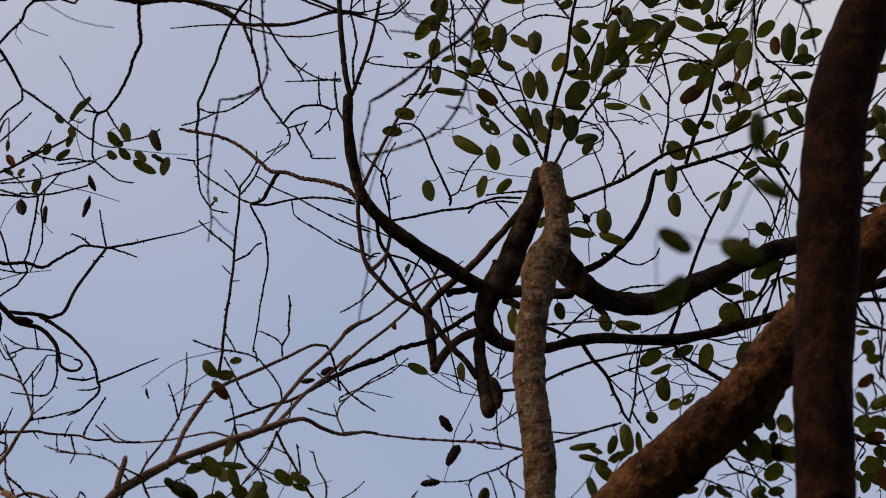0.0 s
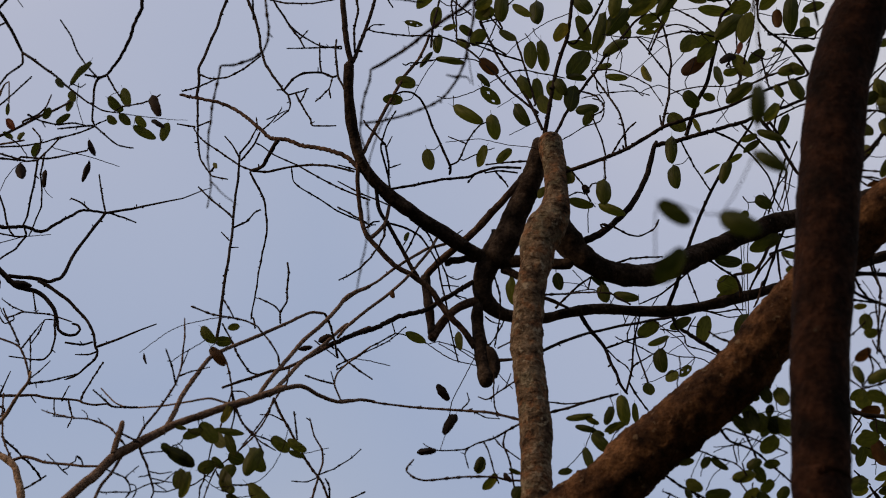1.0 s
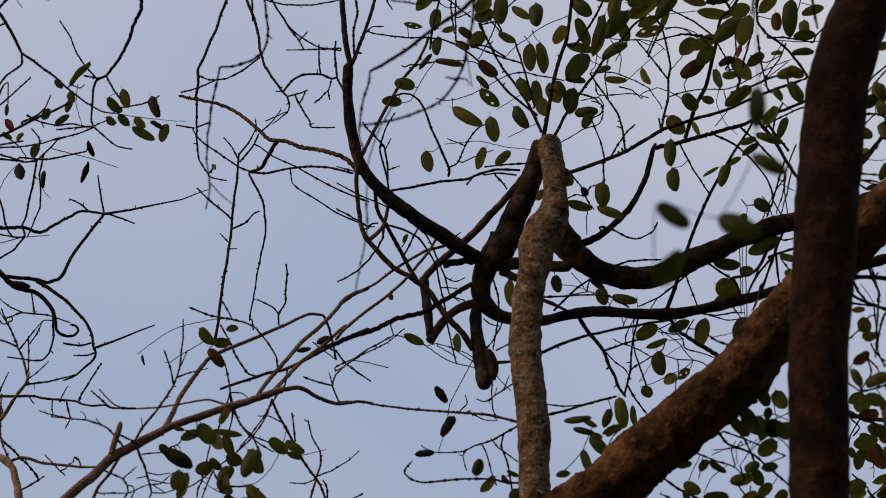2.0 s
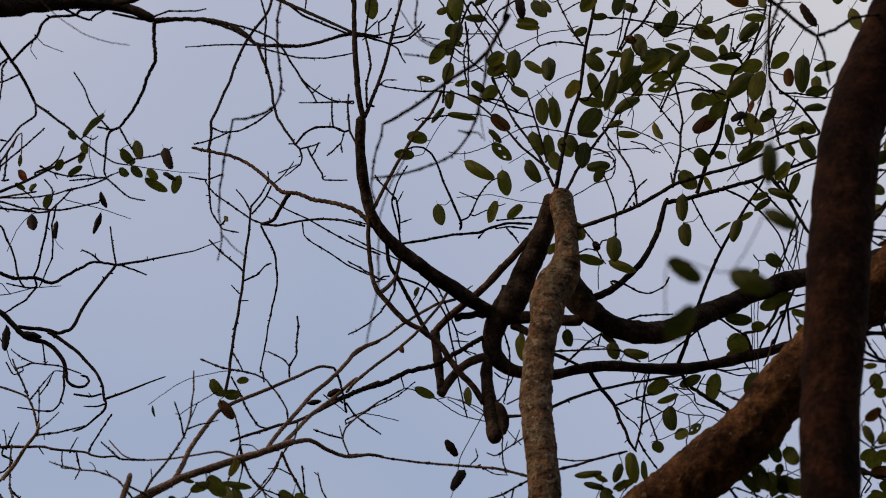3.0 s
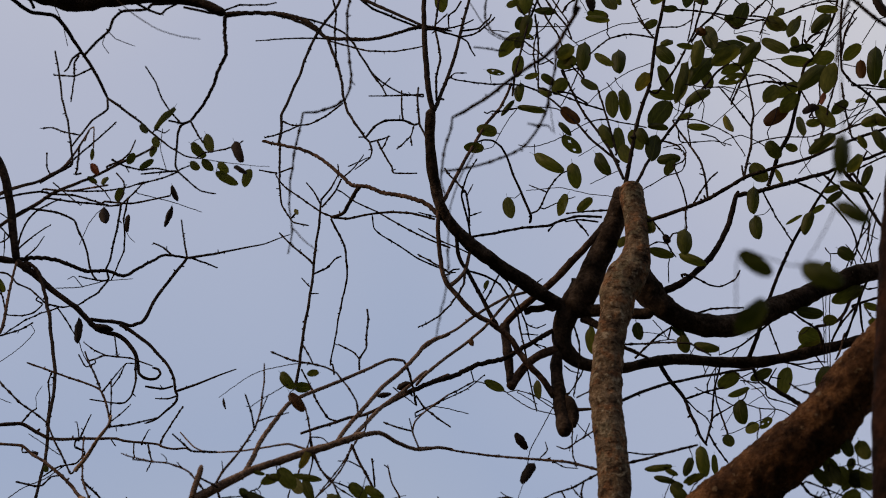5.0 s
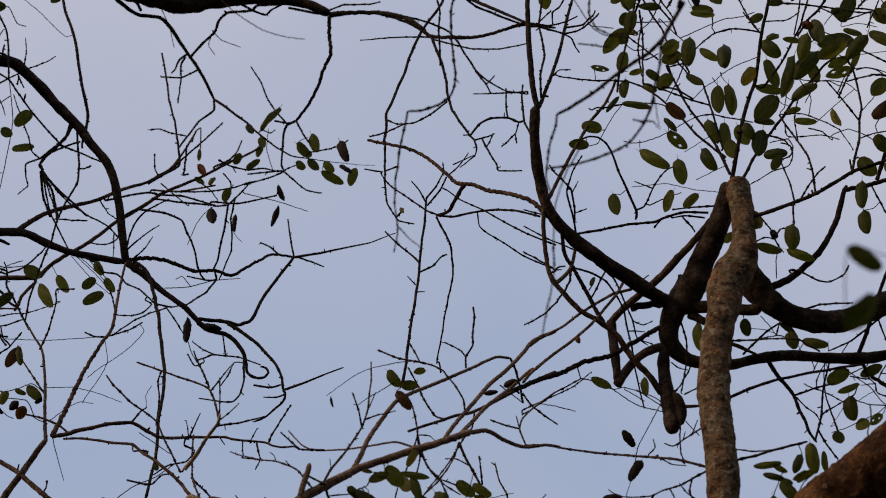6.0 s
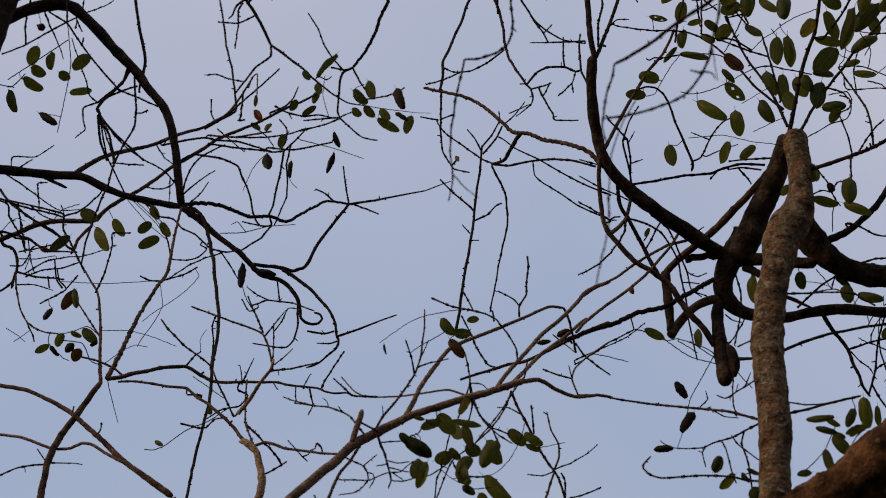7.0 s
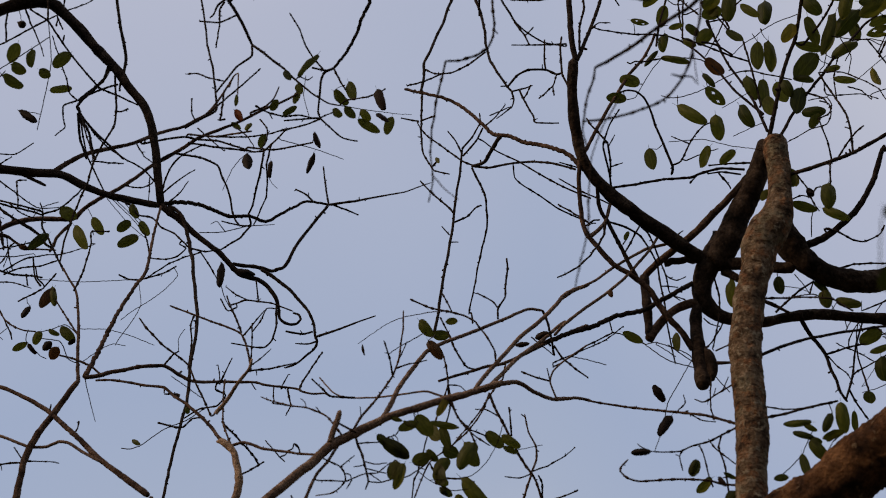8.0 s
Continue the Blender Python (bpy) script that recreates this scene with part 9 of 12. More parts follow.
branch(left, 4.8, 3.0, (-1.109, 3.904, 3.871), (-1.077, 3.894, 3.845), (-1.057, 3.882, 3.802), (-1.040, 3.868, 3.751), (-1.024, 3.855, 3.701), (-1.013, 3.841, 3.652), (-0.996, 3.823, 3.587), (-0.983, 3.806, 3.524), (-0.979, 3.788, 3.461), (-0.976, 3.770, 3.401), (-0.968, 3.750, 3.333), (-0.968, 3.727, 3.259), (-0.970, 3.700, 3.176), (-0.968, 3.669, 3.080), (-0.972, 3.666, 3.021))
b = twig(left, 2.3, 1.7, (-1.235, 3.881, 3.879), (-1.192, 3.878, 3.859), (-1.169, 3.876, 3.832), (-1.135, 3.874, 3.824), (-1.113, 3.872, 3.800), (-1.078, 3.870, 3.781), (-1.044, 3.867, 3.748))
leaf(b, 'green', (-1.190, 3.874, 3.858), (-1.172, 3.882, 3.828), 0.0185)
twig(left, 2.2, 1.7, (-1.048, 3.868, 3.751), (-1.038, 3.878, 3.749), (-1.011, 3.901, 3.754), (-0.985, 3.923, 3.772))
b = twig(left, 0.9, 0.8, (-1.245, 3.872, 3.871), (-1.197, 3.891, 3.822), (-1.151, 3.908, 3.788))
leaf(b, 'green', (-1.188, 3.889, 3.822), (-1.217, 3.894, 3.800), 0.0212)
leaf(b, 'green', (-1.168, 3.899, 3.790), (-1.212, 3.898, 3.764), 0.0225)
twig(left, 0.9, 0.8, (-1.241, 3.880, 3.879), (-1.188, 3.899, 3.835), (-1.155, 3.912, 3.798))
twig(left, 1.7, 1.7, (-1.158, 3.911, 3.805), (-1.145, 3.904, 3.772), (-1.132, 3.896, 3.734), (-1.094, 3.887, 3.726), (-1.068, 3.880, 3.729), (-1.049, 3.873, 3.746), (-1.063, 3.868, 3.754), (-1.059, 3.868, 3.762))
twig(left, 1.7, 1.7, (-1.019, 3.894, 3.753), (-1.019, 3.894, 3.748), (-1.061, 3.905, 3.740), (-1.101, 3.916, 3.725), (-1.139, 3.928, 3.703))
twig(left, 1.7, 1.7, (-1.021, 3.890, 3.749), (-1.002, 3.901, 3.726), (-0.987, 3.911, 3.703))
branch(left, 2.3, 1.1, (-1.548, 3.822, 3.927), (-1.490, 3.825, 3.891), (-1.439, 3.827, 3.855), (-1.389, 3.830, 3.822), (-1.338, 3.832, 3.823))
b = branch(left, 2.6, 2.2, (-1.301, 3.792, 3.662), (-1.293, 3.802, 3.649), (-1.312, 3.811, 3.679), (-1.342, 3.825, 3.730), (-1.373, 3.840, 3.781), (-1.381, 3.849, 3.821), (-1.444, 3.868, 3.849), (-1.505, 3.886, 3.873), (-1.536, 3.895, 3.885))
leaf(b, 'green', (-1.349, 3.827, 3.753), (-1.392, 3.832, 3.718), 0.0223)
twig(left, 1.6, 1.7, (-1.446, 3.869, 3.850), (-1.447, 3.870, 3.847), (-1.456, 3.882, 3.879), (-1.472, 3.900, 3.932), (-1.454, 3.911, 3.941))
twig(left, 2.2, 1.6, (-1.536, 3.895, 3.885), (-1.502, 3.883, 3.859), (-1.474, 3.873, 3.830), (-1.417, 3.852, 3.792), (-1.375, 3.837, 3.758), (-1.343, 3.823, 3.717))
twig(left, 1.6, 1.6, (-1.502, 3.884, 3.858), (-1.479, 3.871, 3.800), (-1.463, 3.859, 3.743), (-1.439, 3.853, 3.728))
b = twig(left, 2.1, 1.6, (-1.363, 3.807, 3.792), (-1.336, 3.827, 3.817), (-1.310, 3.851, 3.868), (-1.300, 3.867, 3.903))
leaf(b, 'green', (-1.333, 3.824, 3.816), (-1.295, 3.833, 3.798), 0.0290)
twig(left, 1.1, 1.6, (-1.363, 3.807, 3.795), (-1.376, 3.811, 3.823))
b = branch(left, 2.6, 3.2, (-1.445, 3.982, 3.798), (-1.468, 3.978, 3.808), (-1.496, 3.972, 3.827), (-1.522, 3.968, 3.833), (-1.562, 3.960, 3.839), (-1.557, 3.969, 3.827))
leaf(b, 'brown', (-1.467, 3.973, 3.806), (-1.446, 3.975, 3.796), 0.0137)
twig(left, 1.1, 1.6, (-1.396, 3.976, 3.796), (-1.448, 3.967, 3.790), (-1.446, 3.966, 3.793))
twig(left, 1.6, 1.1, (-1.498, 3.973, 3.825), (-1.492, 3.986, 3.791), (-1.502, 3.998, 3.760))
branch(left, 2.1, 1.0, (-1.497, 3.983, 3.741), (-1.483, 3.987, 3.754), (-1.454, 3.992, 3.779), (-1.405, 3.997, 3.793), (-1.373, 4.002, 3.798), (-1.330, 4.007, 3.816), (-1.299, 4.010, 3.831))
twig(left, 2.0, 1.6, (-1.184, 3.565, 3.474), (-1.176, 3.575, 3.517), (-1.174, 3.583, 3.554), (-1.173, 3.592, 3.599), (-1.178, 3.597, 3.629), (-1.143, 3.607, 3.637))
twig(left, 1.7, 1.7, (-1.299, 3.879, 3.974), (-1.253, 3.878, 3.969), (-1.222, 3.877, 3.967))
twig(left, 1.7, 2.4, (-1.252, 3.877, 3.886), (-1.263, 3.877, 3.904), (-1.298, 3.879, 3.966), (-1.311, 3.879, 3.989), (-1.329, 3.880, 4.043), (-1.351, 3.882, 4.122))
twig(left, 1.8, 1.7, (-1.347, 3.859, 4.115), (-1.307, 3.832, 4.020), (-1.282, 3.816, 3.965), (-1.266, 3.803, 3.919))
branch(left, 2.3, 1.7, (-1.350, 3.882, 4.114), (-1.305, 3.885, 4.053), (-1.267, 3.888, 4.016), (-1.224, 3.890, 3.987), (-1.183, 3.893, 3.965), (-1.146, 3.895, 3.928), (-1.134, 3.896, 3.902))
twig(left, 1.8, 1.1, (-1.218, 3.939, 4.059), (-1.185, 3.911, 4.006), (-1.153, 3.888, 3.974))
twig(left, 2.3, 1.7, (-1.128, 3.896, 3.906), (-1.127, 3.898, 3.929), (-1.119, 3.900, 3.968), (-1.103, 3.902, 3.999), (-1.073, 3.904, 4.023), (-1.047, 3.906, 4.039))
twig(left, 2.3, 1.1, (-1.126, 3.897, 3.902), (-1.089, 3.877, 3.924), (-1.049, 3.858, 3.941))
twig(left, 2.3, 1.1, (-1.117, 3.902, 3.873), (-1.081, 3.882, 3.897), (-1.064, 3.870, 3.918))
twig(left, 1.7, 1.1, (-1.161, 3.894, 3.943), (-1.156, 3.895, 3.881))
twig(left, 1.7, 1.7, (-1.145, 3.890, 3.962), (-1.152, 3.893, 3.927), (-1.177, 3.895, 3.914), (-1.214, 3.898, 3.920))
twig(left, 1.7, 1.1, (-1.512, 3.828, 3.922), (-1.509, 3.813, 3.950), (-1.453, 3.806, 3.946), (-1.412, 3.799, 3.972))
twig(left, 1.7, 1.2, (-1.509, 3.829, 3.921), (-1.468, 3.829, 3.953))
twig(left, 2.3, 1.7, (-1.222, 3.848, 4.097), (-1.238, 3.849, 4.089), (-1.249, 3.846, 4.088))
twig(left, 2.6, 2.1, (-1.512, 3.978, 3.743), (-1.474, 3.990, 3.737), (-1.438, 4.002, 3.741), (-1.411, 4.011, 3.742))
branch(left, 5.2, 3.6, (-0.716, 3.950, 4.583), (-0.715, 3.964, 4.538), (-0.711, 3.978, 4.490), (-0.727, 3.990, 4.457), (-0.740, 4.003, 4.416), (-0.760, 4.018, 4.377), (-0.780, 4.028, 4.352), (-0.792, 4.034, 4.336))
branch(left, 3.6, 2.4, (-0.792, 4.034, 4.336), (-0.814, 4.037, 4.325), (-0.821, 4.039, 4.302), (-0.821, 4.042, 4.264), (-0.821, 4.046, 4.218), (-0.813, 4.048, 4.200))
b = twig(left, 2.4, 1.8, (-0.792, 4.034, 4.336), (-0.776, 4.026, 4.301), (-0.754, 4.016, 4.261))
leaf(b, 'green', (-0.749, 4.015, 4.285), (-0.731, 4.018, 4.234), 0.0251)
leaf(b, 'green', (-0.783, 4.015, 4.259), (-0.750, 4.026, 4.226), 0.0278)
twig(left, 2.4, 2.4, (-0.796, 4.035, 4.334), (-0.814, 4.033, 4.329), (-0.844, 4.029, 4.334))
b = branch(left, 2.4, 1.9, (-0.813, 4.037, 4.328), (-0.847, 4.047, 4.374), (-0.873, 4.055, 4.419), (-0.893, 4.065, 4.471), (-0.910, 4.070, 4.501), (-0.926, 4.076, 4.529))
leaf(b, 'green', (-0.835, 4.042, 4.380), (-0.881, 4.036, 4.319), 0.0256)
b = twig(left, 1.8, 1.7, (-0.759, 3.979, 4.193), (-0.741, 3.974, 4.205), (-0.692, 3.954, 4.201), (-0.664, 3.944, 4.204), (-0.646, 3.935, 4.212))
leaf(b, 'dry', (-0.667, 3.938, 4.213), (-0.646, 3.934, 4.155), 0.0231)
branch(left, 2.4, 1.8, (-0.816, 4.047, 4.202), (-0.783, 4.048, 4.170), (-0.755, 4.049, 4.147), (-0.719, 4.049, 4.139))
branch(left, 2.4, 1.8, (-0.815, 4.047, 4.199), (-0.842, 4.030, 4.173), (-0.895, 3.999, 4.134))
twig(left, 2.4, 1.8, (-0.818, 4.047, 4.202), (-0.844, 4.035, 4.192), (-0.893, 4.011, 4.171))
b = twig(left, 1.8, 1.2, (-0.816, 4.047, 4.202), (-0.801, 4.052, 4.214), (-0.789, 4.057, 4.224))
leaf(b, 'green', (-0.789, 4.053, 4.229), (-0.762, 4.041, 4.205), 0.0196)
b = twig(left, 1.1, 0.8, (-0.863, 3.841, 4.018), (-0.858, 3.845, 4.013), (-0.784, 3.868, 4.004), (-0.719, 3.889, 3.990))
leaf(b, 'dry', (-0.782, 3.866, 3.991), (-0.796, 3.875, 3.942), 0.0144)
branch(left, 4.1, 2.7, (-0.450, 3.826, 4.427), (-0.426, 3.807, 4.351), (-0.409, 3.790, 4.283), (-0.399, 3.774, 4.217), (-0.386, 3.762, 4.170), (-0.362, 3.748, 4.122), (-0.344, 3.738, 4.088), (-0.333, 3.732, 4.071))
branch(left, 4.3, 3.0, (-0.717, 3.954, 4.586), (-0.648, 3.957, 4.598), (-0.593, 3.959, 4.594), (-0.537, 3.961, 4.574), (-0.495, 3.962, 4.548), (-0.467, 3.964, 4.528), (-0.424, 3.965, 4.523), (-0.384, 3.967, 4.521), (-0.329, 3.969, 4.532), (-0.276, 3.971, 4.552), (-0.235, 3.972, 4.560), (-0.167, 3.975, 4.552))
branch(left, 3.0, 2.4, (-0.580, 3.892, 4.542), (-0.522, 3.894, 4.535), (-0.460, 3.896, 4.515), (-0.418, 3.898, 4.491), (-0.393, 3.899, 4.459))
twig(left, 2.2, 1.1, (-0.333, 3.732, 4.071), (-0.327, 3.730, 4.050), (-0.332, 3.728, 4.027), (-0.362, 3.724, 3.995))
twig(left, 2.2, 1.1, (-0.333, 3.732, 4.071), (-0.310, 3.738, 4.082), (-0.289, 3.744, 4.095))
twig(left, 2.2, 1.6, (-0.317, 3.736, 4.079), (-0.302, 3.731, 4.042), (-0.282, 3.725, 4.002), (-0.276, 3.722, 3.984), (-0.226, 3.714, 3.978))
twig(left, 1.6, 1.6, (-0.342, 3.738, 4.089), (-0.358, 3.734, 4.086))
branch(left, 2.7, 2.8, (-0.342, 3.738, 4.089), (-0.323, 3.737, 4.117), (-0.299, 3.737, 4.131), (-0.261, 3.737, 4.132), (-0.236, 3.736, 4.119), (-0.225, 3.736, 4.123))
branch(left, 2.8, 2.2, (-0.225, 3.736, 4.123), (-0.232, 3.757, 4.202), (-0.231, 3.769, 4.243))
twig(left, 2.2, 2.2, (-0.225, 3.736, 4.123), (-0.210, 3.721, 4.078), (-0.196, 3.711, 4.052))
twig(left, 1.7, 1.6, (-0.236, 3.736, 4.119), (-0.243, 3.727, 4.083), (-0.271, 3.712, 4.040))
twig(left, 1.6, 1.6, (-0.243, 3.726, 4.083), (-0.239, 3.719, 4.053))
twig(left, 2.2, 1.7, (-0.261, 3.737, 4.132), (-0.265, 3.739, 4.159), (-0.267, 3.743, 4.216))
branch(left, 3.0, 1.8, (-0.396, 3.899, 4.465), (-0.377, 3.911, 4.433), (-0.350, 3.927, 4.395), (-0.324, 3.938, 4.374), (-0.284, 3.954, 4.357), (-0.232, 3.972, 4.357))
twig(left, 2.4, 1.8, (-0.353, 3.927, 4.396), (-0.330, 3.927, 4.361), (-0.314, 3.927, 4.330))
twig(left, 2.4, 1.2, (-0.232, 3.972, 4.357), (-0.232, 3.968, 4.362), (-0.245, 3.967, 4.360), (-0.319, 3.963, 4.355), (-0.360, 3.960, 4.353))
twig(left, 1.8, 1.2, (-0.326, 3.926, 4.356), (-0.308, 3.935, 4.387))
twig(left, 1.6, 1.6, (-0.292, 3.744, 4.095), (-0.305, 3.732, 4.054))
branch(left, 2.2, 1.7, (-0.389, 3.666, 4.130), (-0.424, 3.676, 4.105), (-0.462, 3.687, 4.090), (-0.500, 3.696, 4.093), (-0.524, 3.701, 4.108))
twig(left, 1.7, 1.6, (-0.484, 3.693, 4.091), (-0.516, 3.640, 4.035), (-0.544, 3.595, 3.994))
branch(left, 2.3, 2.3, (-0.423, 3.800, 4.322), (-0.424, 3.786, 4.359), (-0.427, 3.769, 4.403), (-0.424, 3.754, 4.441), (-0.434, 3.739, 4.478), (-0.458, 3.709, 4.554))
branch(left, 3.3, 3.6, (-0.527, 3.684, 4.035), (-0.524, 3.695, 4.083), (-0.528, 3.706, 4.127), (-0.518, 3.715, 4.163), (-0.509, 3.726, 4.209), (-0.497, 3.737, 4.255), (-0.490, 3.748, 4.302), (-0.480, 3.759, 4.349), (-0.467, 3.770, 4.397), (-0.447, 3.783, 4.446), (-0.424, 3.797, 4.502), (-0.415, 3.815, 4.585))
twig(left, 2.3, 1.2, (-0.452, 3.826, 4.422), (-0.482, 3.819, 4.419), (-0.539, 3.803, 4.407), (-0.610, 3.784, 4.387))
branch(left, 2.3, 1.7, (-0.446, 3.823, 4.414), (-0.393, 3.798, 4.379), (-0.352, 3.779, 4.353), (-0.285, 3.748, 4.328), (-0.232, 3.723, 4.320), (-0.215, 3.715, 4.319))
branch(left, 3.4, 2.9, (-0.407, 3.882, 4.603), (-0.355, 3.913, 4.575), (-0.315, 3.934, 4.569), (-0.275, 3.954, 4.562), (-0.238, 3.973, 4.559))
branch(left, 5.3, 3.3, (-0.159, 3.500, 3.731), (-0.178, 3.513, 3.760), (-0.202, 3.527, 3.789), (-0.250, 3.550, 3.819), (-0.286, 3.567, 3.837), (-0.323, 3.584, 3.863), (-0.355, 3.599, 3.877), (-0.381, 3.613, 3.910), (-0.414, 3.632, 3.953), (-0.441, 3.646, 3.982), (-0.480, 3.664, 4.011), (-0.527, 3.684, 4.035), (-0.565, 3.700, 4.055), wood='mid')
branch(left, 2.7, 1.6, (-0.523, 3.682, 4.031), (-0.520, 3.674, 3.973), (-0.515, 3.666, 3.910), (-0.507, 3.659, 3.864), (-0.489, 3.654, 3.832), (-0.480, 3.652, 3.818), (-0.446, 3.646, 3.806))
b = twig(left, 2.1, 2.1, (-0.486, 3.653, 3.828), (-0.483, 3.654, 3.832), (-0.473, 3.659, 3.852))
leaf(b, 'green', (-0.471, 3.652, 3.837), (-0.480, 3.656, 3.853), 0.0086)
branch(left, 1.6, 2.1, (-0.527, 3.671, 3.950), (-0.507, 3.669, 3.919), (-0.462, 3.666, 3.881), (-0.425, 3.663, 3.850), (-0.394, 3.660, 3.834))
twig(left, 2.1, 1.6, (-0.527, 3.671, 3.950), (-0.525, 3.671, 3.954), (-0.564, 3.681, 3.967))
twig(left, 2.1, 1.6, (-0.520, 3.671, 3.954), (-0.490, 3.662, 3.961))
branch(left, 5.0, 3.7, (-0.338, 3.591, 3.866), (-0.348, 3.602, 3.860), (-0.361, 3.622, 3.845), (-0.374, 3.640, 3.832), (-0.402, 3.661, 3.835))
branch(left, 2.5, 2.5, (-0.178, 3.554, 3.764), (-0.227, 3.578, 3.793), (-0.276, 3.602, 3.811), (-0.325, 3.625, 3.819), (-0.362, 3.643, 3.821), (-0.397, 3.659, 3.833))
branch(left, 2.6, 1.6, (-0.402, 3.661, 3.832), (-0.388, 3.671, 3.806), (-0.373, 3.682, 3.778), (-0.368, 3.695, 3.744), (-0.367, 3.706, 3.710), (-0.375, 3.719, 3.676), (-0.384, 3.735, 3.631), (-0.389, 3.747, 3.597), (-0.396, 3.759, 3.564), (-0.400, 3.768, 3.539))
twig(left, 2.1, 1.5, (-0.399, 3.767, 3.542), (-0.395, 3.767, 3.541), (-0.390, 3.760, 3.514))
branch(left, 2.0, 1.5, (-0.147, 3.605, 3.726), (-0.164, 3.604, 3.733), (-0.205, 3.601, 3.751), (-0.252, 3.597, 3.777), (-0.299, 3.593, 3.806), (-0.346, 3.589, 3.829), (-0.373, 3.585, 3.850), (-0.385, 3.581, 3.854))
branch(left, 1.9, 1.5, (-0.162, 3.690, 3.723), (-0.184, 3.682, 3.728), (-0.220, 3.670, 3.741), (-0.255, 3.656, 3.761), (-0.290, 3.643, 3.778), (-0.308, 3.634, 3.792), (-0.312, 3.619, 3.817))
b = branch(left, 2.6, 3.4, (-0.420, 3.616, 3.846), (-0.420, 3.609, 3.790), (-0.424, 3.602, 3.731), (-0.425, 3.595, 3.674), (-0.428, 3.589, 3.617), (-0.432, 3.582, 3.561), (-0.437, 3.575, 3.506), (-0.439, 3.568, 3.451), (-0.443, 3.559, 3.385))
leaf(b, 'green', (-0.447, 3.555, 3.383), (-0.412, 3.560, 3.385), 0.0206)
twig(left, 1.6, 2.1, (-0.385, 3.616, 3.916), (-0.398, 3.616, 3.884), (-0.420, 3.616, 3.849))
twig(left, 2.1, 1.6, (-0.417, 3.615, 3.832), (-0.388, 3.585, 3.851), (-0.374, 3.564, 3.869))
twig(left, 2.1, 1.1, (-0.419, 3.615, 3.837), (-0.435, 3.610, 3.867), (-0.452, 3.607, 3.888))
twig(left, 2.0, 1.6, (-0.428, 3.597, 3.685), (-0.436, 3.600, 3.697), (-0.475, 3.614, 3.739), (-0.504, 3.625, 3.776))
twig(left, 2.0, 1.5, (-0.425, 3.594, 3.659), (-0.401, 3.604, 3.678), (-0.385, 3.612, 3.703), (-0.373, 3.618, 3.715))
twig(left, 1.5, 1.0, (-0.431, 3.590, 3.628), (-0.449, 3.599, 3.653))
twig(left, 1.5, 1.0, (-0.428, 3.588, 3.610), (-0.412, 3.593, 3.613))
twig(left, 1.1, 1.6, (-0.333, 3.729, 4.030), (-0.351, 3.729, 4.020), (-0.378, 3.730, 4.007))
twig(left, 1.6, 1.1, (-0.374, 3.609, 3.903), (-0.353, 3.625, 3.938), (-0.337, 3.639, 3.976))
twig(left, 1.6, 1.1, (-0.384, 3.614, 3.911), (-0.389, 3.622, 3.943))
twig(left, 3.7, 3.8, (-1.236, 3.929, 4.655), (-1.215, 3.949, 4.649), (-1.201, 3.962, 4.647), (-1.194, 3.976, 4.634))
twig(left, 2.4, 2.4, (-1.534, 3.780, 4.426), (-1.533, 3.799, 4.398), (-1.538, 3.813, 4.380), (-1.533, 3.824, 4.368))
twig(left, 2.4, 2.4, (-1.546, 3.830, 4.351), (-1.551, 3.849, 4.327), (-1.551, 3.871, 4.297))
twig(left, 2.4, 2.4, (-1.476, 3.846, 4.442), (-1.467, 3.821, 4.403), (-1.468, 3.822, 4.398))
twig(left, 1.8, 1.8, (-1.429, 3.838, 4.351), (-1.426, 3.842, 4.346), (-1.425, 3.839, 4.321))
twig(left, 1.8, 1.8, (-1.424, 3.843, 4.343), (-1.407, 3.836, 4.310))
twig(left, 1.8, 1.8, (-1.404, 3.842, 4.277), (-1.403, 3.843, 4.297))
twig(left, 0.9, 0.9, (-1.525, 3.825, 4.373), (-1.519, 3.838, 4.358), (-1.514, 3.841, 4.340))
branch(left, 1.8, 1.8, (-1.048, 4.044, 4.291), (-1.044, 4.044, 4.287), (-1.033, 4.021, 4.301), (-1.018, 4.008, 4.303), (-1.010, 3.988, 4.264), (-1.001, 3.963, 4.214), wood='pale')
twig(left, 1.8, 1.8, (-1.104, 3.999, 4.163), (-1.112, 3.988, 4.177), (-1.117, 3.990, 4.219))
twig(left, 2.4, 2.4, (-1.054, 4.038, 4.273), (-1.049, 4.021, 4.216), (-1.046, 4.008, 4.169))
twig(left, 2.4, 2.4, (-1.046, 4.008, 4.169), (-1.036, 4.014, 4.176))
b = twig(left, 1.8, 2.4, (-0.826, 4.044, 4.198), (-0.864, 4.027, 4.197), (-0.892, 4.013, 4.184), (-0.928, 3.996, 4.183), (-0.959, 3.980, 4.192))
leaf(b, 'green', (-0.897, 4.007, 4.184), (-0.865, 4.003, 4.207), 0.0152)
branch(left, 3.0, 1.8, (-0.979, 4.042, 4.205), (-0.983, 4.038, 4.210), (-0.950, 4.047, 4.235), (-0.934, 4.053, 4.261), (-0.926, 4.060, 4.300), wood='mid')
twig(left, 1.7, 1.7, (-0.908, 3.877, 4.007), (-0.901, 3.889, 4.046), (-0.906, 3.898, 4.078), (-0.927, 3.908, 4.108))
b = branch(left, 2.4, 2.3, (-1.095, 3.921, 4.067), (-1.094, 3.918, 4.072), (-1.025, 3.899, 4.055), (-0.934, 3.872, 4.053), wood='mid')
leaf(b, 'green', (-0.948, 3.871, 4.055), (-0.940, 3.877, 4.081), 0.0134)
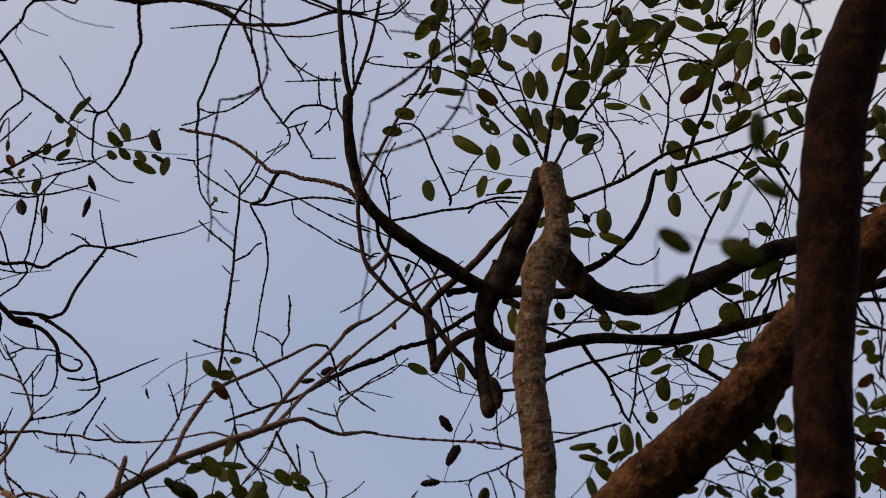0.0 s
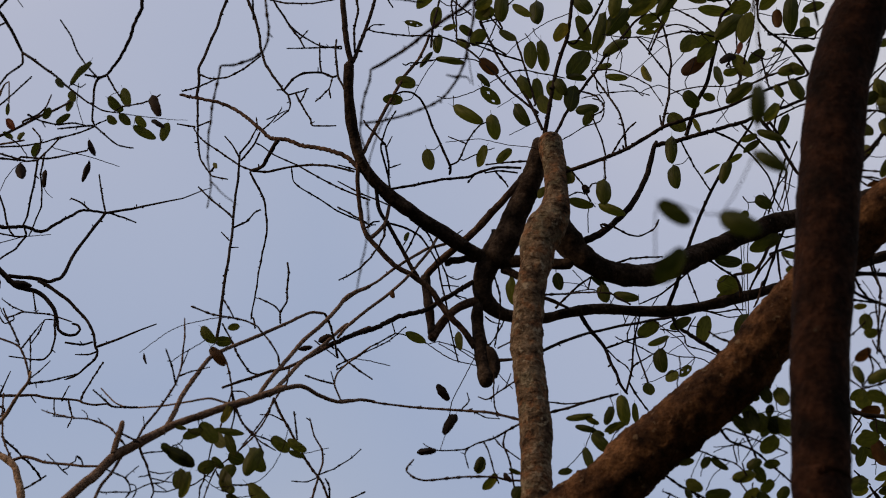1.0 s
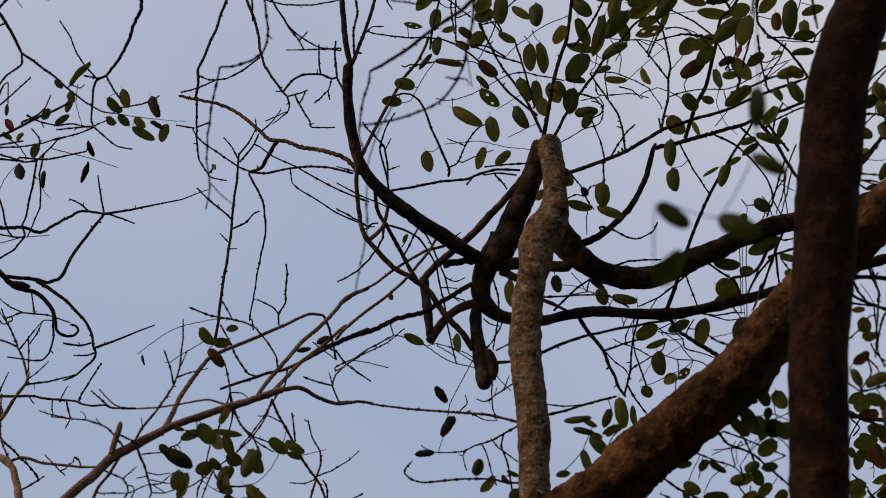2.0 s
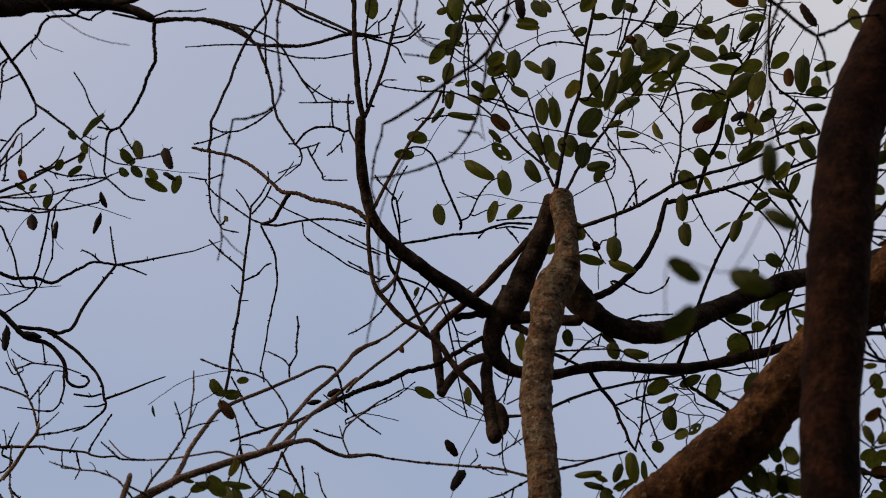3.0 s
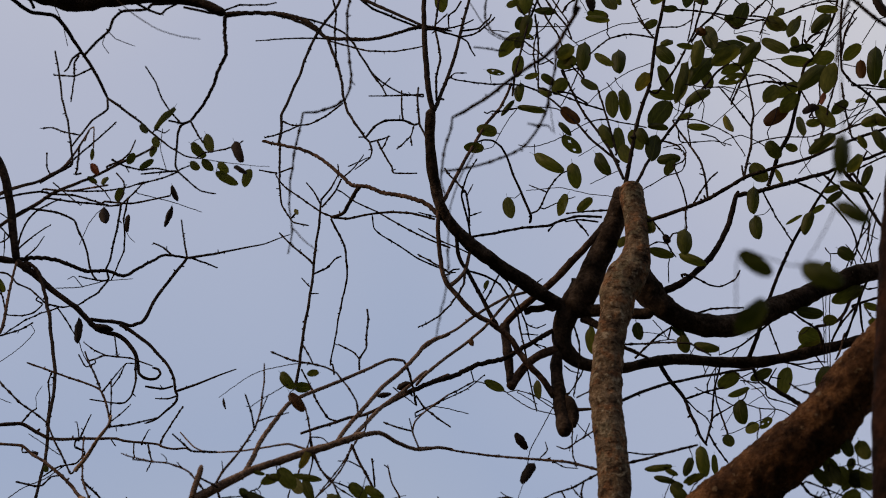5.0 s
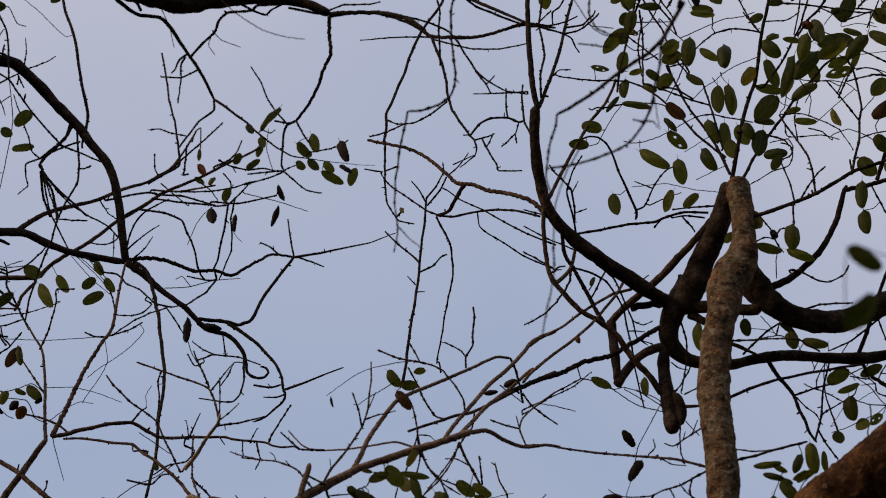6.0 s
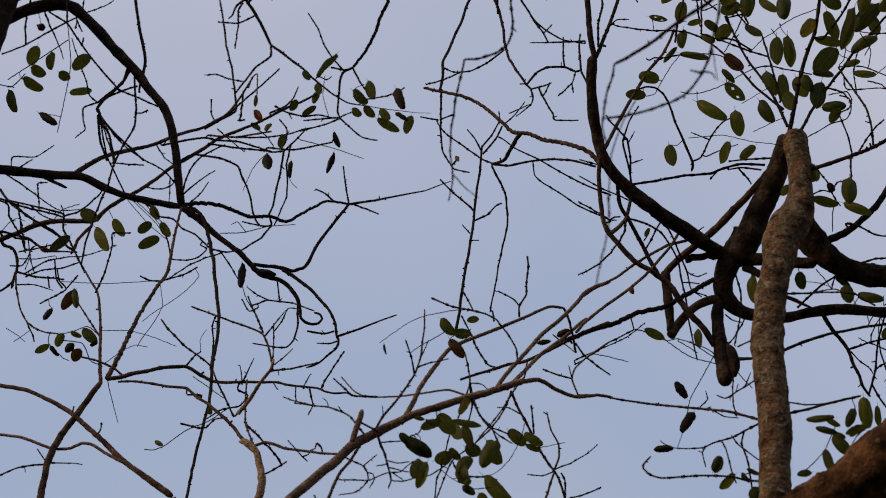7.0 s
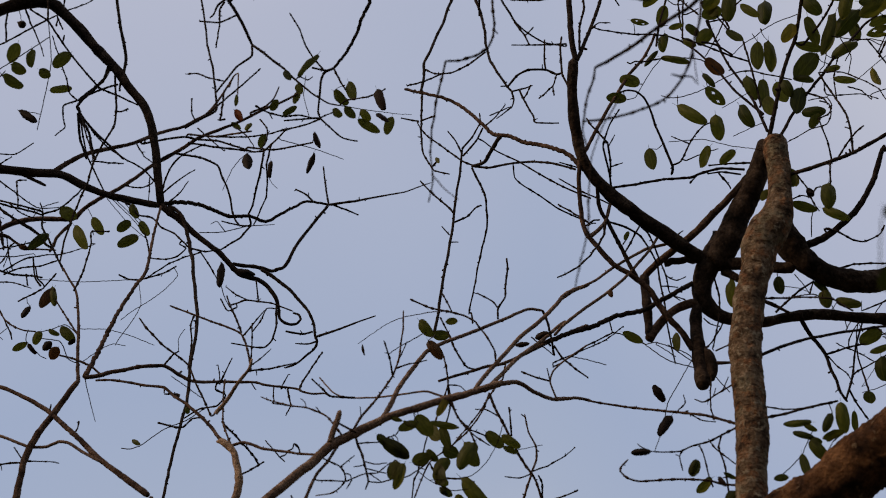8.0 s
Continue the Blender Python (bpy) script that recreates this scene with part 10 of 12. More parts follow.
b = twig(left, 2.3, 2.3, (-0.932, 3.882, 4.006), (-1.011, 3.856, 4.000), (-1.068, 3.837, 3.999))
leaf(b, 'dry', (-0.939, 3.875, 3.993), (-0.929, 3.867, 3.947), 0.0227)
twig(left, 0.9, 0.9, (-0.841, 4.037, 4.198), (-0.841, 4.037, 4.203), (-0.862, 4.052, 4.270), (-0.865, 4.067, 4.337))
twig(left, 1.8, 1.2, (-0.878, 4.020, 4.293), (-0.871, 4.019, 4.302), (-0.851, 4.026, 4.297), (-0.840, 4.029, 4.308))
b = twig(left, 2.3, 1.7, (-0.944, 3.885, 4.011), (-0.941, 3.883, 4.016), (-0.875, 3.869, 4.002), (-0.785, 3.847, 4.008))
leaf(b, 'dry', (-0.784, 3.843, 4.032), (-0.770, 3.855, 3.997), 0.0158)
twig(left, 1.8, 1.2, (-0.928, 3.997, 4.184), (-0.919, 3.998, 4.168))
twig(left, 1.1, 1.7, (-0.927, 3.880, 4.013), (-0.927, 3.877, 4.017), (-0.945, 3.877, 4.043), (-0.973, 3.876, 4.066))
twig(left, 1.1, 1.7, (-0.990, 3.863, 4.001), (-0.990, 3.867, 3.996), (-1.028, 3.875, 4.032), (-1.064, 3.882, 4.067))
twig(left, 1.6, 1.5, (-1.476, 3.870, 3.736), (-1.415, 3.848, 3.736), (-1.375, 3.834, 3.740), (-1.367, 3.833, 3.747))
twig(left, 1.6, 1.6, (-1.314, 3.811, 3.677), (-1.346, 3.801, 3.658), (-1.384, 3.787, 3.645), (-1.415, 3.775, 3.622))
twig(left, 1.0, 1.6, (-1.431, 3.994, 3.786), (-1.434, 3.990, 3.792), (-1.473, 3.973, 3.774), (-1.507, 3.959, 3.768))
twig(left, 0.9, 0.8, (-1.231, 3.881, 3.877), (-1.188, 3.897, 3.841), (-1.160, 3.908, 3.813))
b = twig(left, 0.9, 0.9, (-1.218, 3.883, 3.880), (-1.185, 3.907, 3.849), (-1.169, 3.917, 3.837))
leaf(b, 'green', (-1.173, 3.910, 3.835), (-1.152, 3.922, 3.806), 0.0186)
twig(left, 1.1, 1.1, (-1.453, 3.982, 3.877), (-1.437, 3.998, 3.920), (-1.406, 4.017, 3.946))
twig(left, 1.6, 1.1, (-1.474, 3.877, 3.862), (-1.430, 3.860, 3.822), (-1.382, 3.842, 3.798))
twig(left, 0.9, 0.7, (-1.436, 3.878, 4.219), (-1.447, 3.876, 4.221), (-1.459, 3.874, 4.222))
twig(left, 0.9, 0.7, (-1.452, 3.919, 4.126), (-1.475, 3.917, 4.130), (-1.504, 3.915, 4.133))
twig(left, 0.9, 0.7, (-1.525, 3.794, 4.168), (-1.520, 3.792, 4.157), (-1.510, 3.790, 4.147))
twig(left, 0.9, 0.7, (-1.001, 3.963, 4.214), (-1.001, 3.965, 4.201), (-1.003, 3.966, 4.182))
twig(left, 0.9, 0.7, (-0.711, 4.004, 4.200), (-0.713, 4.002, 4.182), (-0.714, 4.000, 4.167))
twig(left, 0.9, 0.7, (-1.330, 3.997, 3.922), (-1.318, 3.995, 3.902), (-1.310, 3.993, 3.889))
twig(left, 0.9, 0.7, (-1.006, 4.039, 4.186), (-1.014, 4.037, 4.200), (-1.020, 4.035, 4.214))
twig(left, 0.9, 0.7, (-0.762, 4.019, 4.276), (-0.773, 4.017, 4.269), (-0.782, 4.015, 4.258))
twig(left, 0.9, 0.7, (-0.785, 3.847, 4.008), (-0.784, 3.845, 4.021), (-0.783, 3.843, 4.031))
branch(left, 3.3, 3.1, (-1.595, 3.991, 3.971), (-1.571, 3.991, 3.940), (-1.533, 3.991, 3.910), (-1.504, 3.991, 3.890), (-1.484, 3.991, 3.877), (-1.435, 3.991, 3.846), (-1.410, 3.991, 3.818), (-1.396, 3.998, 3.813))
twig(left, 2.3, 2.1, (-1.534, 3.847, 3.861), (-1.509, 3.847, 3.851), (-1.461, 3.847, 3.835), (-1.411, 3.847, 3.823), (-1.380, 3.847, 3.813))
twig(left, 2.2, 1.8, (-1.532, 3.847, 3.860), (-1.534, 3.849, 3.857), (-1.514, 3.849, 3.847), (-1.504, 3.849, 3.814), (-1.477, 3.849, 3.776), (-1.465, 3.849, 3.768), (-1.453, 3.849, 3.723))
branch(left, 4.3, 3.3, (-1.560, 3.969, 3.825), (-1.556, 3.976, 3.814), (-1.533, 3.976, 3.804), (-1.519, 3.976, 3.779), (-1.513, 3.976, 3.748), (-1.516, 3.976, 3.728), (-1.518, 3.976, 3.700))
twig(left, 1.8, 1.5, (-1.532, 3.977, 3.759), (-1.504, 3.977, 3.759), (-1.491, 3.977, 3.785), (-1.489, 3.977, 3.804), (-1.479, 3.977, 3.812))
twig(left, 1.5, 1.3, (-1.492, 3.987, 3.790), (-1.482, 3.987, 3.761), (-1.474, 3.987, 3.745))
branch(left, 2.8, 2.8, (-1.544, 3.976, 3.692), (-1.530, 3.976, 3.703), (-1.519, 3.976, 3.718), (-1.515, 3.976, 3.742))
twig(left, 2.1, 2.0, (-1.446, 3.998, 3.743), (-1.441, 3.998, 3.728), (-1.437, 3.998, 3.713))
twig(left, 2.1, 2.1, (-1.435, 3.994, 3.784), (-1.433, 4.002, 3.771), (-1.426, 4.002, 3.737), (-1.408, 4.002, 3.715))
branch(left, 4.2, 3.8, (-1.362, 3.991, 3.887), (-1.362, 3.998, 3.875), (-1.378, 3.998, 3.855), (-1.390, 3.998, 3.838), (-1.394, 3.998, 3.819), (-1.400, 3.998, 3.802), wood='mid')
twig(left, 1.9, 1.7, (-1.504, 3.886, 3.873), (-1.496, 3.886, 3.840), (-1.484, 3.886, 3.794))
twig(left, 1.0, 0.9, (-1.564, 3.961, 3.836), (-1.547, 3.961, 3.862), (-1.528, 3.961, 3.875), (-1.509, 3.961, 3.867))
branch(left, 2.8, 2.0, (-1.536, 3.972, 3.838), (-1.533, 3.976, 3.832), (-1.497, 3.976, 3.827), (-1.476, 3.976, 3.812), (-1.452, 3.976, 3.802), (-1.424, 3.976, 3.797), (-1.378, 3.976, 3.794), wood='mid')
branch(left, 4.0, 3.7, (-1.277, 3.859, 4.219), (-1.287, 3.860, 4.209), (-1.294, 3.860, 4.188), (-1.309, 3.860, 4.165), (-1.325, 3.860, 4.145), (-1.338, 3.860, 4.129), (-1.348, 3.860, 4.108), (-1.340, 3.860, 4.097), (-1.341, 3.860, 4.081))
branch(left, 3.5, 2.9, (-1.343, 3.860, 4.091), (-1.336, 3.860, 4.059), (-1.326, 3.860, 4.017), (-1.304, 3.860, 3.968))
branch(left, 3.4, 2.9, (-1.341, 3.860, 4.089), (-1.322, 3.860, 4.059), (-1.307, 3.860, 4.033), (-1.286, 3.860, 3.968))
branch(left, 3.4, 2.6, (-1.338, 3.860, 4.089), (-1.313, 3.860, 4.059), (-1.270, 3.860, 4.017), (-1.218, 3.860, 3.968))
twig(left, 3.2, 2.6, (-1.256, 3.865, 4.179), (-1.256, 3.865, 4.167), (-1.255, 3.865, 4.157))
twig(left, 1.3, 1.2, (-1.505, 3.784, 4.157), (-1.512, 3.784, 4.144), (-1.531, 3.784, 4.122), (-1.536, 3.779, 4.119))
b = twig(left, 1.6, 1.3, (-1.616, 3.751, 4.131), (-1.558, 3.779, 4.124), (-1.536, 3.779, 4.119), (-1.523, 3.779, 4.116))
leaf(b, 'green', (-1.531, 3.770, 4.103), (-1.509, 3.770, 4.046), 0.0226)
twig(left, 1.7, 1.6, (-0.988, 3.812, 3.547), (-0.993, 3.811, 3.547), (-0.998, 3.811, 3.524), (-0.991, 3.811, 3.488), (-0.990, 3.811, 3.451), (-0.991, 3.811, 3.425))
twig(left, 1.2, 1.0, (-0.987, 3.911, 3.703), (-0.972, 3.926, 3.682), (-0.958, 3.926, 3.648), (-0.945, 3.926, 3.627))
twig(left, 1.6, 1.2, (-0.893, 3.947, 3.581), (-0.876, 3.947, 3.612), (-0.868, 3.947, 3.638), (-0.846, 3.951, 3.639))
twig(left, 0.9, 0.8, (-0.934, 3.883, 4.005), (-0.952, 3.883, 3.989), (-0.970, 3.883, 3.959), (-0.979, 3.883, 3.929), (-0.986, 3.883, 3.902))
twig(left, 0.7, 0.7, (-0.891, 3.895, 3.951), (-0.878, 3.895, 3.929), (-0.864, 3.895, 3.915))
b = twig(left, 1.2, 1.1, (-0.951, 3.930, 3.732), (-0.947, 3.930, 3.727), (-0.943, 3.930, 3.724))
leaf(b, 'dry', (-0.943, 3.925, 3.722), (-0.899, 3.925, 3.712), 0.0137)


# ---- the small grey-barked tree with several stems ----
low = tree_at("small_tree", -0.85, 3.40, "small many-stemmed tree with grey-brown bark and sparse leaves")
limb(low, 'trunk', 48, 34, (-0.86, 3.42, -0.05), (-0.85, 3.40, 0.6), (-0.87, 3.38, 1.3), (-0.82, 3.36, 1.9), (-0.80, 3.36, 2.15))
b = branch(low, 9.4, 6.0, (-0.690, 3.185, 2.849), (-0.669, 3.190, 2.875), (-0.644, 3.200, 2.906), (-0.615, 3.210, 2.941), (-0.592, 3.220, 2.970), (-0.569, 3.230, 3.002), (-0.529, 3.240, 3.031), (-0.506, 3.248, 3.049), (-0.475, 3.256, 3.071), (-0.436, 3.262, 3.088), (-0.391, 3.275, 3.111), (-0.351, 3.284, 3.128), (-0.312, 3.293, 3.147), (-0.282, 3.300, 3.162), wood='pale')
leaf(b, 'yellow', (-0.374, 3.275, 3.122), (-0.390, 3.268, 3.081), 0.0145)
leaf(b, 'green', (-0.424, 3.260, 3.062), (-0.456, 3.251, 3.044), 0.0164)
leaf(b, 'green', (-0.473, 3.252, 3.068), (-0.450, 3.252, 3.061), 0.0079)
leaf(b, 'green', (-0.428, 3.260, 3.076), (-0.398, 3.270, 3.043), 0.0267)
leaf(b, 'green', (-0.449, 3.250, 3.060), (-0.424, 3.246, 3.046), 0.0082)
branch(low, 4.8, 2.8, (-0.287, 3.299, 3.159), (-0.257, 3.328, 3.176), (-0.227, 3.360, 3.172), (-0.193, 3.393, 3.174), (-0.156, 3.428, 3.194), (-0.130, 3.445, 3.198), wood='pale')
b = branch(low, 5.2, 2.8, (-0.491, 3.250, 3.053), (-0.476, 3.264, 3.095), (-0.468, 3.279, 3.130), (-0.462, 3.293, 3.154), (-0.443, 3.308, 3.196), (-0.426, 3.324, 3.232), (-0.402, 3.339, 3.257), (-0.364, 3.360, 3.285), (-0.334, 3.376, 3.308), (-0.295, 3.398, 3.339), (-0.270, 3.412, 3.360), (-0.249, 3.422, 3.374), (-0.225, 3.433, 3.377), wood='pale')
leaf(b, 'brown', (-0.425, 3.326, 3.257), (-0.398, 3.324, 3.221), 0.0192)
b = branch(low, 4.3, 4.1, (-0.331, 3.288, 3.139), (-0.315, 3.312, 3.181), (-0.288, 3.345, 3.236), (-0.260, 3.378, 3.293), (-0.231, 3.406, 3.337), (-0.202, 3.436, 3.388), (-0.182, 3.457, 3.427), (-0.141, 3.488, 3.464), wood='pale')
leaf(b, 'dry', (-0.268, 3.362, 3.267), (-0.241, 3.360, 3.271), 0.0097)
b = branch(low, 4.3, 3.4, (-0.311, 3.294, 3.144), (-0.290, 3.332, 3.190), (-0.260, 3.385, 3.256), (-0.223, 3.438, 3.317), (-0.194, 3.481, 3.371), (-0.184, 3.494, 3.386), wood='pale')
leaf(b, 'dry', (-0.212, 3.451, 3.339), (-0.238, 3.460, 3.331), 0.0133)
branch(low, 2.7, 4.1, (-0.403, 3.350, 3.186), (-0.362, 3.374, 3.213), (-0.323, 3.396, 3.239), (-0.293, 3.413, 3.254), (-0.243, 3.442, 3.296), (-0.203, 3.465, 3.331), (-0.172, 3.483, 3.358), (-0.140, 3.500, 3.380))
branch(low, 2.6, 1.4, (-0.535, 3.237, 3.030), (-0.524, 3.244, 3.062), (-0.505, 3.251, 3.093), (-0.486, 3.257, 3.129), (-0.476, 3.261, 3.151), (-0.468, 3.268, 3.187), (-0.467, 3.275, 3.230), (-0.466, 3.279, 3.256), (-0.469, 3.285, 3.296))
twig(low, 1.8, 1.3, (-0.476, 3.262, 3.155), (-0.481, 3.249, 3.179), (-0.491, 3.233, 3.206))
twig(low, 1.8, 0.9, (-0.472, 3.265, 3.169), (-0.447, 3.260, 3.176), (-0.415, 3.254, 3.181))
twig(low, 1.3, 0.9, (-0.469, 3.267, 3.184), (-0.455, 3.269, 3.225))
twig(low, 0.9, 0.9, (-0.523, 3.243, 3.063), (-0.526, 3.243, 3.083))
twig(low, 2.4, 1.9, (-0.225, 3.433, 3.377), (-0.218, 3.436, 3.364), (-0.207, 3.444, 3.326), (-0.200, 3.451, 3.292))
twig(low, 0.9, 1.4, (-0.201, 3.451, 3.292), (-0.217, 3.451, 3.306), (-0.245, 3.450, 3.329))
branch(low, 1.9, 1.3, (-0.288, 3.414, 3.253), (-0.291, 3.404, 3.219), (-0.305, 3.393, 3.191), (-0.319, 3.381, 3.157), (-0.337, 3.365, 3.116), (-0.355, 3.352, 3.083), (-0.373, 3.338, 3.049))
b = branch(low, 1.8, 1.8, (-0.299, 3.333, 3.216), (-0.302, 3.328, 3.239), (-0.318, 3.321, 3.265), (-0.334, 3.315, 3.283), (-0.339, 3.313, 3.290), (-0.360, 3.307, 3.299), (-0.390, 3.299, 3.303), (-0.421, 3.292, 3.306), (-0.458, 3.282, 3.318))
leaf(b, 'green', (-0.370, 3.301, 3.285), (-0.391, 3.291, 3.277), 0.0128)
twig(low, 1.4, 1.4, (-0.382, 3.301, 3.303), (-0.390, 3.305, 3.321), (-0.404, 3.313, 3.348))
twig(low, 1.8, 1.4, (-0.341, 3.386, 3.228), (-0.358, 3.384, 3.233), (-0.380, 3.379, 3.265), (-0.392, 3.375, 3.292), (-0.411, 3.370, 3.327))
b = branch(low, 1.8, 1.3, (-0.407, 3.336, 3.252), (-0.397, 3.345, 3.236), (-0.387, 3.343, 3.196), (-0.385, 3.342, 3.173), (-0.392, 3.341, 3.138), (-0.403, 3.339, 3.099))
leaf(b, 'green', (-0.413, 3.335, 3.097), (-0.359, 3.345, 3.092), 0.0126)
leaf(b, 'green', (-0.412, 3.336, 3.090), (-0.393, 3.323, 3.057), 0.0210)
b = twig(low, 1.8, 1.4, (-0.385, 3.342, 3.175), (-0.379, 3.348, 3.131), (-0.386, 3.354, 3.094))
leaf(b, 'green', (-0.394, 3.350, 3.097), (-0.375, 3.355, 3.054), 0.0211)
branch(low, 1.8, 1.4, (-0.385, 3.342, 3.178), (-0.372, 3.354, 3.133), (-0.357, 3.361, 3.109), (-0.331, 3.370, 3.086), (-0.305, 3.378, 3.073))
b = twig(low, 0.9, 0.7, (-0.390, 3.299, 3.303), (-0.423, 3.313, 3.308), (-0.478, 3.337, 3.308), (-0.511, 3.353, 3.300), (-0.563, 3.380, 3.274))
leaf(b, 'green', (-0.443, 3.318, 3.294), (-0.419, 3.325, 3.264), 0.0214)
leaf(b, 'dry', (-0.554, 3.374, 3.270), (-0.549, 3.374, 3.248), 0.0054)
twig(low, 0.7, 0.9, (-0.484, 3.244, 3.187), (-0.464, 3.260, 3.212), (-0.424, 3.283, 3.252))
twig(low, 1.9, 1.9, (-0.305, 3.393, 3.337), (-0.306, 3.396, 3.362), (-0.294, 3.399, 3.387), (-0.295, 3.401, 3.412), (-0.293, 3.405, 3.451), (-0.296, 3.407, 3.474))
twig(low, 1.4, 1.4, (-0.305, 3.396, 3.359), (-0.317, 3.399, 3.377), (-0.348, 3.404, 3.397))
twig(low, 1.9, 1.4, (-0.201, 3.447, 3.310), (-0.180, 3.444, 3.279), (-0.135, 3.439, 3.241))
branch(low, 1.8, 1.8, (-0.189, 3.396, 3.175), (-0.202, 3.390, 3.207), (-0.197, 3.386, 3.228), (-0.176, 3.381, 3.248), (-0.135, 3.372, 3.276), wood='pale')
twig(low, 1.8, 1.4, (-0.202, 3.390, 3.209), (-0.229, 3.400, 3.221), (-0.258, 3.412, 3.238))
twig(low, 1.4, 0.9, (-0.203, 3.389, 3.212), (-0.209, 3.389, 3.235))
branch(low, 2.2, 1.4, (-0.385, 3.276, 3.121), (-0.417, 3.288, 3.136), (-0.454, 3.302, 3.137), (-0.508, 3.322, 3.138), (-0.568, 3.344, 3.146), (-0.597, 3.355, 3.162), (-0.627, 3.369, 3.198), wood='pale')
twig(low, 1.8, 1.4, (-0.552, 3.338, 3.144), (-0.594, 3.330, 3.142), (-0.613, 3.326, 3.156), (-0.632, 3.321, 3.172))
twig(low, 1.4, 0.9, (-0.385, 3.342, 3.175), (-0.361, 3.330, 3.167), (-0.350, 3.323, 3.155))
branch(low, 2.0, 1.2, (-0.548, 3.235, 3.017), (-0.553, 3.231, 3.024), (-0.565, 3.236, 3.040), (-0.580, 3.240, 3.059), (-0.594, 3.244, 3.069), (-0.622, 3.248, 3.081), (-0.649, 3.253, 3.086), (-0.671, 3.258, 3.093), (-0.696, 3.264, 3.102), (-0.711, 3.271, 3.111), wood='mid')
twig(low, 0.9, 0.8, (-0.623, 3.248, 3.083), (-0.628, 3.250, 3.095), (-0.636, 3.253, 3.101))
branch(low, 6.0, 5.2, (-0.570, 3.225, 3.005), (-0.566, 3.225, 3.027), (-0.560, 3.225, 3.052), (-0.558, 3.225, 3.065), wood='pale')
twig(low, 1.8, 1.7, (-0.562, 3.225, 3.044), (-0.538, 3.222, 3.030), (-0.526, 3.220, 3.023))
branch(low, 7.9, 5.7, (-1.174, 3.400, 2.871), (-1.174, 3.406, 2.911), (-1.176, 3.413, 2.963), (-1.176, 3.418, 3.002), (-1.176, 3.424, 3.045), (-1.164, 3.430, 3.093), (-1.140, 3.439, 3.146), (-1.118, 3.446, 3.196), (-1.107, 3.450, 3.220))
branch(low, 8.2, 6.6, (-0.764, 3.370, 2.906), (-0.761, 3.380, 2.950), (-0.758, 3.385, 2.976), (-0.760, 3.390, 3.004), (-0.769, 3.397, 3.033), (-0.777, 3.402, 3.057), (-0.789, 3.406, 3.071), (-0.808, 3.410, 3.086), wood='sunlit')
branch(low, 4.5, 2.8, (-0.825, 3.419, 3.142), (-0.822, 3.417, 3.147), (-0.803, 3.407, 3.167), (-0.782, 3.393, 3.197), (-0.764, 3.383, 3.219), (-0.759, 3.376, 3.236), wood='sunlit')
branch(low, 4.5, 3.3, (-0.801, 3.410, 3.080), (-0.819, 3.433, 3.093), wood='sunlit')
branch(low, 2.0, 1.7, (-0.781, 3.404, 3.067), (-0.793, 3.424, 3.089), (-0.809, 3.445, 3.121), (-0.822, 3.472, 3.152), (-0.835, 3.505, 3.220), (-0.844, 3.539, 3.271))
twig(low, 2.0, 1.8, (-0.824, 3.472, 3.151), (-0.797, 3.471, 3.124), (-0.774, 3.477, 3.103), (-0.759, 3.487, 3.089), (-0.749, 3.495, 3.075))
twig(low, 1.8, 1.4, (-0.759, 3.392, 3.010), (-0.742, 3.389, 3.017), (-0.727, 3.386, 3.027), (-0.716, 3.385, 3.034))
branch(low, 3.3, 2.2, (-0.786, 3.408, 3.074), (-0.764, 3.401, 3.078), (-0.746, 3.392, 3.071), (-0.723, 3.382, 3.059), (-0.700, 3.371, 3.052), (-0.672, 3.358, 3.043), (-0.644, 3.344, 3.034), (-0.606, 3.322, 3.023), wood='mid')
b = branch(low, 4.1, 2.1, (-1.107, 3.450, 3.217), (-1.127, 3.483, 3.288), (-1.146, 3.519, 3.367), (-1.170, 3.555, 3.449), (-1.184, 3.570, 3.482), (-1.203, 3.583, 3.509), (-1.227, 3.600, 3.546))
leaf(b, 'dry', (-1.143, 3.501, 3.332), (-1.158, 3.507, 3.324), 0.0093)
branch(low, 4.7, 2.0, (-1.096, 3.450, 3.227), (-1.071, 3.459, 3.235), (-1.047, 3.469, 3.249), (-1.004, 3.486, 3.268), (-0.968, 3.498, 3.278), (-0.951, 3.505, 3.277), (-0.926, 3.514, 3.265), (-0.904, 3.522, 3.257), (-0.869, 3.599, 3.293), (-0.847, 3.600, 3.294), (-0.803, 3.600, 3.294), (-0.758, 3.600, 3.286), (-0.714, 3.600, 3.282), (-0.701, 3.600, 3.276), (-0.679, 3.600, 3.271), (-0.655, 3.600, 3.273), (-0.645, 3.600, 3.266))
branch(low, 5.2, 2.7, (-1.096, 3.450, 3.228), (-1.092, 3.469, 3.264), (-1.087, 3.501, 3.326), (-1.081, 3.540, 3.404), (-1.071, 3.571, 3.465), (-1.063, 3.593, 3.509), (-1.055, 3.613, 3.547), (-1.061, 3.645, 3.621), (-1.067, 3.679, 3.701), (-1.069, 3.700, 3.752))
twig(low, 1.7, 1.9, (-1.076, 3.917, 3.725), (-1.100, 3.918, 3.709), (-1.135, 3.926, 3.701), (-1.161, 3.932, 3.697), (-1.187, 3.937, 3.701), (-1.212, 3.943, 3.715))
branch(low, 2.4, 2.0, (-1.068, 3.460, 3.238), (-1.092, 3.464, 3.258), (-1.129, 3.469, 3.275), (-1.162, 3.474, 3.285))
twig(low, 0.8, 0.7, (-1.148, 3.520, 3.365), (-1.093, 3.531, 3.371), (-1.051, 3.540, 3.364), (-0.997, 3.550, 3.347))
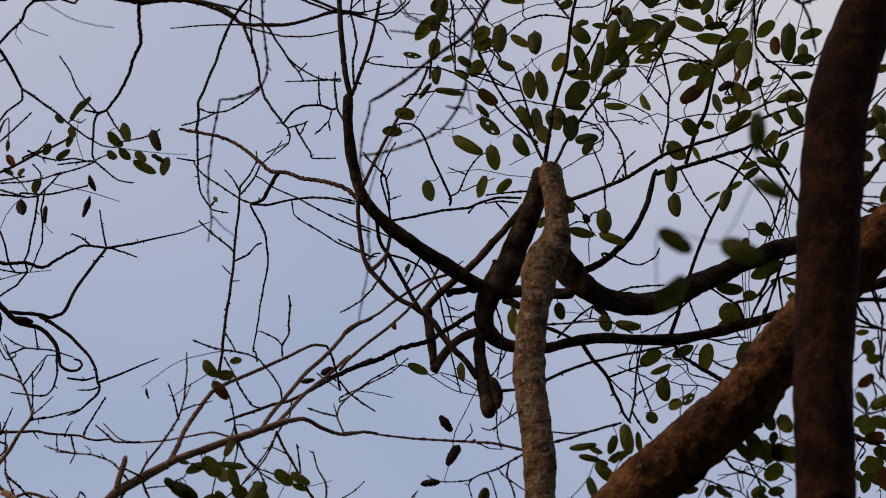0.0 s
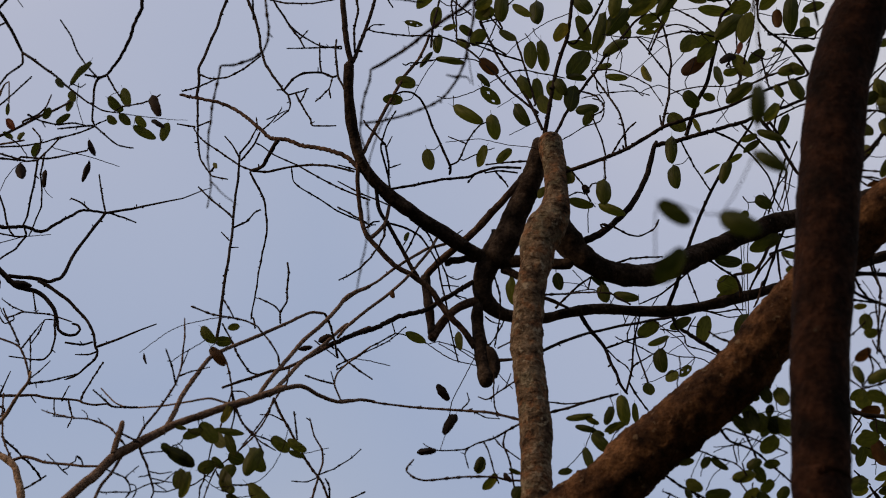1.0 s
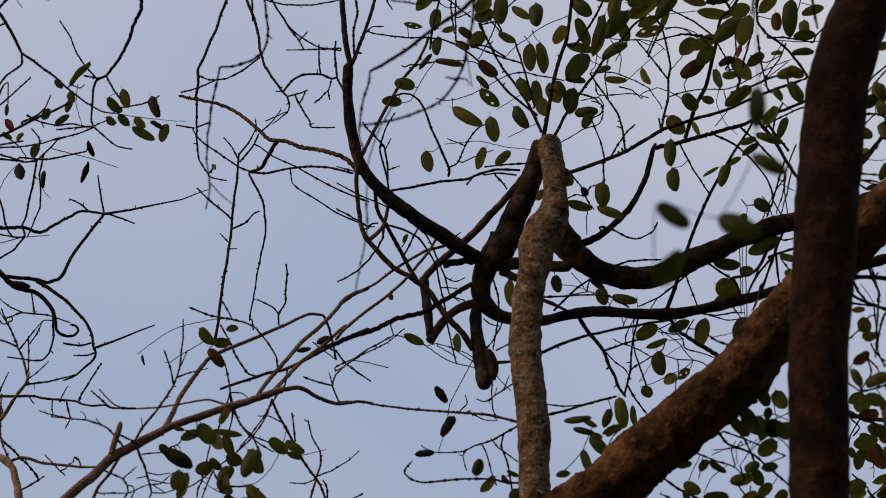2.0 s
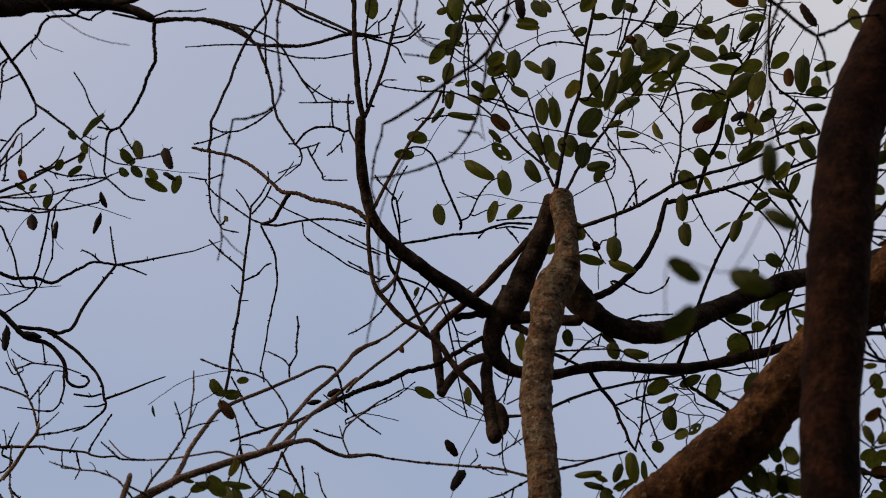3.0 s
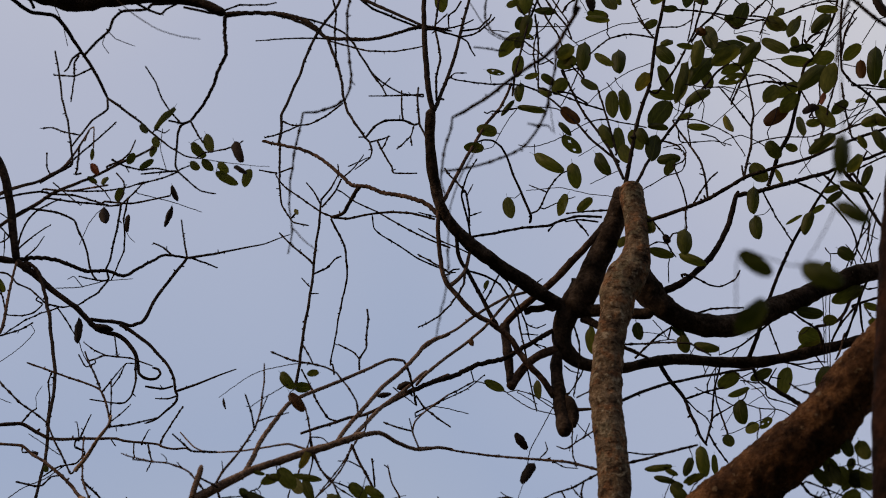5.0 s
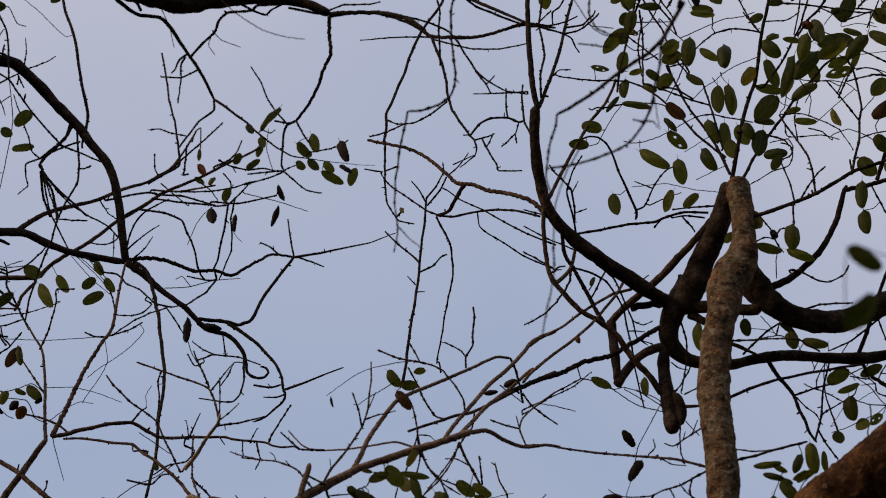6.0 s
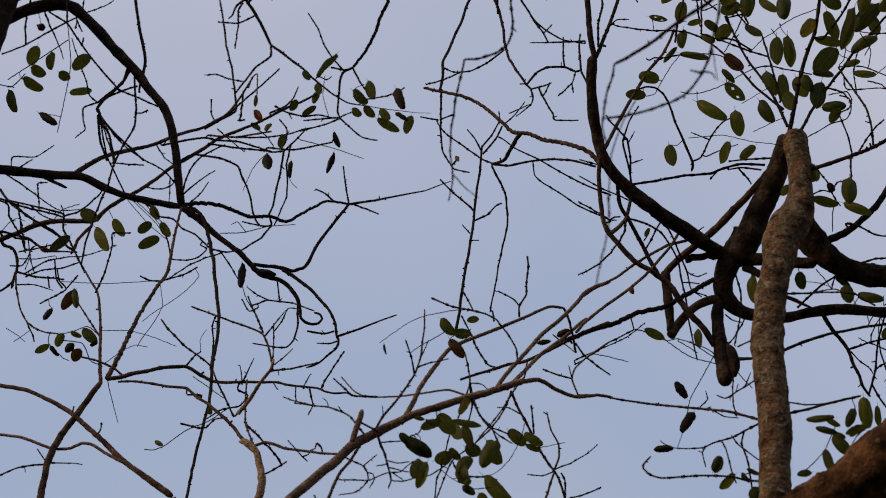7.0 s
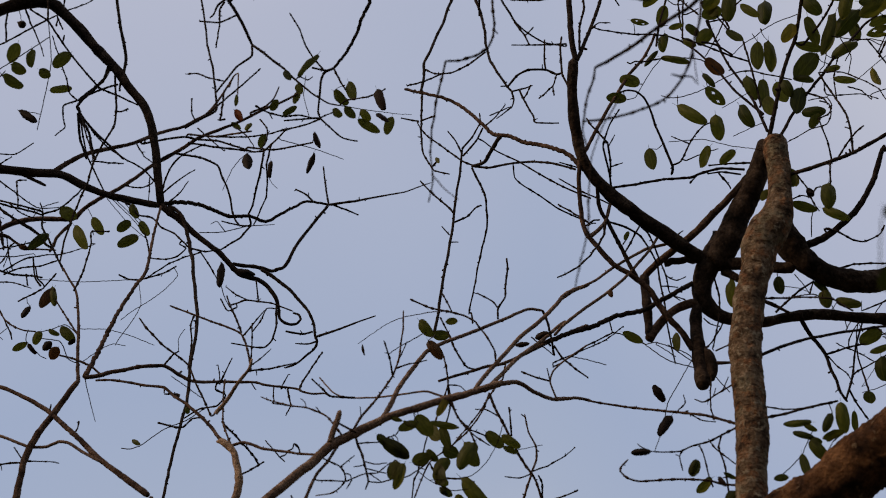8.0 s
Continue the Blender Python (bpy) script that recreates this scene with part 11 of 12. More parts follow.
branch(low, 2.5, 3.9, (-1.120, 3.603, 3.293), (-1.073, 3.580, 3.283), (-1.005, 3.546, 3.258), (-0.959, 3.523, 3.243), (-0.931, 3.507, 3.218), (-0.896, 3.487, 3.189), (-0.867, 3.470, 3.160), (-0.834, 3.458, 3.127), (-0.813, 3.428, 3.095), (-0.797, 3.408, 3.073))
twig(low, 2.4, 1.5, (-0.924, 3.503, 3.212), (-0.921, 3.503, 3.219), (-0.954, 3.518, 3.227))
branch(low, 3.8, 6.3, (-1.334, 3.500, 3.236), (-1.322, 3.496, 3.232), (-1.264, 3.478, 3.215), (-1.231, 3.468, 3.199), (-1.187, 3.454, 3.174), (-1.149, 3.441, 3.148), (-1.117, 3.429, 3.120), (-1.072, 3.412, 3.080), (-1.029, 3.396, 3.039), (-0.979, 3.376, 3.000), (-0.913, 3.353, 2.950), wood='mid')
branch(low, 1.9, 1.9, (-0.827, 3.420, 3.143), (-0.833, 3.420, 3.138), (-0.844, 3.411, 3.159), (-0.861, 3.399, 3.188), (-0.878, 3.385, 3.222), (-0.894, 3.377, 3.236), (-0.925, 3.363, 3.253), (-0.957, 3.347, 3.280), (-0.974, 3.338, 3.299))
twig(low, 2.0, 1.5, (-0.959, 3.502, 3.281), (-0.942, 3.492, 3.298), (-0.929, 3.486, 3.304))
twig(low, 0.7, 0.7, (-0.929, 3.486, 3.304), (-0.931, 3.478, 3.327), (-0.919, 3.470, 3.344))
branch(low, 2.3, 1.9, (-0.762, 3.384, 3.214), (-0.765, 3.389, 3.236), (-0.778, 3.398, 3.276), (-0.793, 3.406, 3.304), (-0.818, 3.412, 3.319), (-0.854, 3.422, 3.336), (-0.904, 3.436, 3.361), (-0.949, 3.448, 3.383))
twig(low, 1.9, 0.9, (-0.789, 3.404, 3.296), (-0.771, 3.395, 3.316), (-0.748, 3.384, 3.343))
twig(low, 1.4, 1.4, (-0.762, 3.380, 3.225), (-0.763, 3.382, 3.262), (-0.769, 3.386, 3.316))
twig(low, 1.9, 1.5, (-0.792, 3.406, 3.307), (-0.810, 3.418, 3.345), (-0.826, 3.427, 3.375), (-0.836, 3.434, 3.399))
twig(low, 1.4, 0.9, (-0.760, 3.381, 3.226), (-0.744, 3.378, 3.237), (-0.725, 3.375, 3.258))
twig(low, 1.9, 1.4, (-0.762, 3.384, 3.216), (-0.723, 3.387, 3.223), (-0.677, 3.390, 3.237))
twig(low, 2.0, 1.0, (-0.869, 3.599, 3.288), (-0.862, 3.597, 3.305), (-0.847, 3.590, 3.342))
twig(low, 1.5, 1.0, (-0.867, 3.599, 3.288), (-0.872, 3.601, 3.314), (-0.877, 3.603, 3.332))
b = twig(low, 1.5, 2.0, (-0.942, 3.646, 3.234), (-0.908, 3.631, 3.249), (-0.873, 3.618, 3.249), (-0.855, 3.607, 3.268), (-0.874, 3.598, 3.276), (-0.873, 3.594, 3.285), (-0.872, 3.592, 3.290))
leaf(b, 'green', (-0.934, 3.639, 3.240), (-0.937, 3.632, 3.252), 0.0106)
twig(low, 0.9, 0.9, (-0.851, 3.406, 3.171), (-0.854, 3.407, 3.170), (-0.882, 3.396, 3.187), (-0.911, 3.385, 3.203))
branch(low, 1.9, 1.5, (-0.826, 3.427, 3.375), (-0.812, 3.436, 3.385), (-0.798, 3.445, 3.396), (-0.753, 3.471, 3.403), (-0.715, 3.493, 3.398))
twig(low, 1.5, 1.0, (-0.798, 3.446, 3.397), (-0.823, 3.450, 3.411), (-0.845, 3.453, 3.429))
twig(low, 1.4, 1.4, (-0.816, 3.433, 3.382), (-0.813, 3.434, 3.375), (-0.829, 3.431, 3.365), (-0.846, 3.427, 3.389))
twig(low, 1.5, 1.5, (-0.779, 3.456, 3.399), (-0.778, 3.456, 3.403), (-0.786, 3.449, 3.441))
twig(low, 1.5, 1.0, (-0.759, 3.600, 3.287), (-0.752, 3.582, 3.242))
twig(low, 2.0, 1.0, (-0.731, 3.601, 3.281), (-0.719, 3.586, 3.239), (-0.724, 3.576, 3.213))
twig(low, 1.5, 1.0, (-0.744, 3.602, 3.281), (-0.744, 3.601, 3.286), (-0.730, 3.588, 3.307))
twig(low, 2.0, 1.5, (-0.708, 3.600, 3.279), (-0.705, 3.607, 3.298), (-0.693, 3.621, 3.335), (-0.676, 3.638, 3.382))
twig(low, 0.7, 0.8, (-1.063, 3.596, 3.517), (-1.042, 3.568, 3.447), (-1.048, 3.542, 3.394), (-1.060, 3.522, 3.351), (-1.064, 3.510, 3.326))
twig(low, 0.8, 0.8, (-1.082, 3.918, 3.721), (-1.069, 3.912, 3.698), (-1.092, 3.898, 3.653), (-1.123, 3.883, 3.614), (-1.151, 3.880, 3.591), (-1.173, 3.880, 3.569))
twig(low, 1.0, 0.7, (-1.096, 3.450, 3.230), (-1.089, 3.458, 3.204), (-1.069, 3.476, 3.146))
twig(low, 0.8, 0.8, (-1.276, 3.604, 3.520), (-1.186, 3.605, 3.516), (-1.080, 3.606, 3.523))
branch(low, 1.5, 2.1, (-1.242, 3.550, 3.373), (-1.268, 3.552, 3.376), (-1.292, 3.554, 3.386), (-1.314, 3.556, 3.403), (-1.333, 3.559, 3.433), (-1.351, 3.563, 3.484), (-1.359, 3.566, 3.522))
twig(low, 1.5, 1.5, (-1.315, 3.556, 3.405), (-1.298, 3.556, 3.375), (-1.291, 3.557, 3.358))
b = twig(low, 1.6, 1.6, (-1.282, 3.591, 3.544), (-1.276, 3.603, 3.520), (-1.264, 3.613, 3.505), (-1.323, 3.640, 3.487))
leaf(b, 'dry', (-1.291, 3.628, 3.469), (-1.302, 3.619, 3.438), 0.0122)
twig(low, 1.6, 1.6, (-1.264, 3.612, 3.505), (-1.241, 3.607, 3.536))
b = branch(low, 2.0, 1.5, (-1.139, 3.508, 3.342), (-1.177, 3.521, 3.394), (-1.209, 3.533, 3.438), (-1.224, 3.539, 3.464))
leaf(b, 'brown', (-1.215, 3.533, 3.462), (-1.235, 3.529, 3.416), 0.0214)
leaf(b, 'green', (-1.220, 3.536, 3.468), (-1.207, 3.530, 3.424), 0.0143)
twig(low, 1.6, 1.0, (-1.352, 3.564, 3.490), (-1.349, 3.564, 3.491), (-1.308, 3.550, 3.483), (-1.262, 3.534, 3.462))
b = twig(low, 1.0, 1.0, (-1.142, 3.511, 3.348), (-1.175, 3.524, 3.376), (-1.213, 3.539, 3.371), (-1.245, 3.552, 3.371))
leaf(b, 'green', (-1.230, 3.542, 3.370), (-1.240, 3.547, 3.343), 0.0166)
leaf(b, 'green', (-1.213, 3.536, 3.370), (-1.190, 3.538, 3.360), 0.0106)
leaf(b, 'green', (-1.185, 3.524, 3.371), (-1.153, 3.528, 3.343), 0.0200)
b = twig(low, 1.0, 1.0, (-1.259, 3.552, 3.378), (-1.263, 3.561, 3.357), (-1.235, 3.579, 3.334), (-1.223, 3.586, 3.330))
leaf(b, 'green', (-1.259, 3.558, 3.351), (-1.291, 3.571, 3.340), 0.0142)
leaf(b, 'dry', (-1.258, 3.559, 3.350), (-1.240, 3.566, 3.331), 0.0095)
b = twig(low, 1.0, 1.0, (-1.122, 3.475, 3.270), (-1.127, 3.473, 3.269), (-1.140, 3.468, 3.275), (-1.158, 3.456, 3.305), (-1.194, 3.443, 3.305))
leaf(b, 'dry', (-1.171, 3.447, 3.300), (-1.188, 3.454, 3.285), 0.0161)
leaf(b, 'brown', (-1.159, 3.455, 3.292), (-1.176, 3.468, 3.272), 0.0206)
branch(low, 3.3, 3.0, (-1.005, 3.387, 3.022), (-1.026, 3.389, 3.031), (-1.058, 3.400, 3.050), (-1.091, 3.410, 3.072), (-1.114, 3.417, 3.078), (-1.140, 3.426, 3.071), (-1.174, 3.436, 3.074), (-1.208, 3.447, 3.089), (-1.248, 3.460, 3.107), (-1.297, 3.475, 3.119), (-1.337, 3.486, 3.131), wood='pale')
twig(low, 1.9, 1.4, (-1.175, 3.423, 3.037), (-1.203, 3.425, 3.036), (-1.235, 3.428, 3.031), (-1.267, 3.430, 3.016))
twig(low, 1.4, 0.9, (-1.181, 3.423, 3.039), (-1.132, 3.422, 3.040), (-1.109, 3.422, 3.037))
twig(low, 1.0, 1.0, (-1.221, 3.427, 3.033), (-1.217, 3.427, 3.022))
twig(low, 1.4, 1.0, (-1.182, 3.423, 3.045), (-1.204, 3.434, 3.072))
twig(low, 1.7, 1.4, (-1.090, 3.419, 3.093), (-1.085, 3.423, 3.109), (-1.086, 3.427, 3.125))
twig(low, 1.9, 1.4, (-0.947, 3.473, 3.146), (-0.919, 3.471, 3.138), (-0.896, 3.470, 3.137), (-0.881, 3.469, 3.154), (-0.857, 3.467, 3.156), (-0.860, 3.468, 3.152))
b = twig(low, 1.0, 1.0, (-0.899, 3.629, 3.248), (-0.938, 3.648, 3.230), (-0.987, 3.670, 3.219), (-1.036, 3.696, 3.195), (-1.062, 3.707, 3.191), (-1.081, 3.715, 3.196))
leaf(b, 'green', (-1.037, 3.693, 3.195), (-1.059, 3.703, 3.209), 0.0094)
twig(low, 1.1, 1.4, (-0.717, 3.380, 3.074), (-0.703, 3.380, 3.059), (-0.688, 3.380, 3.043), (-0.677, 3.380, 3.033))
twig(low, 1.7, 1.4, (-0.644, 3.347, 3.035), (-0.647, 3.343, 3.045), (-0.655, 3.338, 3.051))
branch(low, 2.6, 3.6, (-0.555, 3.235, 3.009), (-0.570, 3.223, 2.970), (-0.585, 3.212, 2.941), (-0.593, 3.201, 2.908), (-0.600, 3.188, 2.873), (-0.607, 3.174, 2.831))
branch(low, 1.7, 1.1, (-0.588, 3.222, 2.987), (-0.580, 3.228, 2.977), (-0.552, 3.234, 2.966), (-0.542, 3.237, 2.954), (-0.539, 3.239, 2.940), (-0.550, 3.243, 2.927), (-0.565, 3.246, 2.919), (-0.591, 3.251, 2.916))
twig(low, 1.3, 0.9, (-0.550, 3.235, 2.964), (-0.547, 3.234, 2.966), (-0.528, 3.242, 2.989))
twig(low, 1.3, 0.9, (-0.541, 3.237, 2.953), (-0.532, 3.240, 2.952), (-0.530, 3.243, 2.943), (-0.537, 3.245, 2.928))
b = twig(low, 1.3, 0.9, (-0.586, 3.206, 2.928), (-0.580, 3.207, 2.926), (-0.537, 3.213, 2.929), (-0.518, 3.216, 2.938), (-0.500, 3.219, 2.947), (-0.481, 3.222, 2.950), (-0.462, 3.226, 2.971))
leaf(b, 'green', (-0.450, 3.222, 2.973), (-0.460, 3.228, 2.940), 0.0212)
leaf(b, 'green', (-0.437, 3.222, 2.968), (-0.448, 3.219, 2.920), 0.0183)
leaf(b, 'green', (-0.446, 3.222, 2.970), (-0.453, 3.223, 2.937), 0.0154)
branch(low, 2.5, 1.6, (-0.530, 3.240, 3.028), (-0.524, 3.245, 3.011), (-0.517, 3.249, 2.997), (-0.510, 3.252, 2.976), (-0.505, 3.255, 2.959), (-0.502, 3.257, 2.947), (-0.506, 3.258, 2.933))
b = twig(low, 1.3, 0.9, (-0.525, 3.247, 3.014), (-0.508, 3.252, 3.018), (-0.490, 3.256, 3.022), (-0.473, 3.260, 3.033), (-0.462, 3.263, 3.039), (-0.457, 3.265, 3.049))
leaf(b, 'green', (-0.493, 3.252, 3.034), (-0.470, 3.259, 3.016), 0.0147)
leaf(b, 'green', (-0.467, 3.258, 3.023), (-0.437, 3.265, 2.996), 0.0196)
leaf(b, 'green', (-0.482, 3.254, 3.024), (-0.436, 3.264, 3.000), 0.0245)
twig(low, 1.2, 1.0, (-0.511, 3.254, 2.983), (-0.490, 3.242, 2.974), (-0.468, 3.229, 2.971))
twig(low, 1.2, 1.0, (-0.507, 3.256, 2.971), (-0.491, 3.258, 2.968), (-0.472, 3.260, 2.965))
twig(low, 1.0, 1.0, (-0.501, 3.249, 2.959), (-0.488, 3.253, 2.952), (-0.479, 3.258, 2.947))
twig(low, 1.2, 1.2, (-0.503, 3.260, 2.948), (-0.479, 3.258, 2.947), (-0.462, 3.256, 2.952), (-0.437, 3.254, 2.956), (-0.418, 3.253, 2.968), (-0.403, 3.252, 2.980))
branch(low, 2.7, 2.3, (-0.313, 3.390, 3.183), (-0.305, 3.399, 3.165), (-0.297, 3.407, 3.150), (-0.277, 3.423, 3.118), (-0.254, 3.443, 3.079), (-0.235, 3.457, 3.056), (-0.224, 3.466, 3.040), (-0.213, 3.481, 3.008), (-0.203, 3.497, 2.975))
twig(low, 1.8, 1.4, (-0.271, 3.426, 3.114), (-0.275, 3.423, 3.150), (-0.278, 3.421, 3.169))
branch(low, 2.3, 1.4, (-0.233, 3.459, 3.058), (-0.226, 3.461, 3.083), (-0.228, 3.464, 3.111), (-0.243, 3.466, 3.140), (-0.252, 3.470, 3.178))
twig(low, 1.4, 0.9, (-0.250, 3.471, 3.172), (-0.259, 3.474, 3.180))
twig(low, 1.4, 0.9, (-0.233, 3.457, 3.057), (-0.205, 3.463, 3.072), (-0.179, 3.469, 3.092), (-0.156, 3.475, 3.115))
twig(low, 1.4, 0.9, (-0.233, 3.458, 3.054), (-0.254, 3.454, 3.043), (-0.281, 3.449, 3.043))
branch(low, 2.3, 2.3, (-0.233, 3.459, 3.054), (-0.247, 3.444, 2.993), (-0.255, 3.437, 2.961))
twig(low, 1.8, 1.4, (-0.213, 3.480, 3.010), (-0.214, 3.467, 3.040), (-0.221, 3.461, 3.052))
twig(low, 1.4, 1.4, (-0.213, 3.481, 3.008), (-0.172, 3.474, 3.018), (-0.148, 3.470, 3.029))
twig(low, 1.4, 0.9, (-0.292, 3.411, 3.144), (-0.319, 3.414, 3.160), (-0.340, 3.417, 3.162))
twig(low, 0.7, 0.7, (-0.259, 3.438, 3.091), (-0.255, 3.438, 3.093), (-0.215, 3.458, 3.111))
b = twig(low, 0.7, 0.7, (-0.272, 3.301, 3.081), (-0.278, 3.301, 3.077), (-0.286, 3.312, 3.050), (-0.306, 3.328, 3.018), (-0.336, 3.343, 2.997), (-0.410, 3.370, 2.999))
leaf(b, 'green', (-0.279, 3.303, 3.060), (-0.246, 3.309, 3.040), 0.0165)
leaf(b, 'green', (-0.276, 3.309, 3.041), (-0.249, 3.313, 3.031), 0.0103)
twig(low, 1.3, 0.9, (-0.310, 3.296, 3.141), (-0.320, 3.287, 3.137))
b = branch(low, 1.8, 1.3, (-0.313, 3.390, 3.183), (-0.321, 3.387, 3.150), (-0.345, 3.383, 3.106), (-0.374, 3.379, 3.072), (-0.412, 3.374, 3.036), (-0.424, 3.371, 3.000), (-0.434, 3.371, 2.967), (-0.443, 3.371, 2.941), (-0.450, 3.371, 2.921))
leaf(b, 'green', (-0.443, 3.368, 3.033), (-0.410, 3.362, 3.043), 0.0232)
leaf(b, 'green', (-0.390, 3.373, 3.064), (-0.361, 3.376, 3.052), 0.0232)
leaf(b, 'green', (-0.379, 3.373, 3.045), (-0.399, 3.365, 3.009), 0.0232)
leaf(b, 'green', (-0.419, 3.370, 3.057), (-0.399, 3.374, 3.039), 0.0169)
leaf(b, 'green', (-0.352, 3.377, 3.078), (-0.328, 3.368, 3.031), 0.0275)
b = twig(low, 1.8, 1.3, (-0.375, 3.278, 3.119), (-0.355, 3.274, 3.081), (-0.334, 3.271, 3.056), (-0.320, 3.269, 3.028))
leaf(b, 'green', (-0.321, 3.265, 3.030), (-0.345, 3.253, 2.978), 0.0266)
b = twig(low, 1.4, 1.4, (-0.343, 3.366, 3.098), (-0.312, 3.375, 3.090))
leaf(b, 'green', (-0.313, 3.371, 3.096), (-0.281, 3.382, 3.073), 0.0211)
b = branch(low, 2.2, 1.7, (0.133, 3.317, 2.982), (0.109, 3.312, 2.981), (0.089, 3.308, 2.985), (0.070, 3.304, 2.985), (0.031, 3.296, 2.982), (-0.008, 3.288, 2.975), (-0.037, 3.281, 2.970), (-0.056, 3.277, 2.974), (-0.068, 3.274, 2.985), (-0.066, 3.272, 2.993), (-0.055, 3.269, 3.005))
leaf(b, 'green', (0.054, 3.297, 2.989), (0.066, 3.306, 3.024), 0.0184)
leaf(b, 'dry', (0.100, 3.307, 2.992), (0.114, 3.302, 2.974), 0.0102)
leaf(b, 'green', (0.052, 3.297, 2.991), (0.063, 3.285, 3.015), 0.0143)
b = twig(low, 1.3, 1.3, (-0.412, 3.374, 3.036), (-0.395, 3.371, 3.008), (-0.349, 3.367, 3.002), (-0.328, 3.365, 2.996))
leaf(b, 'green', (-0.403, 3.368, 3.016), (-0.378, 3.376, 2.992), 0.0189)
leaf(b, 'green', (-0.352, 3.363, 3.003), (-0.299, 3.370, 2.944), 0.0272)
leaf(b, 'green', (-0.398, 3.369, 3.030), (-0.381, 3.360, 2.988), 0.0231)
b = twig(low, 1.2, 0.9, (-0.395, 3.371, 3.008), (-0.400, 3.374, 2.998), (-0.367, 3.358, 2.976), (-0.335, 3.344, 2.974))
leaf(b, 'green', (-0.388, 3.364, 2.984), (-0.367, 3.373, 2.971), 0.0146)
leaf(b, 'green', (-0.358, 3.352, 2.965), (-0.342, 3.361, 2.943), 0.0207)
leaf(b, 'green', (-0.390, 3.365, 2.984), (-0.377, 3.367, 2.970), 0.0105)
twig(low, 0.9, 0.7, (-0.435, 3.263, 3.091), (-0.430, 3.261, 3.072), (-0.423, 3.259, 3.062))
twig(low, 0.9, 0.7, (-0.431, 3.264, 3.093), (-0.426, 3.262, 3.083), (-0.423, 3.260, 3.074))
twig(low, 0.9, 0.7, (-0.443, 3.559, 3.385), (-0.429, 3.443, 3.324), (-0.424, 3.326, 3.256), (-0.415, 3.331, 3.243))
twig(low, 0.9, 0.7, (-1.304, 3.632, 3.493), (-1.298, 3.630, 3.478), (-1.290, 3.628, 3.468))
twig(low, 0.9, 0.7, (-0.462, 3.226, 2.971), (-0.460, 3.226, 2.970), (-0.447, 3.224, 2.968), (-0.437, 3.222, 2.968))
twig(low, 0.9, 0.7, (-0.460, 3.226, 2.970), (-0.454, 3.224, 2.975), (-0.450, 3.222, 2.973))
twig(low, 0.9, 0.7, (-0.465, 3.262, 3.038), (-0.466, 3.263, 3.040), (-0.458, 3.261, 3.032), (-0.455, 3.259, 3.022))
twig(low, 0.9, 0.7, (-0.418, 3.372, 3.020), (-0.427, 3.370, 3.023), (-0.442, 3.368, 3.033))
twig(low, 0.9, 0.7, (-0.406, 3.374, 3.042), (-0.408, 3.372, 3.045), (-0.418, 3.370, 3.057))
branch(low, 13.3, 9.4, (-0.800, 3.360, 2.100), (-0.798, 3.256, 2.290), (-0.797, 3.152, 2.679), (-0.725, 3.176, 2.797), (-0.690, 3.185, 2.849))
branch(low, 12.7, 7.9, (-0.800, 3.360, 2.100), (-0.987, 3.366, 2.246), (-1.175, 3.371, 2.592), (-1.175, 3.386, 2.732), (-1.174, 3.400, 2.871))
branch(low, 12.0, 8.2, (-0.800, 3.360, 2.100), (-0.774, 3.355, 2.249), (-0.748, 3.350, 2.597), (-0.748, 3.365, 2.736), (-0.764, 3.370, 2.906))
branch(low, 10.7, 6.7, (-0.800, 3.360, 2.100), (-0.778, 3.324, 2.308), (-0.756, 3.288, 2.717), (-0.831, 3.319, 2.830), (-0.907, 3.350, 2.944))
branch(low, 6.1, 3.8, (-0.800, 3.360, 2.100), (-0.713, 3.232, 2.229), (-0.625, 3.105, 2.557), (-0.612, 3.137, 2.693), (-0.599, 3.170, 2.828))
branch(low, 4.2, 2.6, (-0.800, 3.360, 2.100), (-0.472, 3.472, 2.308), (-0.144, 3.584, 2.716), (-0.173, 3.541, 2.845), (-0.203, 3.497, 2.975))
branch(low, 4.1, 2.6, (-0.800, 3.360, 2.100), (-0.555, 3.375, 2.295), (-0.309, 3.389, 2.691), (-0.282, 3.413, 2.826), (-0.255, 3.437, 2.961))
twig(low, 1.2, 1.2, (-0.650, 3.254, 3.086), (-0.686, 3.254, 3.091))
twig(low, 1.2, 1.0, (-0.594, 3.244, 3.069), (-0.605, 3.244, 3.081))
twig(low, 1.4, 1.0, (-0.805, 3.600, 3.293), (-0.794, 3.600, 3.278))
twig(low, 1.4, 1.2, (-0.687, 3.380, 3.042), (-0.677, 3.380, 3.046), (-0.672, 3.380, 3.054), (-0.665, 3.380, 3.059), (-0.664, 3.380, 3.068))
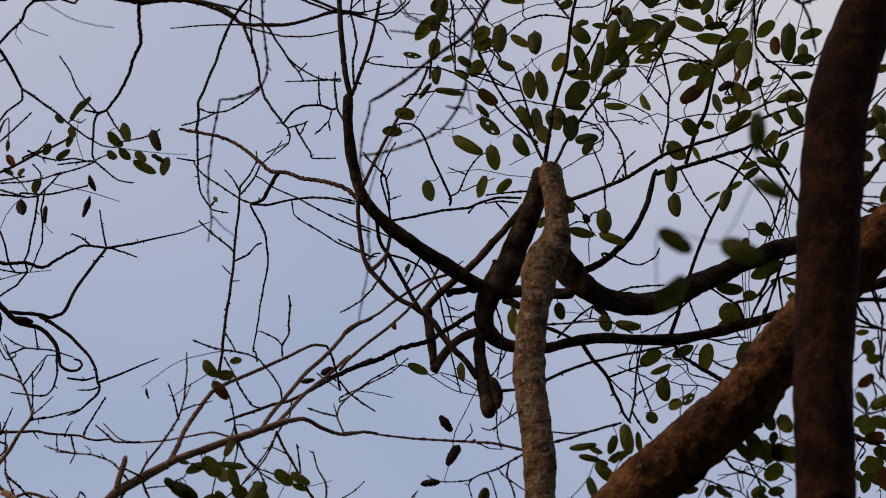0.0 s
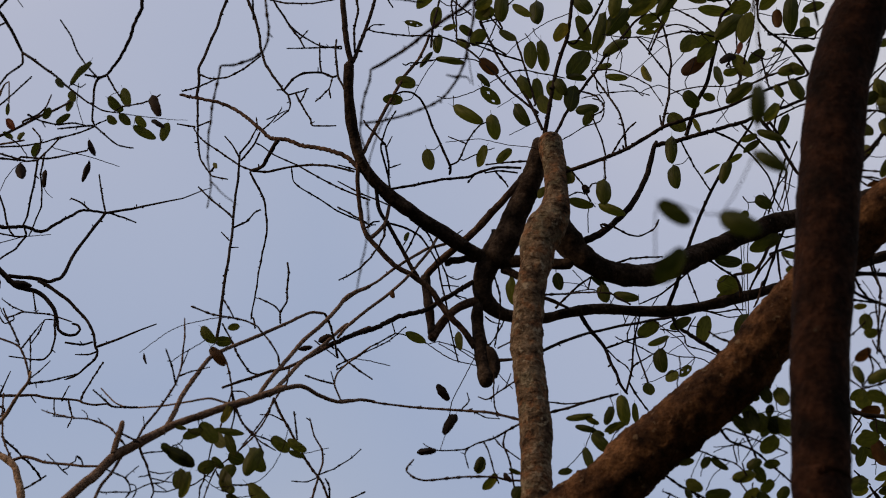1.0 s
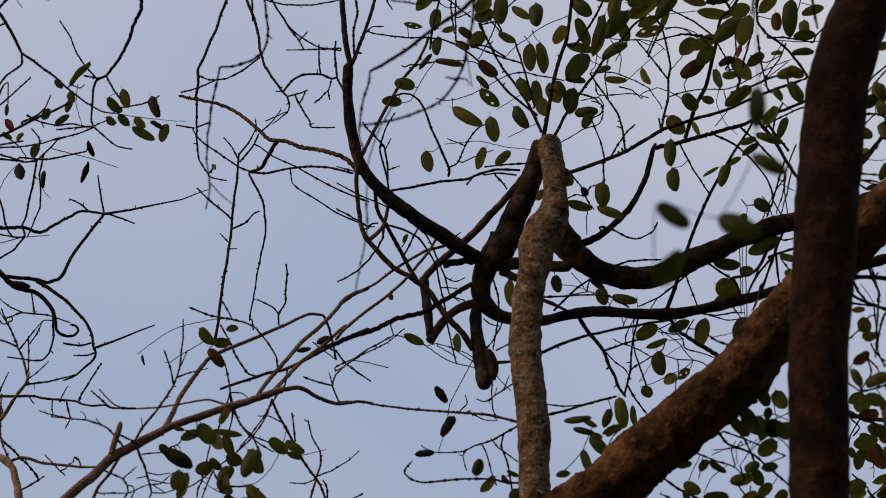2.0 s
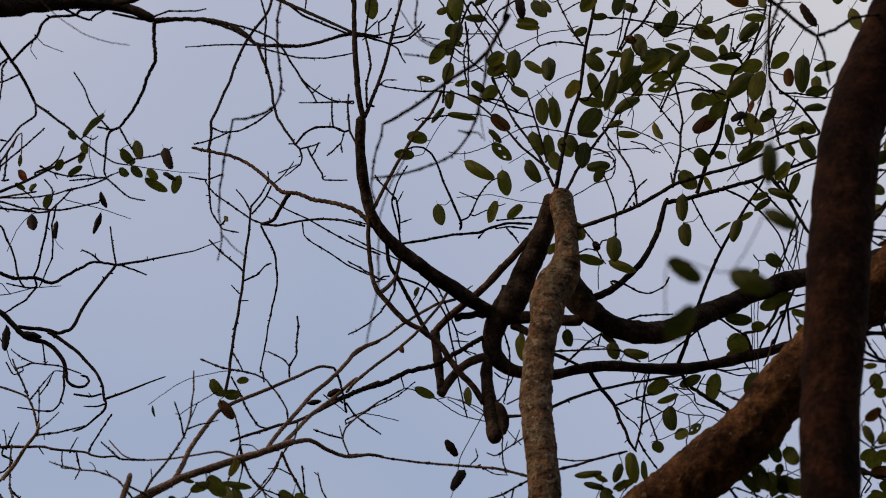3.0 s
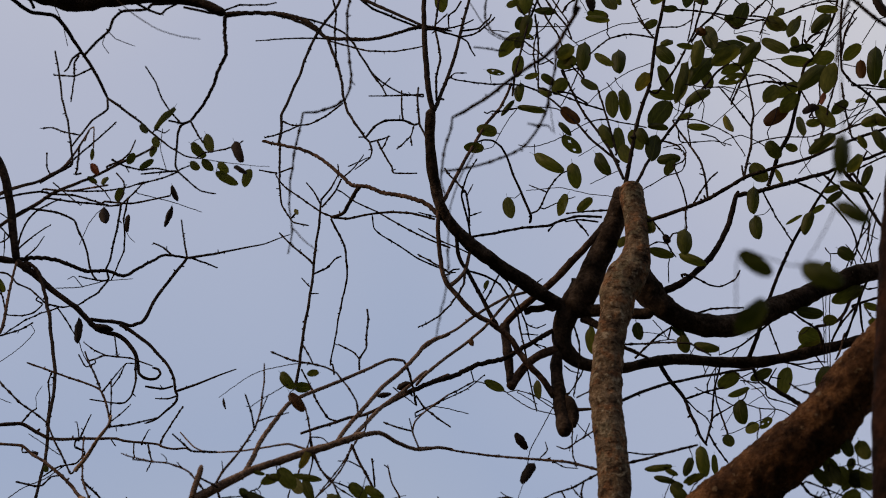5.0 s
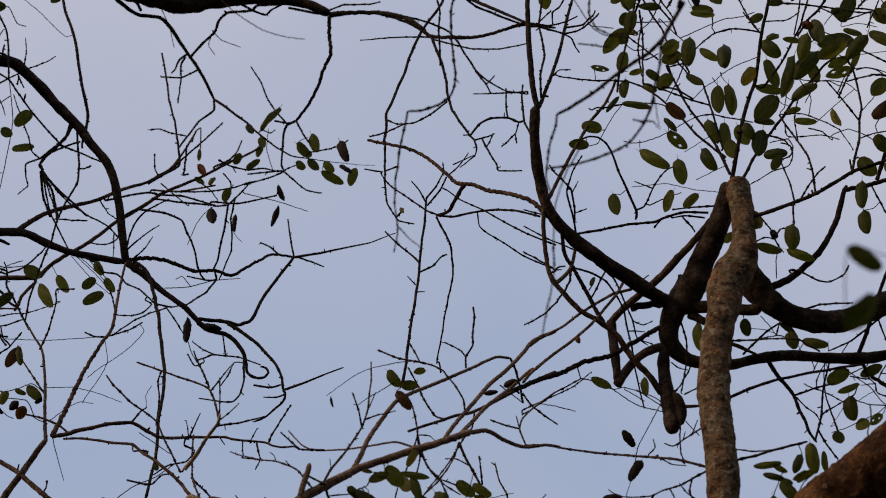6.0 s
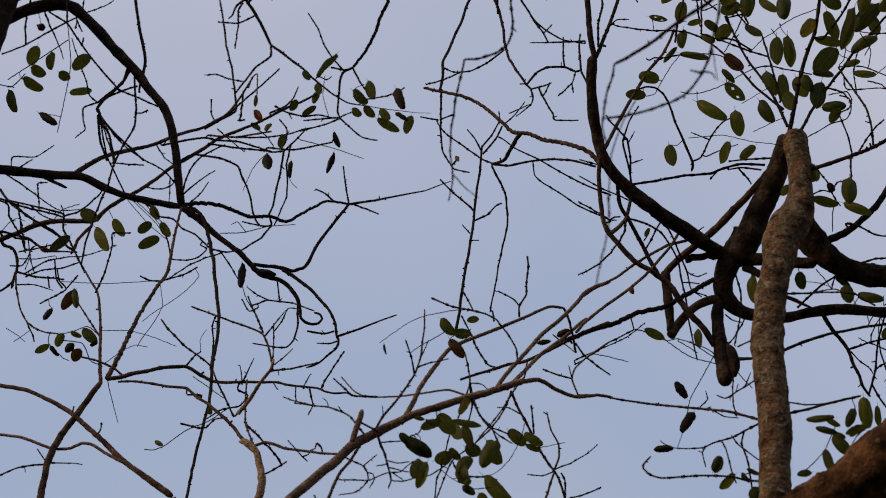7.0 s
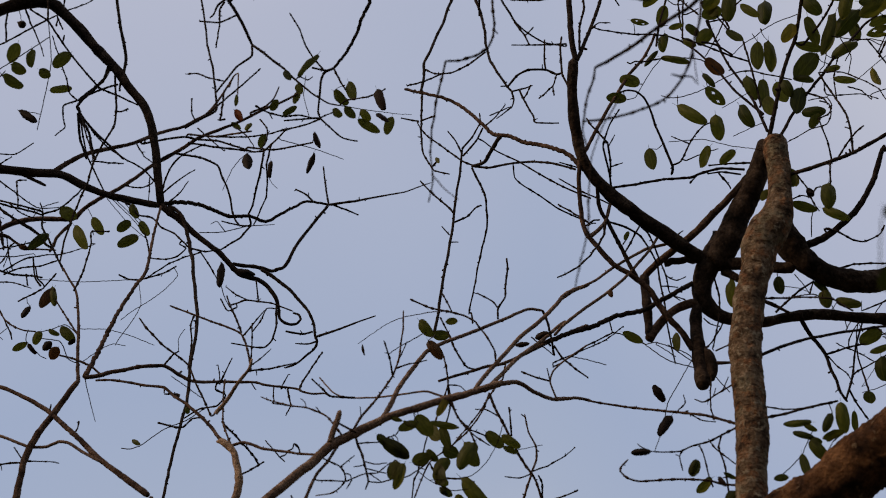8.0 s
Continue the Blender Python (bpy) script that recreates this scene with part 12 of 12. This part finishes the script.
twig(low, 1.6, 1.4, (-0.602, 3.186, 2.871), (-0.615, 3.186, 2.880), (-0.621, 3.186, 2.889))
twig(low, 1.2, 1.0, (-0.510, 3.250, 2.975), (-0.529, 3.250, 2.971))
twig(low, 1.4, 1.4, (-0.419, 3.370, 3.084), (-0.423, 3.370, 3.063), (-0.429, 3.370, 3.035), (-0.431, 3.370, 3.017), (-0.438, 3.370, 2.993), (-0.438, 3.370, 2.960), (-0.443, 3.370, 2.941))
twig(low, 0.8, 0.7, (-0.431, 3.370, 3.017), (-0.415, 3.370, 3.003), (-0.395, 3.370, 2.991))
twig(low, 0.8, 0.7, (-1.355, 3.560, 3.389), (-1.328, 3.560, 3.373), (-1.310, 3.560, 3.358))
twig(low, 0.8, 0.7, (-1.333, 3.556, 3.357), (-1.317, 3.556, 3.370), (-1.304, 3.556, 3.383))
twig(low, 0.8, 0.7, (-1.110, 3.466, 3.268), (-1.092, 3.513, 3.319), (-1.083, 3.559, 3.353), (-1.071, 3.606, 3.372))
twig(low, 2.0, 1.4, (-1.150, 3.440, 3.148), (-1.149, 3.440, 3.164))

# ---- the one dark fruit of the bare tree ----
def hanging_fruit(tree, at, r):
    """A round shrivelled fruit with a small beak at its side."""
    verts, faces, rows, cols = [], [], 9, 14
    for i in range(rows + 1):
        up = math.pi * i / rows
        for k in range(cols):
            turn = 2 * math.pi * k / cols
            out = Vector((math.sin(up) * math.cos(turn), math.sin(up) * math.sin(turn), math.cos(up)))
            beak = 0.75 * max(0.0, out.dot(Vector((-0.85, 0.0, 0.5)).normalized())) ** 24
            verts.append(out * r * (1 + 0.10 * noise.noise(out * 2.2) + beak))
    for i in range(rows):
        for k in range(cols):
            a, b = i * cols + k, i * cols + (k + 1) % cols
            faces.append((a, a + cols, b + cols, b))
    me = bpy.data.meshes.new("fruit")
    me.from_pydata(verts, [], faces)
    me.shade_smooth()
    part("fruit", me, BARK_DARK, tree, at, "small round dark shrivelled fruit")


hanging_fruit(left, (-1.525, 3.880, 4.355), 0.0095)
